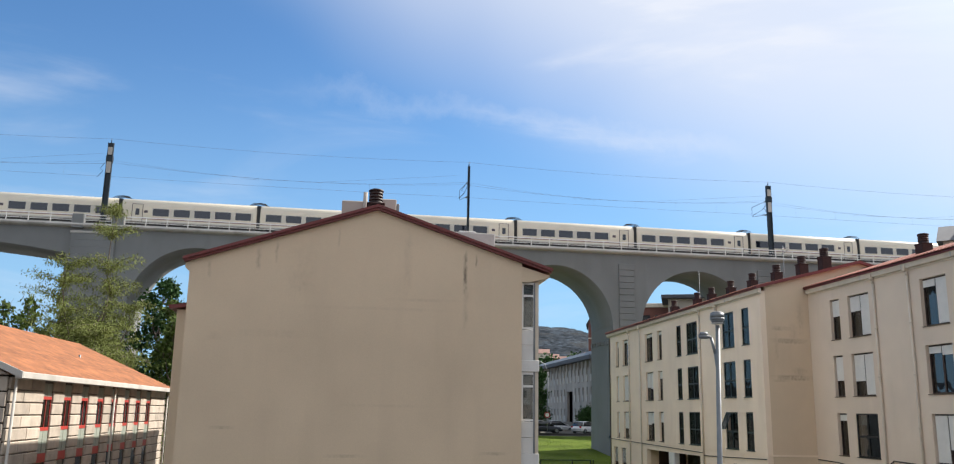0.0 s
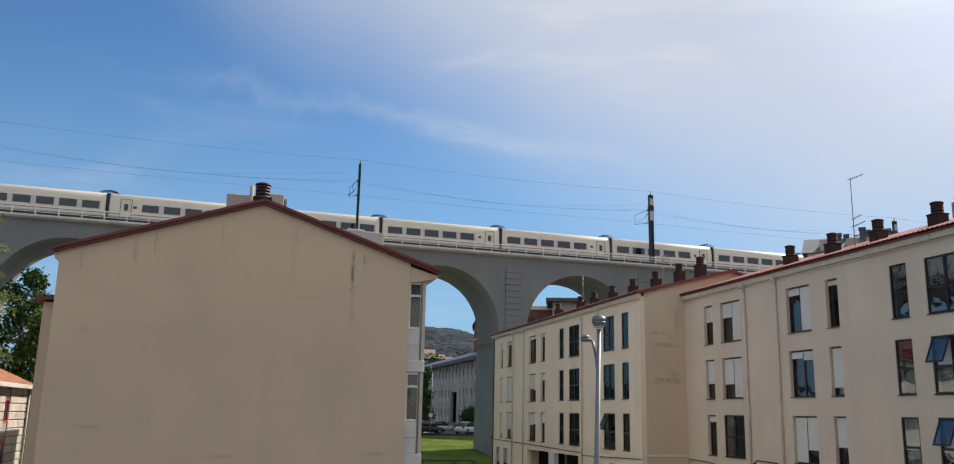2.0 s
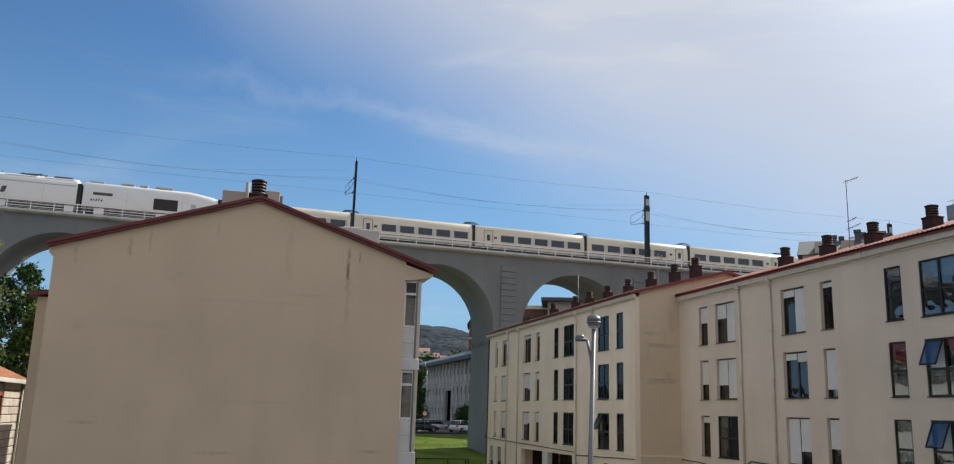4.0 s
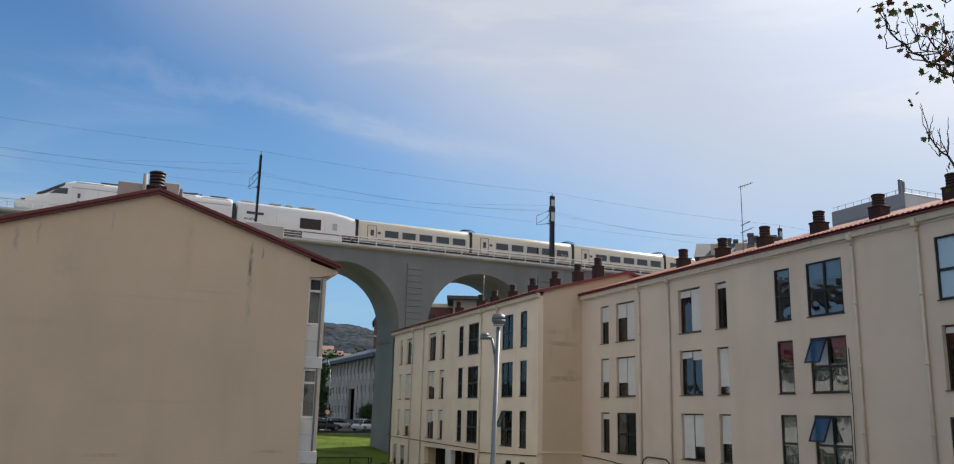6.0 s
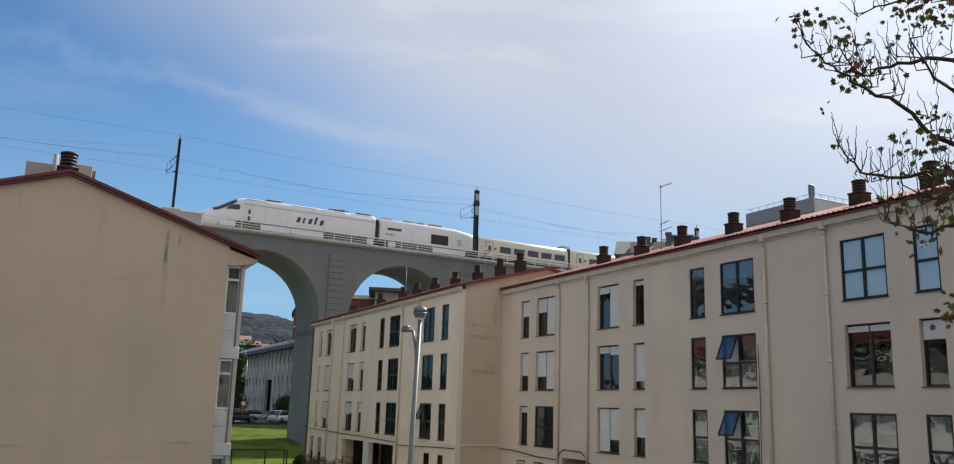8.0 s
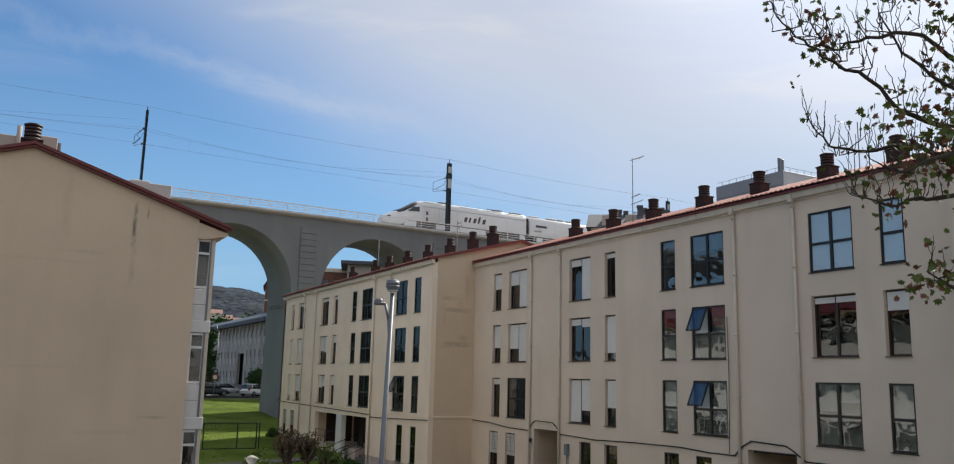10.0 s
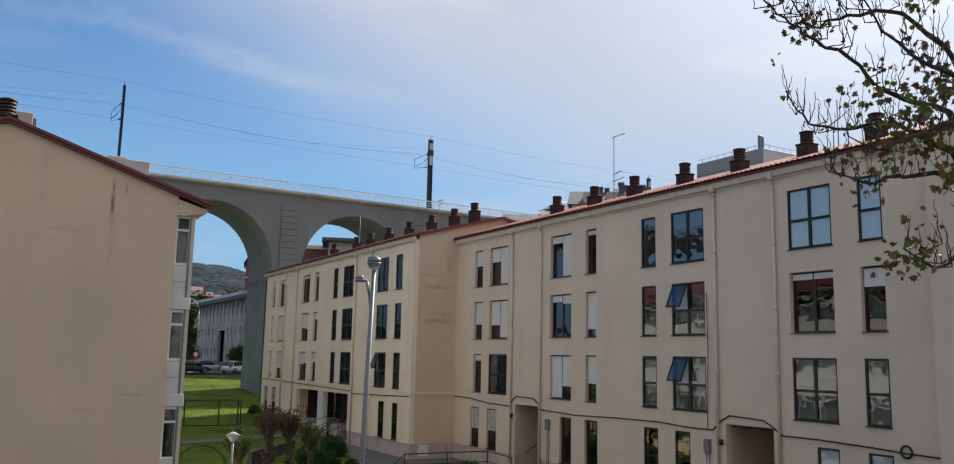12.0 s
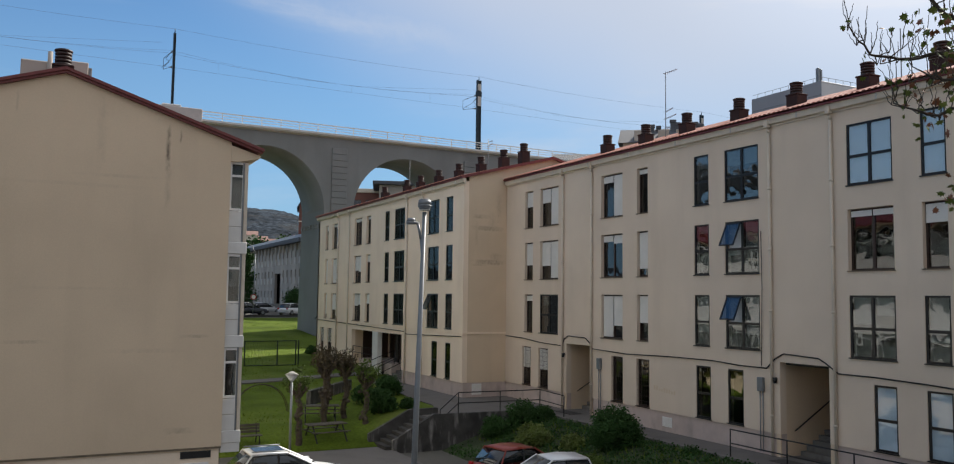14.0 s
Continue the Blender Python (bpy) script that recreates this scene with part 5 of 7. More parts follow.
def school():
    x, y0, y1, ze = -11.4, 29.9, 52.6, 0.95
    zb = STREET - 0.3
    holes = []
    cols = [33.04 + 2.155 * k for k in range(8)]
    for c in cols:
        holes.append((c, c + 0.95, -6.3, 0.77))
    bm = B()
    wall_with_openings(bm, y0, y1, zb, ze, holes, lambda a, z, d: (x - 0.05 - 0.3 * d, a, z))
    w = tagged(part("wall_school", bm, mortar), "rusticated stone side wall of a two-storey school", "wall", kind="structure")
    # coursed blocks
    rng = random.Random(7)
    kinds = [mesh_of("stone_block", bx(B(), -0.06, 0.02, -ln / 2, ln / 2, -0.192, 0.192, 0.025), stone_m) for ln in (0.62, 0.74, 0.98, 1.36, 1.96)]
    lens = [0.62, 0.74, 0.98, 1.36, 1.96]
    edges = [y0] + [v for c in cols for v in (c, c + 0.95)] + [y1]
    z = ze - 0.26
    row = 0
    while z > -4.6:
        for a, b in zip(edges[::2], edges[1::2]):
            span = b - a
            n = 2 if (span > 1.9) else 1
            cuts = [a, b] if n == 1 else [a, a + span * (0.4 if row % 2 else 0.6), b]
            for p, q in zip(cuts, cuts[1:]):
                ln = q - p - 0.025
                j = min(range(5), key=lambda i: abs(lens[i] - ln))
                shared("stone_block", kinds[j], w, (x + rng.uniform(-0.008, 0.008), (p + q) / 2, z), scale=(1, ln / lens[j], 1))
        z -= 0.42
        row += 1
    for i, c in enumerate(cols):
        win = thing("school_window", "tall narrow red-framed window strip with olive panels", "window", "school windows", at=(x - 0.10, c, 0))
        bm = B()
        for z0, z1 in ((0.19, 0.30), (-0.92, -0.79), (-2.04, -1.72)):
            bx(bm, 0.0, 0.07, 0, 0.95, z0, z1)
        for a in (0.0, 0.915):
            bx(bm, 0.022, 0.055, a, a + 0.035, -0.79, 0.19)
        bx(bm, 0.03, 0.055, 0.46, 0.49, -0.79, 0.19)
        part("red_frame", bm, red_frame, win)
        for z0, z1 in ((0.30, 0.77), (-1.72, -0.92)):
            for a, b in ((0.0, 0.46), (0.49, 0.95)):
                part("olive_panel", bx(B(), 0.02, 0.06, a, b, z0, z1, 0.01), olive_m, win)
        p = part("pane", bx(B(), 0.03, 0.04, 0.036, 0.914, -0.79, 0.19), glass_dark, win)
        p.visible_shadow = False
        for z_ in (-3.1, -4.2):
            part("glazing_bar", bx(B(), 0.0, 0.06, 0.0, 0.95, z_, z_ + 0.08), red_frame, win)
        part("lower_pane", bx(B(), 0.02, 0.05, 0.0, 0.95, -6.3, -2.04), train_glass, win)
    # added inner wall, its shade put into the colour
    tagged(part("school_room", bx(B(), x - 1.6, x - 1.5, y0 + 0.3, y1 - 0.3, zb, ze), room_dark), "inner wall of the school in near-black that stands for shade", "wall", kind="structure")
    # gable front and rear, closing walls
    bm = B()
    xr, zr = -16.6, 3.35
    xl = -21.8
    prism(bm, [(x - 0.05, zb), (xl, zb), (xl, ze), (xr, zr), (x - 0.05, ze)], "y", y0, y0 + 0.3)
    prism(bm, [(x - 0.36, zb), (xl, zb), (xl, ze), (xr, zr), (x - 0.36, ze)], "y", y1 - 0.3, y1)
    bx(bm, xl, xl + 0.3, y0 + 0.3, y1 - 0.3, zb, ze)
    f = tagged(part("wall_school_front", bm, stone_m), "stone gable front of the school", "wall", kind="structure")
    for k in range(12):
        part("stone_course", bx(B(), xl, x - 0.06, y0 - 0.05, y0 + 0.01, ze - 0.52 - 0.505 * k, ze - 0.06 - 0.505 * k, 0.02), stone_m, f)
    # tiled roof, course by course
    bm = B()
    prism(bm, [(x + 0.35, ze + 0.02), (xr, zr + 0.06), (xl - 0.4, ze + 0.02), (xr, zr - 0.12)], "y", y0 - 0.3, y1 + 0.3)
    roof = tagged(part("roof_school", bm, tile_orange), "orange tiled roof of the school", "roof", kind="structure")
    n = 30
    rows = mesh_of("tile_course", bx(B(), -0.125, 0.125, y0 - 0.32, y1 + 0.32, -0.02, 0.04), tile_orange)
    sl = math.atan2(zr - ze, x + 0.35 - xr)
    for k in range(n):
        s = (k + 0.5) / n
        shared("tile_course", rows, roof, (x + 0.38 + (xr - x - 0.35) * s, 0, ze + 0.07 + (zr + 0.06 - ze) * s), ry=sl + 0.13)
    part("ridge", rod(B(), (xr, y0 - 0.3, zr + 0.08), (xr, y1 + 0.3, zr + 0.08), 0.13, 0.13, 8), tile_orange, roof)
    part("roof_vent", rod(B(), (-13.9, 44.5, 1.9), (-13.9, 44.5, 2.45), 0.06, 0.06), galv, roof)
    g = thing("school_gutter", "white painted gutter and bargeboard of the school roof", "gutter", at=(x, y0, ze))
    part("gutter", bx(B(), 0.25, 0.5, -0.35, y1 - y0 + 0.3, -0.12, 0.10, 0.02), cornice_m, g)
    bm = B()
    prism(bm, [(0.5, -0.12), (0.5, 0.1), (xr - x, zr - ze + 0.18), (xr - x, zr - ze - 0.04)], "y", -0.42, -0.36)
    part("bargeboard", bm, cornice_m, g)
    for y in (0.12, 11.7, y1 - y0 - 0.1):
        part("downpipe", rod(B(), (0.14, y, -0.1), (0.14, y, zb - ze), 0.05, 0.05), cornice_m, g)


school()

# ---------------------------------------------------------------- terrace in front of the flats


step_m = material("worn_dark_steps", (0.055, 0.052, 0.047), 0.92, vary=0.3, scale=2.0, stain=(0.02, 0.02, 0.016), stain_scale=2.0)


def terrace():
    zt = -5.42
    t = thing("terrace", "raised concrete walkway in front of the flats", "terrace", kind="structure", at=(0, 0, 0))
    part("walkway", bx(B(), 21.6, XB + 0.04, 4.0, 37.6, STREET - 0.3, zt), paving, t)
    part("walkway", prism(B(), [(16.0, 35.25), (21.6, 35.25), (XB + 0.04, 37.604), (XB + 0.04, 42.3), (20.66, 42.3), (20.66, 50.9), (18.9, 50.9), (18.4, 46.0), (18.0, 43.0), (17.9, 40.0), (16.75, 36.9), (15.85, 36.68)], "z", STREET - 0.3, zt + 0.003), paving, t)
    part("walkway", bx(B(), 18.9, 21.2, 50.904, 61.2, STREET - 0.3, zt + 0.01), paving, t)
    part("walkway_kerb", bx(B(), 21.42, 21.6, 4.0, 35.24, STREET - 0.3, zt + 0.06, 0.02), concrete, t)
    # stained walls on both sides of the steps
    def wall_run(pts, thick):
        bm = B()
        for (xa, ya, za), (xb, yb, zb) in zip(pts, pts[1:]):
            d = Vector((xb - xa, yb - ya, 0)).normalized()
            q = Vector((-d.y, d.x, 0)) * thick
            low, top = [], []
            for (x, y, z) in ((xa, ya, za), (xb, yb, zb)):
                for o in (Vector((0, 0, 0)), q):
                    low.append(bm.verts.new((x + o.x, y + o.y, STREET - 0.3)))
                    top.append(bm.verts.new((x + o.x, y + o.y, z)))
            for f in ((top[0], top[2], top[3], top[1]), (low[0], low[2], top[2], top[0]), (low[1], top[1], top[3], low[3]), (low[0], top[0], top[1], low[1]), (low[2], low[3], top[3], top[2])):
                bm.faces.new(f)
        return bm
    tagged(part("retaining_wall", wall_run([(13.84, 35.06, -6.22), (15.75, 35.05, -5.17), (21.42, 35.0, -5.22)], 0.2), wet_concrete), "dark water-stained concrete retaining wall", "wall", kind="structure")
    tagged(part("stair_wall", wall_run([(13.3, 36.7, -6.13), (15.26, 36.7, -5.14), (16.7, 36.7, -5.12)], 0.2), wet_concrete), "sloping stained concrete wall beside the steps", "wall", kind="structure")
    tagged(part("garden_wall", wall_run([(12.8, 44.4, -4.98), (16.4, 48.4, -4.85)], 0.25), wet_concrete), "low dark stone wall behind the lawn bank", "wall", kind="structure")
    st = thing("garden_steps", "worn stained concrete steps up to the walkway", "stairs", at=(13.55, 35.98, STREET))
    for k in range(8):
        part("step", bx(B(), 0.28 * k, 0.28 * k + 0.278, -0.72, 0.715, 0, 0.11 + (k + 1) * 0.152, 0.012), step_m, st)
    part("landing", bx(B(), 2.242, 2.6, -0.72, 0.715, 0, 1.327), wet_concrete, st)
    # planted bank between the walkway and the street
    bm = B()
    prism(bm, [(15.6, STREET - 0.2), (21.41, STREET - 0.2), (21.41, -5.45), (20.2, -5.5), (17.6, -6.3)], "y", 4.0, 34.98)
    tagged(part("planted_bank", bm, ivy_m), "grassy planted bank below the walkway", "ground", kind="structure")
    # grass rising from the lawn to the walkway, behind the stair wall
    bm = B()
    grid = []
    for i in range(19):
        x = 12.6 + 6.25 * i / 18
        yb = 36.91
        s = min(1.0, max(0.0, (x - 12.9) / 2.9))
        s = s * s * (3 - 2 * s)
        col = []
        for j in range(25):
            y = yb + (50.8 - yb) * j / 24
            low = lawn_z(x, y) + 0.02
            col.append(bm.verts.new((x, y, low + max(0.0, -5.46 - low) * s + 0.05 * noise.noise((x * 0.6, y * 0.6, 1)))))
        grid.append(col)
    for ca, cb in zip(grid, grid[1:]):
        for j in range(24):
            bm.faces.new((ca[j], cb[j], cb[j + 1], ca[j + 1])).smooth = True
    tagged(part("lawn_bank", bm, grass_m), "grassy bank beside the steps", "ground", kind="structure")


terrace()


def handrail(name, label, pts, h=0.95, mids=(0.5,), step=2.4):
    """Tubular railing along a line of points at floor height."""
    r = thing(name, label, "railing", "black railings", at=pts[0])
    o = Vector(pts[0])
    P = [Vector(p) - o for p in pts]
    for a, b in zip(P, P[1:]):
        for f in (1.0, *mids):
            part("rail_bar", rod(B(), a + Vector((0, 0, h * f)), b + Vector((0, 0, h * f)), 0.025, 0.025, 6), rail_black, r)
        n = max(1, round((b - a).length / step))
        for k in range(n + 1):
            q = a + (b - a) * (k / n)
            if k or a is P[0]:
                part("post", rod(B(), q, q + Vector((0, 0, h)), 0.025, 0.025, 6), rail_black, r)


ZT = -5.37
handrail("handrail", "black tubular railing on the retaining wall", [(16.1, 35.15, -5.95), (17.0, 35.15, -5.22), (21.3, 35.12, -5.24), (21.55, 33.4, -5.36)], 0.95)
handrail("handrail", "black tubular railing along the walkway", [(21.5, 22.7, ZT), (21.5, 10.0, ZT)])


def passages():
    """Covered entrances through the fronts."""
    for X, y0, y1, z1, step_y in ((XB, 33.88, 35.92, -2.17, False), (XB, 20.0, 22.12, -2.1, True)):
        p = thing("entrance_passage", "covered beige entrance passage with concrete steps", "entrance", kind="structure", at=(X, y0, -5.42))
        w, h = y1 - y0, z1 + 5.42
        part("side_wall", bx(B(), 0.004, 4.0, -0.2, -0.004, 0, h + 0.2), stucco, p)
        part("side_wall", bx(B(), 0.004, 4.0, w + 0.004, w + 0.2, 0, h + 0.2), stucco, p)
        part("ceiling", bx(B(), 0.31, 4.0, 0, w, h + 0.004, h + 0.2), stucco_b, p)
        part("end_wall", bx(B(), 4.0, 4.2, -0.2, w + 0.2, 0, h + 0.2), stucco, p)
        part("floor", bx(B(), 0.0, 4.0, 0, w, -0.5, 0.004), paving, p)
        for k in range(5):
            part("step", bx(B(), 0.9 + 0.3 * k, 4.0, 0.05, w - 0.05, 0.17 * k, 0.17 * (k + 1), 0.01), concrete, p)
        part("wall_rail", rod(B(), (0.6, w - 0.1, 0.9), (2.6, w - 0.1, 2.0), 0.025, 0.025, 6), rail_black, p)
        part("doormat", bx(B(), -0.9, -0.2, 0.3, w - 0.3, 0.006, 0.02), room_dark, p)
    # loggia of the projecting block
    p = thing("loggia", "recessed entrance loggia with steps and dark doors widened for shade", "entrance", kind="structure", at=(XA, 51.12, -5.42))
    part("side_wall", bx(B(), 0.31, 3.0, -0.2, -0.004, 0, 3.2), stucco, p)
    part("side_wall", bx(B(), 0.31, 3.0, 10.0, 10.2, 0, 3.2), stucco, p)
    part("back_wall", bx(B(), 3.0, 3.2, -0.2, 10.2, 0, 3.2), plinth, p)
    part("column", bx(B(), -0.03, 0.33, 4.36, 5.40, 0.0, 3.05, 0.02), white_panel, p, "white painted column")
    part("ceiling", bx(B(), 0.31, 3.0, 0, 9.99, 3.06, 3.2), stucco_b, p)
    part("podium", bx(B(), 0.6, 3.0, 3.2, 9.99, 0, 0.9), plinth, p)
    # doors drawn as overwide dark sheets that also stand for the recess's shade
    for a, b in ((0.1, 4.3), (6.0, 9.6)):
        part("dark_door", bx(B(), 2.93, 2.99, a, b, 0.9, 2.95), brown_frame, p)
    part("dark_door", bx(B(), 0.9, 2.9, 9.93, 9.99, 0.9, 2.95), brown_frame, p)
    for k in range(5):
        part("step", bx(B(), 0.3 + 0.3 * k, 3.0, 0.3, 3.19, 0.17 * k, 0.17 * (k + 1), 0.01), concrete, p)
    handrail("handrail", "black handrail in the loggia", [(XA + 0.1, 57.0, -4.5), (XA + 0.1, 61.0, -4.5)], 0.9)
    handrail("handrail", "black handrail beside the loggia steps", [(XA - 1.2, 55.0, ZT), (XA + 0.9, 54.6, -4.5)], 0.9)
    handrail("handrail", "black handrail beside the loggia steps", [(XA - 1.2, 52.0, ZT), (XA + 0.9, 52.2, -4.5)], 0.9)


passages()


def cable_run():
    """Sagging black cables and small boxes on the long block's wall."""
    c = thing("wall_cable", "black cable looping along the wall over the entrances", "cable", at=(XB, 0, 0))
    x = -0.04
    pts = [(42.1, -2.05), (40.2, -2.1), (38.4, -2.25), (36.3, -2.3), (36.05, -1.95), (35.7, -1.78), (34.2, -1.82), (33.9, -2.0), (33.6, -2.3), (31.0, -2.38), (28.0, -2.3), (25.5, -2.28), (24.0, -2.36), (22.7, -2.36), (22.3, -2.0), (21.9, -1.80), (20.4, -1.86),
           (20.1, -2.0), (19.6, -2.3), (18.2, -2.3), (16.4, -2.36), (15.3, -2.42), (14.1, -2.45)]
    for i in range(0, len(pts) - 1, 2):
        run = pts[i:i + 3]
        part("cable", pipe(B(), [(x, y, z) for y, z in run], 0.025, 6), cable_m, c)
    ring = [(x - 0.01, 15.25 + 0.17 * math.cos(k * math.tau / 14), -2.38 + 0.17 * math.sin(k * math.tau / 14)) for k in range(15)]
    part("cable_coil", pipe(B(), ring, 0.03, 6), cable_m, c)
    part("drop_cable", pipe(B(), [(x, 22.9, 2.6), (x - 0.02, 22.85, 0.5), (x, 22.95, -2.3)], 0.014, 5), cable_m, c)
    part("drop_cable", pipe(B(), [(XA - XB + x, 62.3, -2.0), (XA - XB + x, 70.0, -1.9)], 0.025, 5), cable_m, c)
    part("drop_cable", pipe(B(), [(XA - XB + x, 62.3, -2.0), (XA - XB + x, 50.6, -2.15), (XA - XB + x, 50.3, -2.3), (XA - XB + x, 42.3, -2.1)], 0.025, 5), cable_m, c)
    for y, z0 in ((33.0, -2.95), (22.95, -2.95)):
        b = thing("meter_box", "small grey meter box with conduits on the wall", "utility box", at=(XB, y, z0))
        part("box", bx(B(), -0.16, 0.0, -0.13, 0.13, -0.25, 0.25, 0.02), galv, b)
        part("conduit", rod(B(), (-0.05, -0.07, -0.25), (-0.05, -0.07, -2.4), 0.02, 0.02, 6), galv, b)
        part("conduit", rod(B(), (-0.05, 0.07, -0.25), (-0.05, 0.07, -2.4), 0.02, 0.02, 6), galv, b)
    for y in (36.0, 22.2):
        b = thing("wall_lamp", "small black wall lantern beside the entrance", "lamp", at=(XB, y + 0.06, -2.75))
        part("body", rod(B(), (-0.1, 0, -0.1), (-0.1, 0, 0.1), 0.06, 0.08, 8), rail_black, b)
        part("bracket", bx(B(), -0.1, 0, -0.015, 0.015, 0.02, 0.06), rail_black, b)
    for x_, y, z in ((XB + 0.05, 28.3, -5.02), (XA + 0.9, 42.2, -4.98)):
        b = thing("vent_cover", "white ventilation grille in the plinth", "vent", at=(x_, y, z))
        if x_ > XB:
            part("frame", bx(B(), -0.02, 0.01, -0.3, 0.3, -0.2, 0.2, 0.01), railwhite, b)
            for k in range(6):
                part("slat", bx(B(), -0.035, -0.01, -0.22, 0.22, -0.16 + k * 0.055, -0.13 + k * 0.055), shutter_m, b)
        else:
            part("frame", bx(B(), -0.3, 0.3, -0.02, 0.01, -0.3, 0.3, 0.01), railwhite, b)
            for k in range(8):
                part("slat", bx(B(), -0.24, 0.24, -0.035, -0.01, -0.24 + k * 0.06, -0.21 + k * 0.06), shutter_m, b)


cable_run()


def street_lamp():
    """Tall tapered steel lamp with a drum head and a second, lower arm behind it."""
    px_, py_ = 7.13, 16.53
    l = thing("street_lamp", "tall tapered galvanised street lamp with two drum luminaires", "street lamp", at=(px_, py_, STREET))
    H = 8.62
    part("pole", rod(B(), (-0.22, 0, 0), (0.0, 0, H - 0.05), 0.08, 0.042, 14), galv, l)
    part("base", rod(B(), (-0.22, 0, 0), (-0.205, 0, 0.5), 0.17, 0.14, 14), galv, l)
    bm = B()
    for z0, z1, r0, r1 in ((H, H + 0.06, 0.10, 0.14), (H + 0.06, H + 0.10, 0.148, 0.148), (H + 0.10, H + 0.20, 0.148, 0.135), (H + 0.20, H + 0.23, 0.135, 0.08)):
        rod(bm, (0, 0, z0), (0, 0, z1), r0, r1, 20)
    part("luminaire", bm, galv, l)
    part("lens", rod(B(), (0, 0, H - 0.02), (0, 0, H), 0.10, 0.13, 20), lamp_clear, l)
    bm = B()
    pipe(bm, [(0, 0.03, 7.4), (-0.03, 0.10, 8.0), (-0.08, 0.16, 8.33), (-0.17, 0.22, 8.38)], 0.03, 8)
    part("arm", bm, galv, l)
    bm = B()
    rod(bm, (-0.2, 0.25, 8.32), (-0.2, 0.25, 8.38), 0.10, 0.11, 16)
    rod(bm, (-0.2, 0.25, 8.38), (-0.2, 0.25, 8.45), 0.11, 0.07, 16)
    part("luminaire", bm, galv, l)


street_lamp()


def park_lamp():
    x, y = 8.9, 33.6
    l = thing("park_lamp", "slender grey park lamp with a conical lantern", "street lamp", at=(x, y, STREET + 0.3))
    part("pole", rod(B(), (0, 0, 0), (0, 0, 3.1), 0.05, 0.045, 10), galv, l)
    part("lantern", rod(B(), (0, 0, 3.1), (0, 0, 3.34), 0.08, 0.24, 16), lamp_clear, l)
    part("hood", rod(B(), (0, 0, 3.34), (0, 0, 3.47), 0.29, 0.05, 16), cornice_m, l)


park_lamp()

# ---------------------------------------------------------------- plants


def leaves_into(bm, rng, centre, radius, count, size, shell=0.5, droop=0.0, squash=1.0):
    """Scatter folded diamond leaves in a ragged ball."""
    c = Vector(centre)
    for _ in range(count):
        d = Vector((rng.gauss(0, 1), rng.gauss(0, 1), rng.gauss(0, 1))).normalized()
        lump = 0.75 + 0.5 * noise.noise(d * 2.3 + c * 0.37)
        r = radius * lump * (shell + (1 - shell) * rng.random() ** 0.6)
        p = c + Vector((d.x * r, d.y * r, d.z * r * squash))
        a = Vector((rng.gauss(0, 1), rng.gauss(0, 1), rng.gauss(0, 0.8) - droop)).normalized()
        b = a.orthogonal().normalized()
        b = (Matrix.Rotation(rng.random() * math.tau, 3, a) @ b) * size * rng.uniform(0.25, 0.42)
        a = a * size * rng.uniform(0.6, 1.2)
        n = a.cross(b).normalized() * size * 0.1
        v = [bm.verts.new(q) for q in (p, p + a * 0.5 + b + n, p + a, p + a * 0.5 - b + n)]
        bm.faces.new((v[0], v[1], v[2]))
        bm.faces.new((v[0], v[2], v[3]))


def branch_into(bm, rng, a, b, r0, r1, wob=0.08, n=5):
    a, b = Vector(a), Vector(b)
    pts = [a]
    L = (b - a).length
    for k in range(1, n):
        pts.append(a.lerp(b, k / n) + Vector((rng.uniform(-1, 1), rng.uniform(-1, 1), rng.uniform(-0.6, 1))) * L * wob)
    pts.append(b)
    for k in range(n):
        rod(bm, pts[k], pts[k + 1], r0 + (r1 - r0) * k / n, r0 + (r1 - r0) * (k + 1) / n, 6, cap=False)
    return pts


def tree(label, at, trunk_h, trunk_r, blobs, leaf_mat, leaf, seed, droop=0.0, name="tree"):
    """blobs: (offset, radius, leaves) of the crown's clumps; a limb runs to each."""
    rng = random.Random(seed)
    t = thing(name, label, "tree", "trees", at=at)
    bm = B()
    branch_into(bm, rng, (0, 0, -0.3), (0, 0, trunk_h), trunk_r, trunk_r * 0.55, 0.02, 6)
    for off, rad, cnt in blobs:
        z = min(trunk_h, off[2] * 0.62)
        pts = branch_into(bm, rng, (0, 0, max(0.5, z)), off, trunk_r * 0.4, trunk_r * 0.08, 0.07, 4)
        for _ in range(5):
            q = Vector(off) + Vector((rng.uniform(-1, 1), rng.uniform(-1, 1), rng.uniform(-0.2, 1))) * rad * 0.9
            branch_into(bm, rng, pts[-2], q, trunk_r * 0.14, trunk_r * 0.04, 0.08, 3)
    part("trunk", bm, bark, t)
    bm = B()
    for off, rad, cnt in blobs:
        leaves_into(bm, rng, off, rad, cnt, leaf, 0.35, droop)
    part("crown", bm, leaf_mat, t)
    return t


def spread_blobs(rng, n, half, z0, z1, r0, r1, cnt):
    out = []
    for k in range(n):
        s = (k + 0.5) / n
        w = half * (1.0 - 0.75 * s)
        an = k * 2.4
        out.append(((w * math.cos(an), w * math.sin(an), z0 + (z1 - z0) * s), r0 + (r1 - r0) * s, int(cnt * (1 - 0.65 * s))))
    return out


rng = random.Random(11)


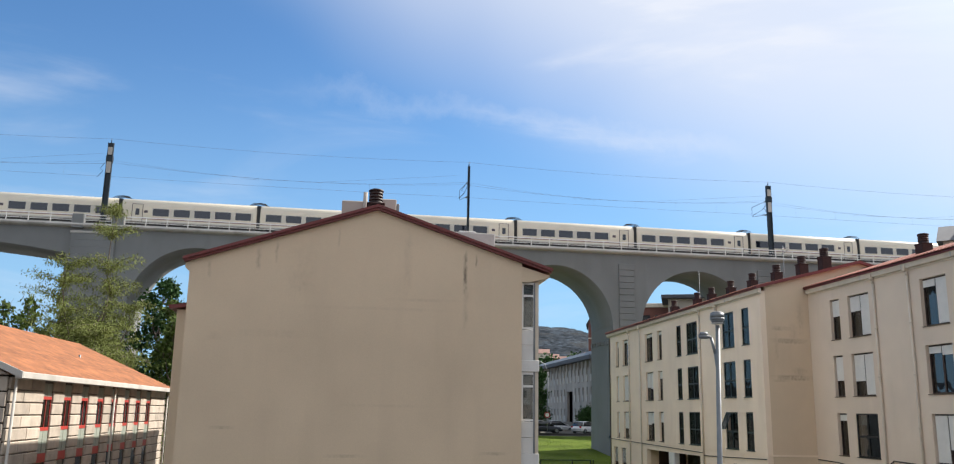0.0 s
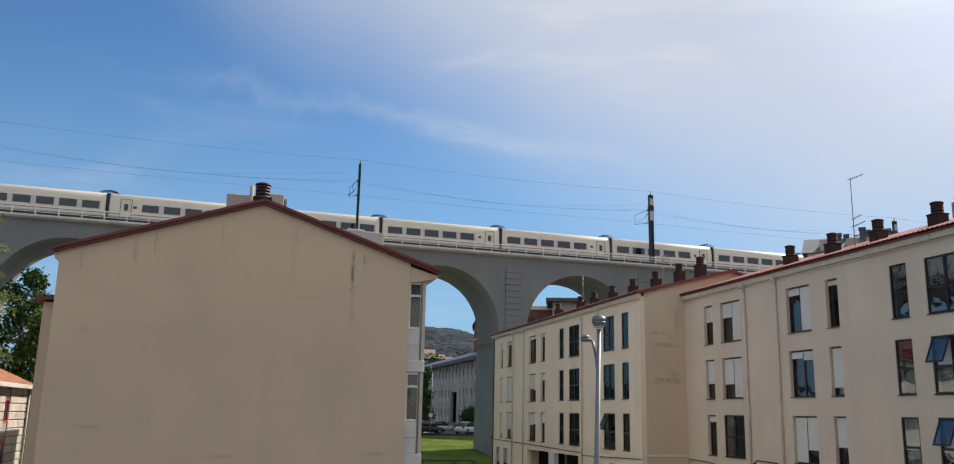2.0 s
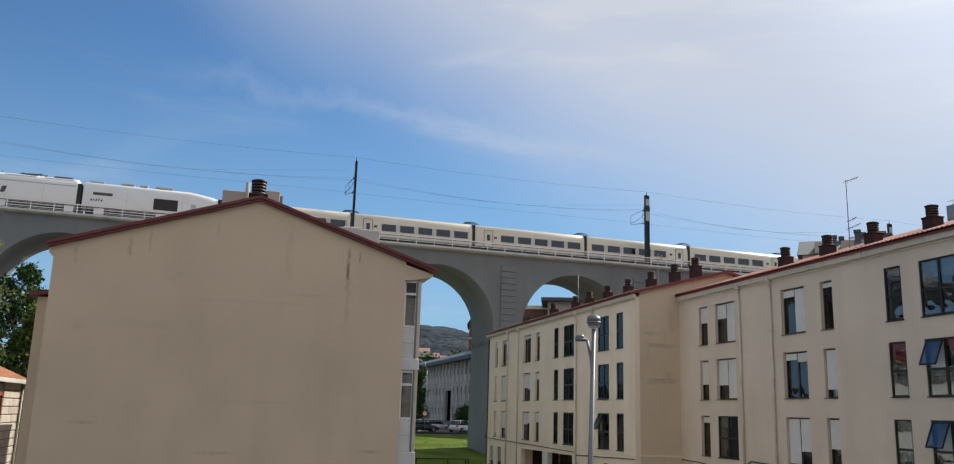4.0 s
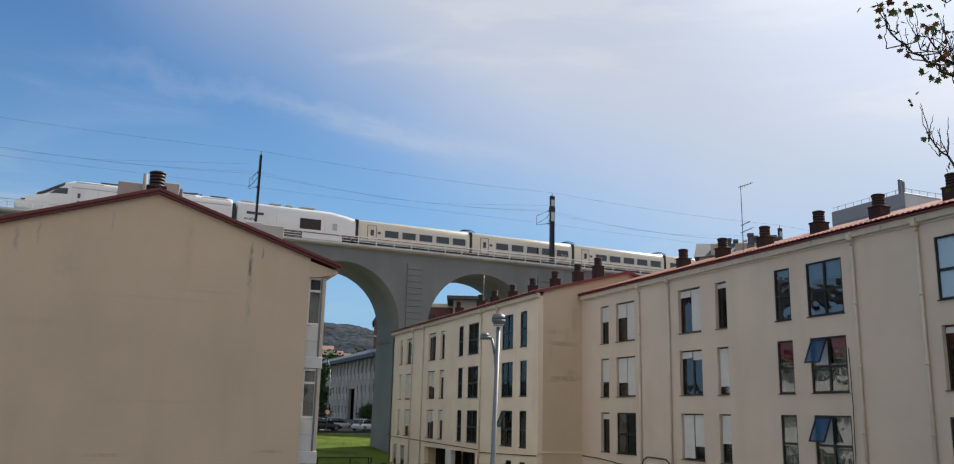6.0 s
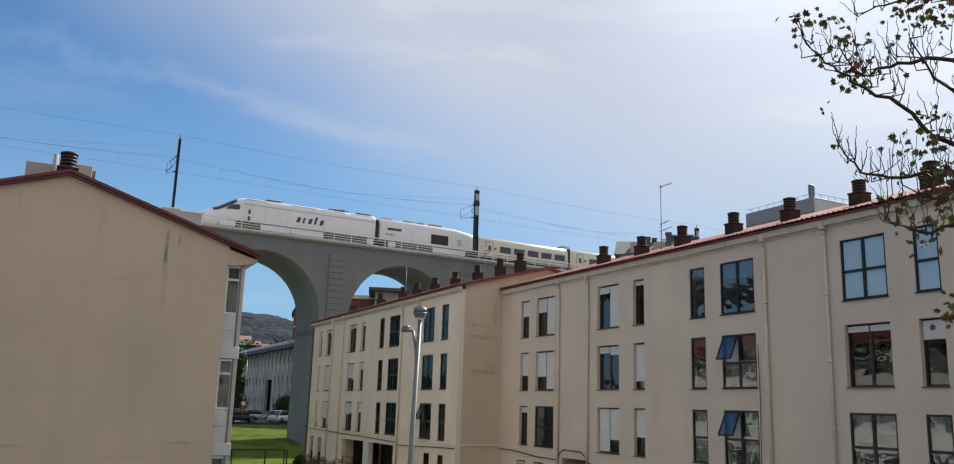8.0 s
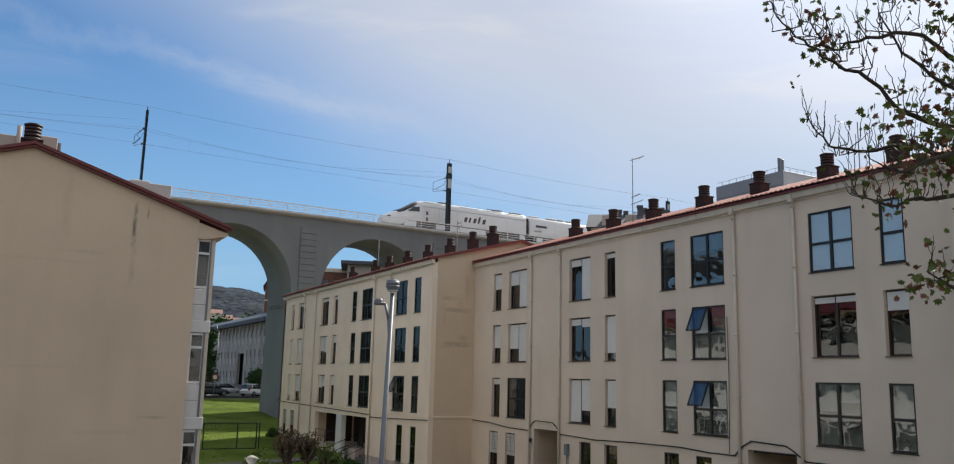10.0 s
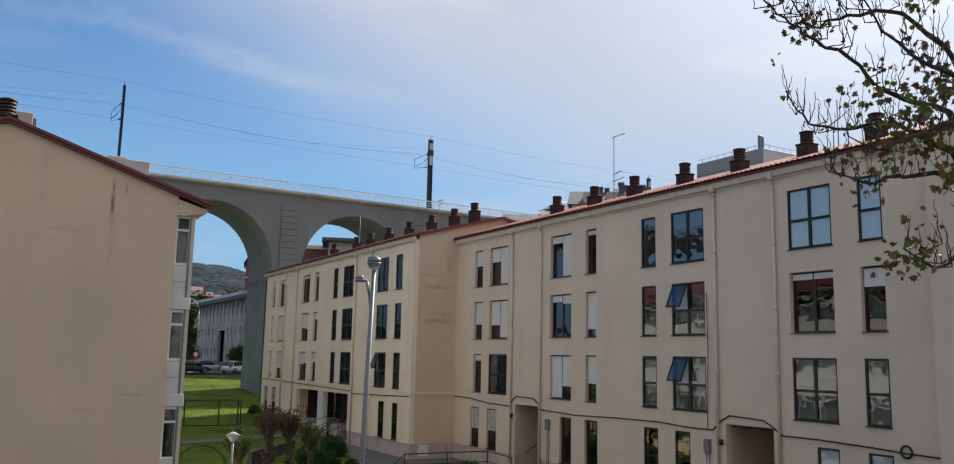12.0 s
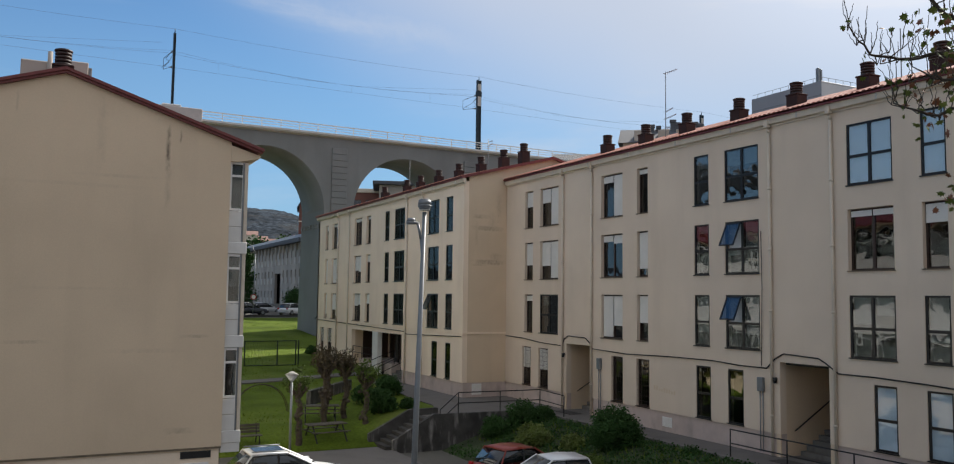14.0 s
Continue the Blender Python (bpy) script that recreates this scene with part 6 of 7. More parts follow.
def willow(label, at, h, spread, seed, count):
    """Upright willow: many long arching shoots set with narrow drooping leaves, thinning to wisps at the top."""
    rng = random.Random(seed)
    t = thing("willow", label, "tree", "trees", at=at)
    bm, lf = B(), B()
    stems = []
    for k in range(5):
        an = k * 1.3 + rng.random()
        top = Vector((math.cos(an) * spread * 0.4, math.sin(an) * spread * 0.4, h * (0.95 if k == 0 else rng.uniform(0.6, 0.8))))
        stems.append(branch_into(bm, rng, (rng.uniform(-0.3, 0.3), rng.uniform(-0.3, 0.3), -0.3), top, 0.15, 0.02, 0.03, 9))
    for i in range(count):
        st = rng.choice(stems)
        j = rng.choice((1, 1, 2, 2, 3, 3, 4, 4, 5, 5, 6, 7, 8, 9))
        p = st[j]
        an = rng.random() * math.tau
        ln = spread * rng.uniform(0.45, 1.0) * (1.15 - p.z / h * 0.75)
        pts = [p]
        for k in range(1, 6):
            s = k / 5
            pts.append(p + Vector((math.cos(an) * ln * s, math.sin(an) * ln * s, ln * (1.0 * s - 0.75 * s * s))) + Vector((rng.gauss(0, 0.06), rng.gauss(0, 0.06), 0)))
        for q0, q1 in zip(pts, pts[1:]):
            rod(bm, q0, q1, 0.012, 0.009, 3, cap=False)
        for k in range(1, 6):
            dens = 34 if p.z < h * 0.55 else 14
            for _ in range(dens):
                c = pts[k - 1].lerp(pts[k], rng.random()) + Vector((rng.gauss(0, 0.16), rng.gauss(0, 0.16), rng.gauss(0, 0.16)))
                d = Vector((rng.gauss(0, 0.6), rng.gauss(0, 0.6), rng.gauss(-0.5, 0.5))).normalized() * rng.uniform(0.12, 0.26)
                w = d.orthogonal().normalized() * 0.032
                v = [lf.verts.new(q) for q in (c, c + d * 0.5 + w, c + d, c + d * 0.5 - w)]
                lf.faces.new(v)
    part("trunk", bm, bark, t)
    part("crown", lf, leaf_willow, t)


willow("slender pale yellow-green willow beside the viaduct pier", (-18.9, 60.0, -5.1), 19.0, 4.0, 21, 720)
willow("slender pale yellow-green willow beside the viaduct pier", (-16.9, 58.5, -5.1), 12.0, 4.4, 22, 640)
tree("weeping pale green tree behind the school", (-27.5, 72.0, -4.6), 9.0, 0.2, spread_blobs(rng, 14, 3.4, 6.0, 12.8, 1.6, 0.9, 330), leaf_mid, 0.36, 23, 1.2)
tree("dense dark green tree under the viaduct", (-16.0, 70.0, -4.7), 9.0, 0.25, spread_blobs(rng, 20, 2.8, 1.5, 14.6, 2.0, 1.0, 700), leaf_dark, 0.34, 24)
tree("dense dark green tree under the viaduct", (-13.6, 66.0, -4.8), 8.0, 0.25, spread_blobs(rng, 18, 2.6, 1.0, 12.2, 2.0, 1.0, 700), leaf_mid, 0.34, 25)
tree("dense mid-green tree behind the gabled building", (-17.0, 63.0, -5.0), 5.0, 0.2, spread_blobs(rng, 14, 2.8, 0.5, 7.0, 2.0, 1.2, 650), leaf_mid, 0.34, 27)
tree("dark dense conical cypress by the far street", (24.6, 117.6, -2.0), 5.5, 0.18, [((0.4 * math.sin(2.1 * k), 0.3 * math.cos(1.7 * k), 1.2 + k * 0.85), 1.75 - 0.13 * k, 420) for k in range(9)], leaf_dark, 0.3, 26, name="cypress")


def bush(label, at, rad, mat, seed, squash=0.85, leaf=0.10, cnt=2600, name="bush"):
    rng = random.Random(seed)
    b = thing(name, label, "bush", "bushes", at=at)
    bm = B()
    for _ in range(9):
        an = rng.random() * math.tau
        branch_into(bm, rng, (0, 0, -0.1), (math.cos(an) * rad * 0.6, math.sin(an) * rad * 0.6, rad * squash * rng.uniform(0.7, 1.3)), 0.03, 0.01, 0.1, 3)
    part("stems", bm, twig, b)
    bm = B()
    leaves_into(bm, rng, (0, 0, rad * squash * 0.85), rad, cnt, leaf, 0.55, 0.0, squash)
    for k in range(7):
        an = k * 0.9
        leaves_into(bm, rng, (rad * 0.55 * math.cos(an), rad * 0.55 * math.sin(an), rad * squash * (0.6 + 0.5 * (k % 3) / 2)), rad * 0.52, cnt // 7, leaf, 0.5, 0.0, squash)
    part("foliage", bm, mat, b)


bush("large rounded clipped dark green bush on the bank", (20.0, 27.2, -5.95), 1.15, leaf_dark, 31, 0.95, cnt=7000)
bush("small round yellow-green bush on the bank", (19.15, 28.9, -6.2), 0.6, leaf_yellow, 32, cnt=2600)
bush("yellow-green clipped bush on the bank", (18.5, 30.9, -6.2), 0.86, leaf_yellow, 33, 0.7, cnt=4200)
bush("loose dark green bush at the retaining wall", (19.7, 33.8, -6.0), 1.0, leaf_dark, 34, cnt=2600)
bush("loose dark green bush at the retaining wall", (18.2, 33.7, -6.25), 0.75, leaf_dark, 35, cnt=2000)
bush("small dark green bush behind the railing", (21.0, 34.2, -5.7), 0.55, leaf_dark, 36, cnt=1600)
bush("low dark green shrub on the bank", (18.0, 26.0, -6.3), 0.6, leaf_mid, 37, 0.7, cnt=1400)
bush("leafy green bush on the lawn bank", (14.9, 39.4, -5.7), 0.88, leaf_dark, 38, cnt=3600)
bush("leafy green bush on the lawn bank", (17.5, 45.2, -5.55), 0.85, leaf_dark, 39, cnt=3200)
bush("leafy green bush on the lawn bank", (15.2, 42.6, -5.6), 0.75, leaf_dark, 40, cnt=2200)
bush("small dark green bush on the lawn bank", (16.3, 39.5, -5.55), 0.42, leaf_dark, 41, cnt=1200)
bush("dark bush at the foot of the viaduct pier", (20.0, 69.4, -4.9), 0.6, leaf_dark, 42, cnt=1500)
bush("dark green bush beside the far building", (30.2, 112.0, -2.0), 2.2, leaf_dark, 43, leaf=0.25, cnt=2200)
bush("low dark plants in the walkway's kerb bed", (21.1, 24.2, -5.9), 0.5, leaf_dark, 44, cnt=700)


def pollard(at, h, seed, mat):
    """A pollarded plane: knobbly trunk, swollen fists and short leafy shoots."""
    rng = random.Random(seed)
    t = thing("pollarded_tree", "small pollarded plane tree with a knobbly trunk on the lawn", "tree", "pollarded trees", at=at)
    bm = B()
    pts = branch_into(bm, rng, (0, 0, -0.1), (rng.uniform(-0.15, 0.15), 0, h * 0.72), 0.15, 0.11, 0.05, 7)
    for p in pts[2:]:
        for _ in range(2):
            o = Vector((rng.uniform(-0.1, 0.1), rng.uniform(-0.1, 0.1), rng.uniform(-0.1, 0.1)))
            rod(bm, p + o, p + o * 2.4, 0.10, 0.05, 7)
    tips = []
    for k in range(6):
        an = k * 1.05 + rng.random()
        q = pts[-1] + Vector((math.cos(an) * 0.36, math.sin(an) * 0.36, rng.uniform(0.0, 0.5)))
        branch_into(bm, rng, pts[-1] - Vector((0, 0, 0.3)), q, 0.08, 0.06, 0.06, 3)
        rod(bm, q - Vector((0, 0, 0.06)), q + Vector((0, 0, 0.08)), 0.09, 0.07, 7)
        tips.append(q)
    part("trunk", bm, bark_dark, t)
    bm = B()
    sh = B()
    for q in tips + [pts[-1]]:
        for _ in range(6):
            e = q + Vector((rng.uniform(-0.28, 0.28), rng.uniform(-0.28, 0.28), rng.uniform(0.15, 0.55)))
            branch_into(sh, rng, q, e, 0.012, 0.005, 0.05, 2)
            leaves_into(bm, rng, e, 0.22, 20, 0.11, 0.2)
        leaves_into(bm, rng, q, 0.28, 24, 0.10, 0.2)
    for p in pts[2:]:
        leaves_into(bm, rng, p, 0.3, 40, 0.10, 0.5)
    part("shoot_cluster", sh, twig, t)
    part("leaves", bm, mat, t)


for i, (x, y, h, mat) in enumerate(((10.15, 36.9, 3.3, leaf_mid), (11.9, 38.9, 3.5, leaf_brown), (12.45, 40.6, 3.5, leaf_brown), (13.4, 40.4, 3.3, leaf_brown), (13.75, 38.5, 2.9, leaf_mid))):
    pollard((x, y, lawn_z(x, y) - 0.05), h, 60 + i, mat)


def grass_tufts():
    """Blades over the lawn and the bank, as one mass."""
    rng = random.Random(3)
    vs, fs = [], []
    for _ in range(26000):
        y = 36.4 + 65 * rng.random() ** 1.3
        x = rng.uniform(4, 22) if y < 70 else rng.uniform(8, 32)
        if x > 12.5 and y < 46 or (x > 18.5 and y < 71):
            continue
        z = lawn_z(x, y) - 0.02
        h, w, a = rng.uniform(0.05, 0.16), rng.uniform(0.015, 0.05), rng.random() * math.tau
        k = len(vs)
        vs += [(x - w * math.cos(a), y - w * math.sin(a), z), (x + w * math.cos(a), y + w * math.sin(a), z), (x + rng.uniform(-0.05, 0.05), y + rng.uniform(-0.05, 0.05), z + h)]
        fs.append((k, k + 1, k + 2))
    for _ in range(2500):
        y = rng.uniform(12, 34.8)
        x = rng.uniform(17.6, 21.3)
        z = -6.3 + (x - 17.6) / 2.6 * 0.8 if x < 20.2 else -5.5
        h, w, a = rng.uniform(0.06, 0.2), rng.uniform(0.015, 0.04), rng.random() * math.tau
        k = len(vs)
        vs += [(x - w * math.cos(a), y - w * math.sin(a), z - 0.03), (x + w * math.cos(a), y + w * math.sin(a), z - 0.03), (x + rng.uniform(-0.06, 0.06), y + rng.uniform(-0.06, 0.06), z + h)]
        fs.append((k, k + 1, k + 2))
    me = bpy.data.meshes.new("grass")
    me.from_pydata(vs, [], fs)
    me.materials.append(blade_m)
    tagged(new("grass", me), "short uneven lawn grass", "grass", kind="stuff")


grass_tufts()


def ivy():
    """Dark ground cover on the planted bank."""
    rng = random.Random(17)
    bm = B()
    for _ in range(2600):
        x, y = rng.uniform(16.2, 21.3), rng.uniform(14, 34.7)
        z = STREET - 0.1 + (x - 15.6) / 2.0 * 0.35 if x < 17.6 else (-6.3 + (x - 17.6) / 2.6 * 0.8 if x < 20.2 else -5.5)
        leaves_into(bm, rng, (x, y, z + 0.05), 0.22, 9, 0.11, 0.1)
    tagged(part("ivy", bm, leaf_dark), "dark trailing ground cover on the bank", "plants", kind="stuff")


ivy()


def near_tree():
    """Tree close to the camera whose bare limbs and few bronze leaves reach into view."""
    rng = random.Random(5)
    bx_, by_ = 8.9, 4.55

    def at(az, tan, rho):
        a = radians(az)
        return Vector((math.sin(a) * rho, math.cos(a) * rho, tan * rho)) - Vector((bx_, by_, STREET))

    t = thing("tree", "sweetgum tree with thin bare limbs and few bronze-green leaves", "tree", "trees", at=(bx_, by_, STREET))
    bm = B()
    branch_into(bm, rng, (0, 0, -0.2), (0, 0, 7.4), 0.19, 0.13, 0.012, 7)
    branch_into(bm, rng, (0, 0, 7.4), (0.3, -0.2, 12.5), 0.13, 0.04, 0.02, 5)
    leafy, tips = [], []
    # start height on the trunk, then way points (azimuth, slope, distance)
    limbs = [
        (8.3, [(60.0, 0.27, 9.2), (57.0, 0.295, 8.8), (54.5, 0.345, 8.5), (52.0, 0.375, 8.3), (50.3, 0.405, 8.2), (49.0, 0.448, 8.1)]),
        (8.0, [(60.0, 0.225, 9.2), (57.0, 0.262, 8.9), (54.2, 0.262, 8.7), (52.0, 0.272, 8.5), (50.9, 0.305, 8.4)]),
        (9.0, [(60.5, 0.33, 9.3), (57.8, 0.388, 9.0), (54.6, 0.392, 8.8), (52.4, 0.382, 8.6), (51.3, 0.42, 8.5)]),
        (9.4, [(61.0, 0.40, 9.3), (58.5, 0.45, 9.0), (55.5, 0.47, 8.8), (53.0, 0.46, 8.6)]),
        (7.6, [(60.2, 0.20, 9.0), (57.5, 0.205, 8.6), (55.2, 0.198, 8.3), (53.3, 0.215, 8.2)]),
        (7.1, [(60.5, 0.12, 8.8), (58.8, 0.105, 8.4), (57.2, 0.125, 8.2)]),
        (8.6, [(61.0, 0.30, 9.0), (58.6, 0.33, 8.6), (56.6, 0.37, 8.3), (55.4, 0.42, 8.2)]),
        (8.1, [(61.0, 0.26, 8.8), (58.6, 0.25, 8.3), (56.4, 0.235, 8.0), (55.0, 0.245, 7.9)]),
    ]
    for z0, way in limbs:
        pts = [Vector((0, 0, z0 - 0.3))] + [at(*w) for w in way]
        n = len(pts)
        fine = []
        for k in range(n - 1):
            fine += [pts[k].lerp(pts[k + 1], s / 4) + Vector((rng.uniform(-1, 1), rng.uniform(-1, 1), rng.uniform(-1, 1))) * 0.025 for s in range(4)]
        fine.append(pts[-1])
        m = len(fine)
        for k in range(m - 1):
            rod(bm, fine[k], fine[k + 1], 0.030 * (1 - k / m) ** 1.3 + 0.006, 0.030 * (1 - (k + 1) / m) ** 1.3 + 0.006, 6, cap=False)
        for k in range(5, m):
            for _ in range(rng.choice((1, 2, 2))):
                side = Vector((rng.uniform(-1, 1), rng.uniform(-1, 1), rng.uniform(-0.5, 0.6)))
                L = rng.uniform(0.18, 0.5)
                q = fine[k] + side * L * 0.36
                q2 = q + Vector((rng.uniform(-0.3, 0.3), rng.uniform(-0.3, 0.3), 1)) * L * 0.8
                branch_into(bm, rng, fine[k], q, 0.0065, 0.005, 0.035, 4)
                branch_into(bm, rng, q, q2, 0.005, 0.0025, 0.045, 6)
                if rng.random() < 0.75:
                    q3 = q + Vector((rng.uniform(-0.7, 0.7), rng.uniform(-0.7, 0.7), 0.8)) * L * 0.5
                    branch_into(bm, rng, q, q3, 0.0045, 0.002, 0.045, 5)
                    tips.append(q3)
                tips.append(q2)
    part("trunk", bm, twig, t)
    clumps = [(49.3, 0.455, 8.1, 9), (51.0, 0.43, 8.3, 14), (51.6, 0.39, 8.4, 12), (53.0, 0.38, 8.6, 10), (55.8, 0.46, 8.8, 22), (57.3, 0.44, 8.9, 18), (57.4, 0.255, 8.6, 34), (58.6, 0.28, 8.7, 34), (59.4, 0.24, 8.8, 30),
              (56.0, 0.30, 8.6, 12), (56.6, 0.235, 8.4, 16), (57.1, 0.118, 8.2, 26), (55.2, 0.195, 8.3, 7), (58.8, 0.34, 8.8, 18), (59.6, 0.20, 8.7, 20), (54.2, 0.225, 8.2, 6), (59.0, 0.40, 8.9, 14), (60.2, 0.30, 9.0, 40)]
    bms = {"g": B(), "r": B(), "y": B()}
    lobes = [(math.radians(a), r) for a, r in ((-90, 0.15), (-60, 0.5), (-35, 0.3), (0, 0.85), (25, 0.58), (55, 0.92), (75, 0.64), (90, 1.1), (105, 0.64), (125, 0.92), (155, 0.58), (180, 0.85), (215, 0.3), (240, 0.5))]

    def star(b, p, s):
        d = Vector((rng.gauss(0, 1), rng.gauss(0, 1), rng.gauss(0, 0.6) - 1.1)).normalized()
        u = d.orthogonal().normalized()
        u = Matrix.Rotation(rng.random() * math.tau, 3, d) @ u
        n = d.cross(u)
        c = b.verts.new(p)
        ring = [b.verts.new(p + (d * math.sin(a) + u * math.cos(a)) * s * r + n * s * 0.15 * abs(math.cos(a))) for a, r in lobes]
        for k in range(len(ring)):
            b.faces.new((c, ring[k], ring[(k + 1) % len(ring)]))

    for az, tan, rho, cnt in clumps:
        c = at(az, tan, rho)
        for _ in range(int(cnt * 2.6)):
            p = c + Vector((rng.gauss(0, 0.12), rng.gauss(0, 0.12), rng.gauss(0, 0.10)))
            star(bms[rng.choice("ggyyyrrr")], p, rng.uniform(0.030, 0.062))
    for q in tips:
        if rng.random() < 0.16:
            for _ in range(3):
                star(bms[rng.choice("ggry")], q + Vector((rng.gauss(0, 0.05), rng.gauss(0, 0.05), rng.gauss(0, 0.05))), rng.uniform(0.025, 0.045))
    part("green_leaves", bms["g"], leaf_mid, t)
    part("bronze_leaves", bms["r"], leaf_red, t)
    part("yellow_leaves", bms["y"], leaf_yellow, t)


near_tree()

# ---------------------------------------------------------------- park things


def picnic_table(at, rz):
    p = thing("picnic_table", "weathered dark wooden picnic table with fixed benches", "table", "picnic tables", at=at, rz=rz)
    for k in range(4):
        part("top_plank", bx(B(), -0.9, 0.9, -0.36 + 0.18 * k, -0.20 + 0.18 * k, 0.70, 0.74, 0.006), wood_m, p)
    for s in (-0.72, 0.58):
        part("seat_plank", bx(B(), -0.9, 0.9, s, s + 0.14, 0.42, 0.46, 0.006), wood_m, p)
    for x in (-0.7, 0.7):
        bm = B()
        pipe(bm, [(x, -0.75, 0.0), (x, -0.2, 0.70)], 0.035, 4)
        pipe(bm, [(x, 0.75, 0.0), (x, 0.2, 0.70)], 0.035, 4)
        pipe(bm, [(x, -0.75, 0.40), (x, 0.75, 0.40)], 0.03, 4)
        part("leg_frame", bm, rail_black, p)


def park_bench(at, rz):
    p = thing("park_bench", "dark slatted park bench with black iron legs", "bench", "park benches", at=at, rz=rz)
    for k in range(3):
        part("seat_slat", bx(B(), -0.85, 0.85, -0.2 + 0.14 * k, -0.08 + 0.14 * k, 0.42, 0.455, 0.006), wood_m, p)
    for k in range(3):
        part("back_slat", bx(B(), -0.85, 0.85, 0.25 + 0.02 * k, 0.28 + 0.02 * k, 0.52 + 0.13 * k, 0.63 + 0.13 * k, 0.006), wood_m, p)
    for x in (-0.7, 0.7):
        bm = B()
        pipe(bm, [(x, -0.22, 0), (x, -0.2, 0.42), (x, 0.22, 0.42), (x, 0.33, 0.92)], 0.025, 5)
        pipe(bm, [(x, 0.22, 0.42), (x, 0.3, 0.0)], 0.025, 5)
        part("leg_frame", bm, rail_black, p)


picnic_table((11.45, 37.2, lawn_z(11, 37.2) + 0.02), 6)
picnic_table((12.1, 40.3, lawn_z(11, 40.3) + 0.02), -15)
park_bench((7.75, 37.1, lawn_z(11, 37.1) + 0.02), 5)


def fence():
    f = thing("lawn_fence", "dark green welded mesh fence panels on the lawn", "fence", at=(12.2, 62.0, lawn_z(12, 62)))
    H = 1.85
    for x in (-1.2, -0.6, 0.4, 0.75, 3.1, 4.45, 4.65):
        part("post", bx(B(), x - 0.04, x + 0.04, -0.04, 0.04, -0.1, H, 0.008), green_frame, f)
    for a, b in ((-1.2, 0.4), (0.75, 3.1), (3.1, 4.45)):
        for z in (0.06, H - 0.04):
            part("rail", bx(B(), a, b, -0.025, 0.025, z - 0.03, z + 0.03), green_frame, f)
    bm = B()
    for a, b in ((-1.2, 0.4), (0.75, 3.1)):
        k = a
        while k < b:
            rod(bm, (k, 0, 0.06), (k, 0, H - 0.04), 0.004, 0.004, 3, cap=False)
            k += 0.1
    tagged(part("mesh_wire", bm, green_frame, f), kind="stuff")
    h = thing("climbing_hoop", "thin rusty metal play hoop on the lawn", "play equipment", at=(9.9, 43.0, -5.85))
    part("hoop", pipe(B(), [(1.35 * math.cos(math.pi * k / 16), 0, 1.45 * math.sin(math.pi * k / 16)) for k in range(17)], 0.02, 5), brown_frame, h)
    part("hoop", pipe(B(), [(1.35 * math.cos(math.pi * k / 16), 0.35, 1.4 * math.sin(math.pi * k / 16)) for k in range(17)], 0.02, 5), brown_frame, h)


fence()

# ---------------------------------------------------------------- cars


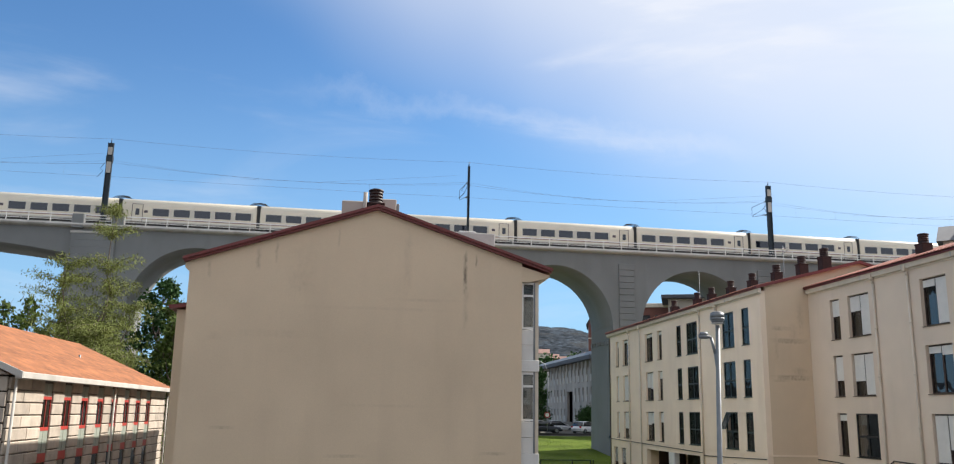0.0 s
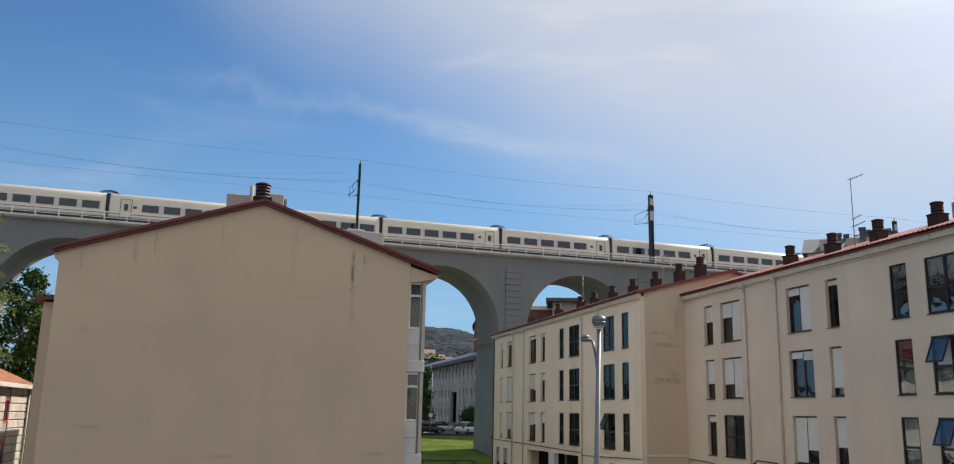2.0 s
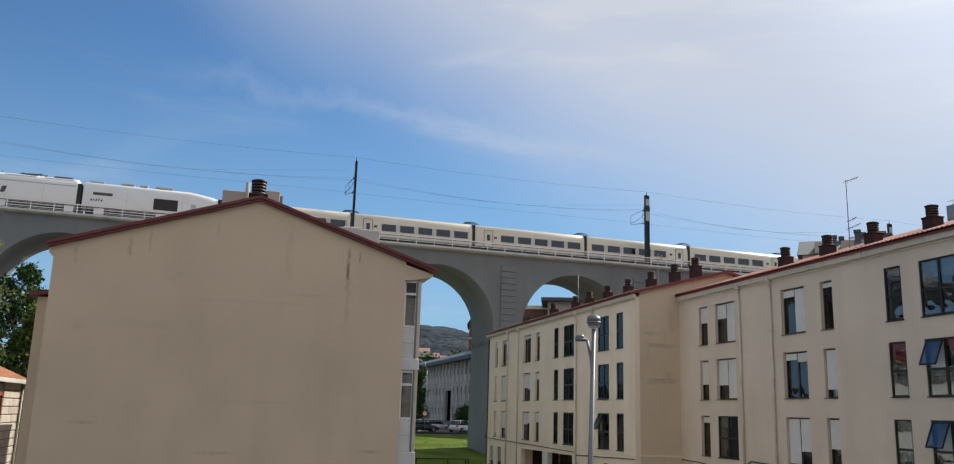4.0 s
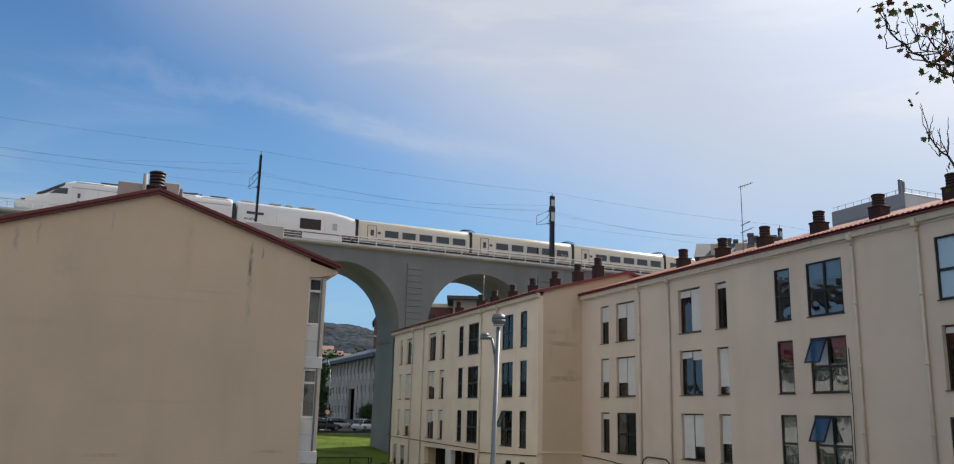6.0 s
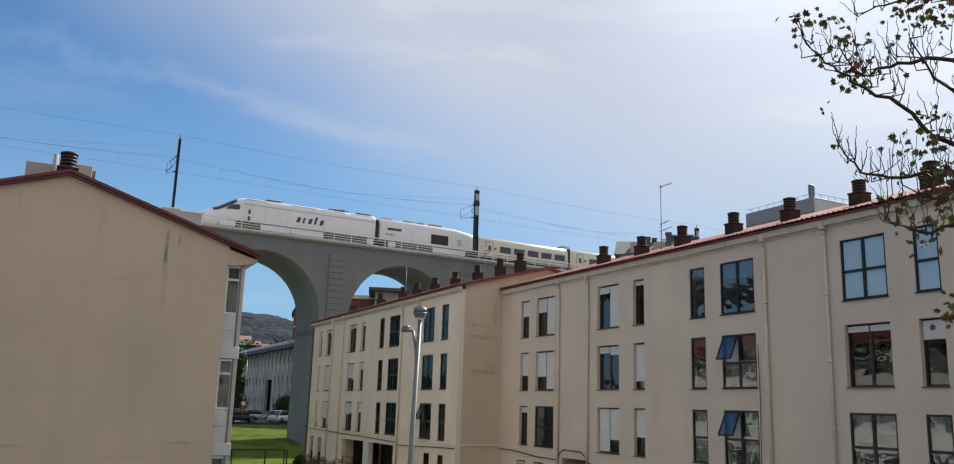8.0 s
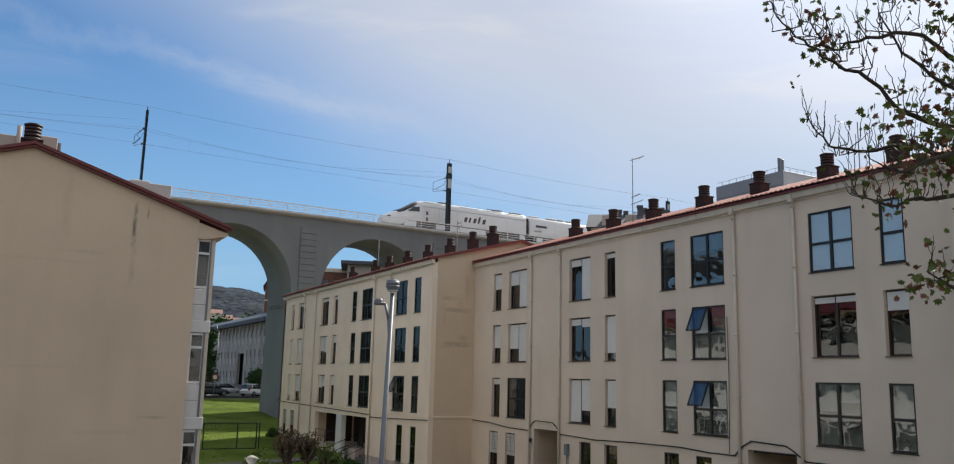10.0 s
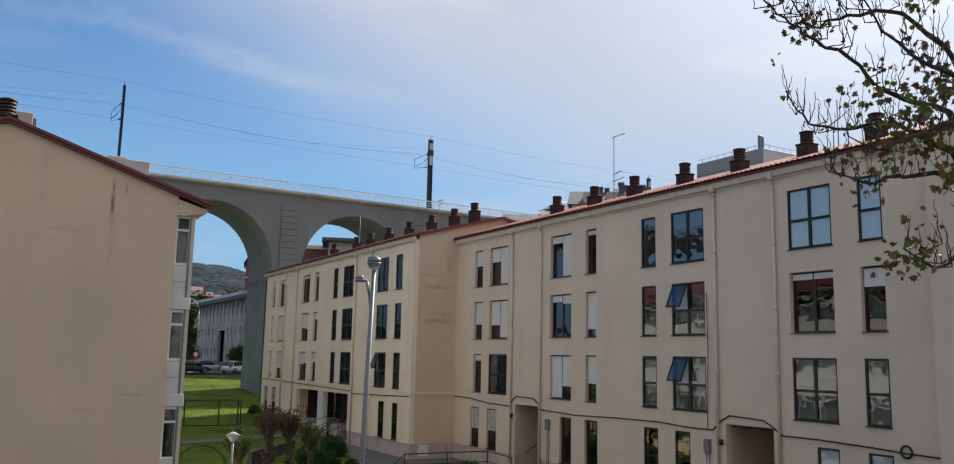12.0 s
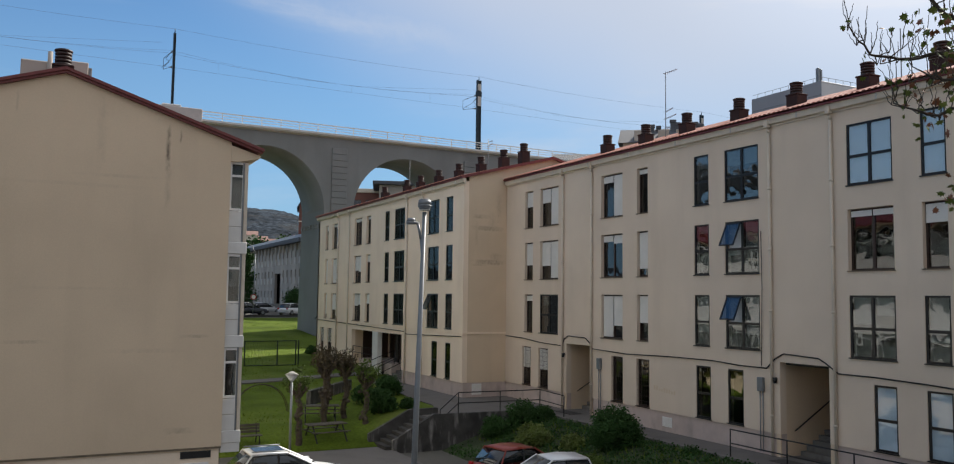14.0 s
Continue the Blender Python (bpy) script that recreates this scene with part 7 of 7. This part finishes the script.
def car(at, rz, paint, label, L=4.2, W=1.76, H=1.48, suv=False, hood=0.27, group="parked cars"):
    """A hatchback or estate, nose to +x: lofted body and cabin with panes, lamps and wheels."""
    c = thing("car", label, "car", group, at=at, rz=rz)
    hw = W / 2
    belt = H * 0.60
    prof = [(-0.5, 0.42, 0.62, 0.80), (-0.485, 0.30, 0.80, 0.90), (-0.40, 0.22, belt, 0.985), (-0.1, 0.20, belt + 0.02, 1.0), (0.5 - hood, 0.20, belt - 0.01, 1.0), (0.36, 0.22, belt - 0.10, 0.98), (0.46, 0.26, belt - 0.22, 0.90), (0.497, 0.36, belt - 0.36, 0.74)]
    rows = []
    for x, zb, zt, w in prof:
        w *= hw
        rows.append((x * L, [(-w * 0.93, zb), (-w, zb + 0.16), (-w, zt - 0.16), (-w * 0.9, zt - 0.02), (-w * 0.5, zt + 0.015), (w * 0.5, zt + 0.015), (w * 0.9, zt - 0.02), (w, zt - 0.16), (w, zb + 0.16), (w * 0.93, zb)]))
    part("body", loft(B(), rows), paint, c)
    xr0, xr1, xw0, xw1 = (-0.475, -0.33, -0.05, 0.5 - hood) if suv else (-0.44, -0.33, 0.0, 0.5 - hood)
    # cabin: roof narrower than the belt
    tw = hw * 0.76
    bm = B()
    part("cabin_glass", loft(bm, [(xr0 * L, [(-hw * 0.86, belt), (-hw * 0.84, belt + 0.02), (hw * 0.84, belt + 0.02), (hw * 0.86, belt)]),
                                  (xr1 * L, [(-hw * 0.89, belt), (-tw, H - 0.06), (tw, H - 0.06), (hw * 0.89, belt)]),
                                  (xw0 * L, [(-hw * 0.89, belt), (-tw, H - 0.06), (tw, H - 0.06), (hw * 0.89, belt)]),
                                  (xw1 * L, [(-hw * 0.86, belt - 0.02), (-hw * 0.84, belt), (hw * 0.84, belt), (hw * 0.86, belt - 0.02)])]), car_glass, c)
    roof = part("roof", loft(B(), [((xr1 - 0.01) * L, [(-tw - 0.02, H - 0.08), (-tw * 0.8, H - 0.03), (tw * 0.8, H - 0.03), (tw + 0.02, H - 0.08)]),
                                   ((xr1 + xw0) / 2 * L, [(-tw - 0.02, H - 0.06), (-tw * 0.8, H + 0.01), (tw * 0.8, H + 0.01), (tw + 0.02, H - 0.06)]),
                                   ((xw0 + 0.005) * L, [(-tw - 0.02, H - 0.09), (-tw * 0.8, H - 0.04), (tw * 0.8, H - 0.04), (tw + 0.02, H - 0.09)])]), paint, c)
    for s in (-1, 1):
        for xb, xt in ((xw1, xw0), (-0.13, -0.13), (xr0 + 0.04, xr1)):
            part("pillar", rod(B(), (xb * L, s * hw * 0.885, belt - 0.02), (xt * L, s * (tw + 0.012), H - 0.06), 0.038, 0.03, 5), paint if xb != -0.13 else rail_black, c)
        part("mirror", bx(B(), (xw1 - 0.05) * L, (xw1 - 0.01) * L, s * hw * 1.0, s * (hw + 0.17), belt - 0.04, belt + 0.12, 0.03) if s > 0 else bx(B(), (xw1 - 0.05) * L, (xw1 - 0.01) * L, -hw - 0.17, -hw, belt - 0.04, belt + 0.12, 0.03), paint, c)
        part("headlamp", bx(B(), 0.43 * L, 0.475 * L, min(s * hw * 0.55, s * hw * 0.86), max(s * hw * 0.55, s * hw * 0.86), belt - 0.32, belt - 0.19, 0.03), lamp_clear, c)
        part("tail_lamp", bx(B(), -0.497 * L, -0.47 * L, min(s * hw * 0.6, s * hw * 0.9), max(s * hw * 0.6, s * hw * 0.9), belt - 0.2, belt, 0.02), lamp_red, c)
        if suv:
            part("roof_rail", rod(B(), (xr1 * L, s * tw * 0.9, H + 0.03), (xw0 * L, s * tw * 0.9, H + 0.02), 0.022, 0.022, 6), galv, c)
        for x in (-0.31, 0.31):
            wh = part("wheel", rod(B(), (x * L, s * (hw - 0.2), 0.31), (x * L, s * (hw + 0.005), 0.31), 0.31, 0.31, 18), tyre_m, c)
            part("rim", rod(B(), (x * L, s * (hw + 0.002), 0.31), (x * L, s * (hw + 0.012), 0.31), 0.2, 0.19, 14), galv, wh)
    if suv:
        part("sunroof", bx(B(), -0.30 * L, -0.07 * L, -tw * 0.6, tw * 0.6, H + 0.002, H + 0.02, 0.004), car_dark, c, "dark glass roof panel")
    return c


car((7.75, 29.2, STREET), 0, car_white, "white crossover car with a dark glass roof parked on the street", 4.35, 1.82, 1.58, True)
car((16.1, 27.7, STREET), 8, car_red, "faded red hatchback parked on the street", 3.95, 1.66, 1.42)
car((15.3, 24.9, STREET), 172, car_white, "white hatchback parked on the street", 4.0, 1.7, 1.5)
FARZ = -2.35
for x, y, rz, mat, lab in ((22.6, 105.6, 2, car_dark, "dark blue estate car parked beyond the viaduct"), (28.2, 107.0, 38, car_white, "white hatchback parked beyond the viaduct"), (23.3, 111.0, 20, car_white, "white car parked beyond the viaduct"),
                           (25.7, 111.6, 15, car_silver, "silver car parked beyond the viaduct"), (21.2, 112.0, 30, car_dark, "dark car parked beyond the viaduct"), (20.4, 106.0, 4, car_white, "white car parked beyond the viaduct")):
    car((x, y, FARZ), rz, mat, lab, group="cars beyond the viaduct")

# ---------------------------------------------------------------- distance


def far_institute():
    """Long grey concrete building seen through the arch, with pale upright window strips."""
    x, y0, y1, zb, zt = 31.6, 115.0, 152.0, -3.0, 7.6
    b = thing("far_building", "long grey concrete institute with pale window strips beyond the viaduct", "building", "far buildings", at=(x, y0, zb))
    L, H = y1 - y0, zt - zb
    holes = []
    cols = [1.5 + 2.3 * k for k in range(15)]
    for k, c in enumerate(cols):
        for z in (1.9, 4.9, 7.7):
            if not (z < 5.5 and 12.0 < c < 16.4 or z < 2.5 and 2.6 < c < 5.4):
                holes.append((c, c + 0.62, z, z + 1.9))
    holes.append((12.6, 16.2, 0.3, 6.4))
    holes.append((3.3, 5.2, 0.3, 2.9))
    bm = B()
    wall_with_openings(bm, 0, L, 0, H, holes, lambda a, z, d: (0.4 * d, a, z))
    part("wall", bm, far_concrete, b)
    # near-black core stands for the dark behind the openings
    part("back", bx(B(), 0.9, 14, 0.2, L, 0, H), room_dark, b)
    part("end_wall", bx(B(), 0.4, 14, -0.3, 0.2, 0, H), far_concrete, b)
    me = mesh_of("window_apron", bx(B(), -0.10, 0.1, -0.04, 0.66, 0, 0.95, 0.02), cornice_m)
    pane = mesh_of("pane", bx(B(), 0.28, 0.32, 0, 0.62, 0, 1.9), train_glass)
    for h in holes[:-2]:
        shared("window_apron", me, b, (0, h[0], h[2] - 0.1))
        shared("pane", pane, b, (0, h[0], h[2]))
    fin = mesh_of("fin", bx(B(), -0.3, 0.02, -0.12, 0.12, 0, 1.0), far_concrete)
    for c in cols:
        shared("fin", fin, b, (0, c - 0.5, H - 1.1))
    part("roof", prism(B(), [(-0.9, H), (14, H), (14, H + 1.25), (0.5, H + 1.25), (-0.9, H + 0.35)], "y", -1.0, L + 1), far_blue, b, "blue-grey sloped metal roof")
    part("roof_edge", bx(B(), -1.0, -0.85, -1.0, L + 1, H - 0.1, H + 0.45), slate_m, b)
    part("soffit", bx(B(), -0.84, 0.0, -1.0, L + 1, H - 0.08, H - 0.004), slate_m, b)


far_institute()


def simple_building(name, label, at, rz, w, d, h, mat, roof_mat, overhang=0.3, roof_h=0.4, rows=0, cols=0, pitched=0.0):
    b = thing(name, label, "building", "far buildings", at=at, rz=rz)
    holes = []
    for r in range(rows):
        for c in range(cols):
            a = w * (c + 0.5) / cols - w / 2
            holes.append((a - 0.55, a + 0.55, h - 2.5 - 3.0 * r, h - 1.1 - 3.0 * r))
    bm = B()
    wall_with_openings(bm, -w / 2, w / 2, 0, h, holes, lambda a, z, q: (a, 0.3 * q, z))
    part("wall", bm, mat, b)
    # with windows, the core is painted near black for their unlit depth
    part("core", bx(B(), -w / 2 + 0.004, w / 2 - 0.004, 0.7, d, 0, h), mat if not rows else room_dark, b)
    part("side", bx(B(), -w / 2 - 0.003, -w / 2 + 0.3, 0.304, d + 0.003, 0, h), mat, b)
    part("side", bx(B(), w / 2 - 0.3, w / 2 + 0.003, 0.304, d + 0.003, 0, h), mat, b)
    for h_ in holes:
        p = part("window", bx(B(), h_[0], h_[1], 0.15, 0.2, h_[2], h_[3]), train_glass, b)
    if pitched:
        part("roof", prism(B(), [(-overhang, h), (d + overhang, h), (d / 2, h + pitched)], "x", -w / 2 - overhang, w / 2 + overhang), roof_mat, b)
    else:
        part("roof", bx(B(), -w / 2 - overhang, w / 2 + overhang, -overhang, d + overhang, h, h + roof_h, 0.05), roof_mat, b)
    return b


def polar(az, rho, z):
    return (math.sin(radians(az)) * rho, math.cos(radians(az)) * rho, z)


# seen through the further arch
simple_building("far_house", "pale penthouse with a dark flat overhanging roof", polar(21.7, 118, 0), -21, 6.0, 8, 15.6, far_concrete, slate_m, 0.9, 0.5, 3, 3)
simple_building("far_house", "red brick apartment house with pale bands", polar(19.2, 125, 0), -19, 7.0, 9, 15.3, far_brick, cream, 0.2, 0.6, 4, 4)


def gable_house():
    """Dark brick house with a steep gable to the front."""
    g = thing("far_house", "dark red brick house with a steep slate gable", "building", "far buildings", at=polar(15.85, 165, 0), rz=-16)
    ze, zr = 17.2, 21.6
    part("wall", prism(B(), [(-2.5, -2), (2.5, -2), (2.5, ze), (0, zr), (-2.5, ze)], "y", 0, 9), far_brick, g)
    for sg in (-1, 1):
        part("roof", prism(B(), [(sg * 2.9, ze - 0.55), (0, zr + 0.08), (0, zr + 0.4), (sg * 2.9, ze - 0.2)], "y", -0.4, 9.4), slate_m, g)
    for x in (-1.5, 0.2):
        for z in (14.9, 12.0):
            part("window", bx(B(), x, x + 0.9, -0.05, 0.1, z, z + 1.4, 0.02), train_glass, g)
    part("band", bx(B(), -2.52, 2.52, -0.03, 0.05, 14.2, 14.4), cream, g)


gable_house()
# over the long roof
sr = simple_building("far_house", "grey apartment house with a dark slate roof and many flues", polar(39.5, 88, -3), -40, 8.6, 8, 19.2, far_concrete, slate_m, 0.5, 1.6, 1, 4, 2.2)
for dx, top, w in ((-1.45, 21.75, 0.24), (-0.75, 21.6, 0.2), (0.75, 22.2, 0.28), (1.25, 21.9, 0.22), (2.55, 21.9, 0.24), (3.05, 21.9, 0.24), (3.5, 21.7, 0.2)):
    part("flue", bx(B(), dx - w, dx + w, 3.2, 3.7, 20.4, top - 0.3, 0.02), slate_m, sr)
    part("flue_cap", bx(B(), dx - w - 0.07, dx + w + 0.07, 3.1, 3.8, top - 0.3, top, 0.03), slate_m, sr)
for dx in (-2.6, -0.2, 1.6):
    part("dormer", bx(B(), dx - 0.55, dx + 0.55, -0.1, 2.4, 19.4, 20.5, 0.03), far_concrete, sr)
rb = simple_building("far_house", "grey clad modern block with a thin rooftop railing", (66.3, 52.2, -3), 0, 11.5, 8.3, 22.5, pale_clad, pale_clad, 0.0, 0.18, 0, 0)
# west side in a darker grey than the front
part("west_cladding", bx(B(), -5.80, -5.757, 0.0, 8.3, 0, 22.66), grey_clad, rb, "dark grey west face")
for k in range(3):
    part("cladding_joint", bx(B(), -5.815, -5.798, 0.0, 8.3, 21.4 - 1.2 * k, 21.43 - 1.2 * k), slate_m, rb)
for a, b, z in ((-5.55, -5.3, 24.0), (-5.22, -5.02, 23.9)):
    part("vent_pipe", bx(B(), a, b, 0.5, 0.8, 22.68, z, 0.02), galv, rb)
bm = B()
for k in range(13):
    rod(bm, (-5.7 + k * 0.95, 0.1, 22.6), (-5.7 + k * 0.95, 0.1, 23.05), 0.02, 0.02, 4)
for k in range(1, 9):
    rod(bm, (-5.7, k * 0.95, 22.6), (-5.7, k * 0.95, 23.05), 0.02, 0.02, 4)
pipe(bm, [(5.7, 0.1, 23.05), (-5.7, 0.1, 23.05), (-5.7, 8.2, 23.05)], 0.02, 4)
part("roof_railing", bm, galv, rb)
rs = simple_building("far_house", "pale house with a low slate roof", polar(33.4, 120, 0), -33, 5.5, 8, 19.6, cream, slate_m, 0.4, 0.4, 0, 0, 1.7)


def antenna(at, h, arms):
    a = thing("tv_antenna", "thin galvanised television aerial on the roof", "antenna", "roof aerials", at=at)
    part("mast", rod(B(), (0, 0, -1.5), (0, 0, h), 0.025, 0.02, 6), galv, a)
    for z, l, up in arms:
        d = Vector((0.75, -0.5, 0)).normalized()
        boom = part("boom", rod(B(), Vector((0, 0, z)) - d * l * 0.2, Vector((0, 0, z + up)) + d * l, 0.016, 0.016, 5), galv, a)
        for k in range(6):
            p = Vector((0, 0, z + up * k / 6)) + d * l * k / 6
            part("dipole", rod(B(), p - Vector((0.12, 0.18, 0)), p + Vector((0.12, 0.18, 0)), 0.009, 0.009, 4), galv, boom)


antenna((25.9, 31.4, 7.6), 3.3, ((3.2, 0.55, 0.22), (1.35, 0.35, 0.2), (1.0, 0.5, 0.25), (0.6, 0.2, 0.0)))
antenna((25.4, 48.6, 7.7), 2.7, ((2.5, 0.3, 0.1), (2.2, 0.3, 0.25)))
antenna((25.0, 61.0, 7.6), 3.2, ())
antenna((26.5, 19.4, 7.8), 1.9, ())


def hill():
    """Wooded ridge on the skyline."""
    bm = B()
    n, m = 640, 14
    grid = []
    for j in range(m + 1):
        row = []
        for k in range(n + 1):
            az = -75 + 160 * k / n
            rho = 700 + 110 * j
            top = 0.034 + 0.061 * math.exp(-((az - 11.5) / 10.5) ** 2) + 0.03 * math.exp(-((az - 45) / 22) ** 2)
            if az < -3:
                top = min(top, 0.045)
            s = min(1.0, j / 9)
            z = -2 + top * 1690 * (s * s * (3 - 2 * s)) + 7 * noise.noise((az * 0.9, j * 0.8, 3)) * s + 3.5 * noise.noise((az * 4.0, j * 2.0, 7)) * s + 4.0 * noise.noise((az * 9.0, j * 5.0, 2)) * s
            row.append(bm.verts.new((math.sin(radians(az)) * rho, math.cos(radians(az)) * rho, z)))
        grid.append(row)
    for a, b in zip(grid, grid[1:]):
        for k in range(n):
            bm.faces.new((a[k], a[k + 1], b[k + 1], b[k])).smooth = True
    tagged(part("backdrop_hill", bm, hill_m), "distant wooded hill with haze tinted into its colour", "hill", kind="structure")
    rng = random.Random(9)
    for k in range(9):
        az = 11.3 + 0.55 * k
        simple_building("hill_house", "small distant house with a tiled roof", polar(az, 330 + rng.uniform(-20, 30), 0), -az, rng.uniform(4, 7), 7, 18.6 + rng.uniform(0, 3.0), rng.choice((cream, stucco_b, far_brick)), far_tile, 0.3, 0.4, 0, 0, 1.8)
    # band of trees at the hill's foot
    bm = B()
    for k in range(60):
        az = 8 + 10 * rng.random()
        c = Vector(polar(az, 300 + rng.uniform(-15, 15), 12 + rng.uniform(0, 6)))
        leaves_into(bm, rng, c, rng.uniform(2.5, 4.5), 120, 1.4, 0.4)
    tagged(part("far_woods", bm, leaf_dark), "distant dark trees below the hill", "trees", kind="stuff")


hill()


def road_furniture():
    """Street lamp and round sign on the far street."""
    l = thing("street_lamp", "grey curved street lamp on the far street", "street lamp", "far street lamps", at=(23.6, 108.5, FARZ))
    part("pole", pipe(B(), [(0, 0, 0), (0, 0, 7.6), (-0.4, 0, 8.6), (-1.3, 0, 9.1), (-3.0, 0, 9.2)], 0.06, 6), galv, l)
    part("head", bx(B(), -3.8, -2.9, -0.15, 0.15, 9.12, 9.25, 0.03), cornice_m, l)
    s = thing("road_sign", "round road sign on a grey post", "sign", at=(22.6, 104.2, FARZ))
    part("post", rod(B(), (0, 0, 0), (0, 0, 2.3), 0.035, 0.035, 6), galv, s)
    part("disc", rod(B(), (0, -0.02, 2.2), (0, 0.02, 2.2), 0.36, 0.36, 18), railwhite, s)
    part("ring", rod(B(), (0, -0.03, 2.2), (0, -0.022, 2.2), 0.36, 0.36, 18), lamp_red, s)
    part("face", rod(B(), (0, -0.04, 2.2), (0, -0.032, 2.2), 0.25, 0.25, 18), railwhite, s)


road_furniture()

# bar-like scribble on the long wall, unreadable
bm = B()
srng = random.Random(2)
for k in range(9):
    y = 29.0 - 0.16 * k
    bx(bm, XB - 0.004, XB + 0.001, y, y + 0.10, -3.75 - 0.05 * k / 4, -3.75 - 0.05 * k / 4 + srng.uniform(0.08, 0.2))
tagged(part("faded_scribble", bm, stucco), "faded unreadable scribble on the wall", "graffiti", kind="structure")


def sky_blocker():
    """Plain unseen block added at the camera's back to cut sky light off the walls."""
    bm = B()
    bx(bm, -34.0, 16.0, -16.0, -2.2, STREET - 0.3, 8.4)
    tagged(part("wall_south", bm, far_concrete), "added unseen block behind the camera that cuts sky light", "wall", kind="structure")
    bm = B()
    prism(bm, [(-16.4, 8.4), (-1.8, 8.4), (-9.1, 10.8)], "x", -34.4, 16.4)
    tagged(part("roof_south", bm, terracotta), "terracotta roof of the added unseen block", "roof", kind="structure")


sky_blocker()


def motions():
    rows = []
    for k in range(29):
        t = 0.5 * k
        u = -0.55 + 11.85 * (t - 5.0)
        p = TRAIN_AT + TRAIN_DIR * u
        rows.append((t, pose(p.x, p.y, p.z, 0, 0, 2.13)))
    walk(train, rows)


motions()
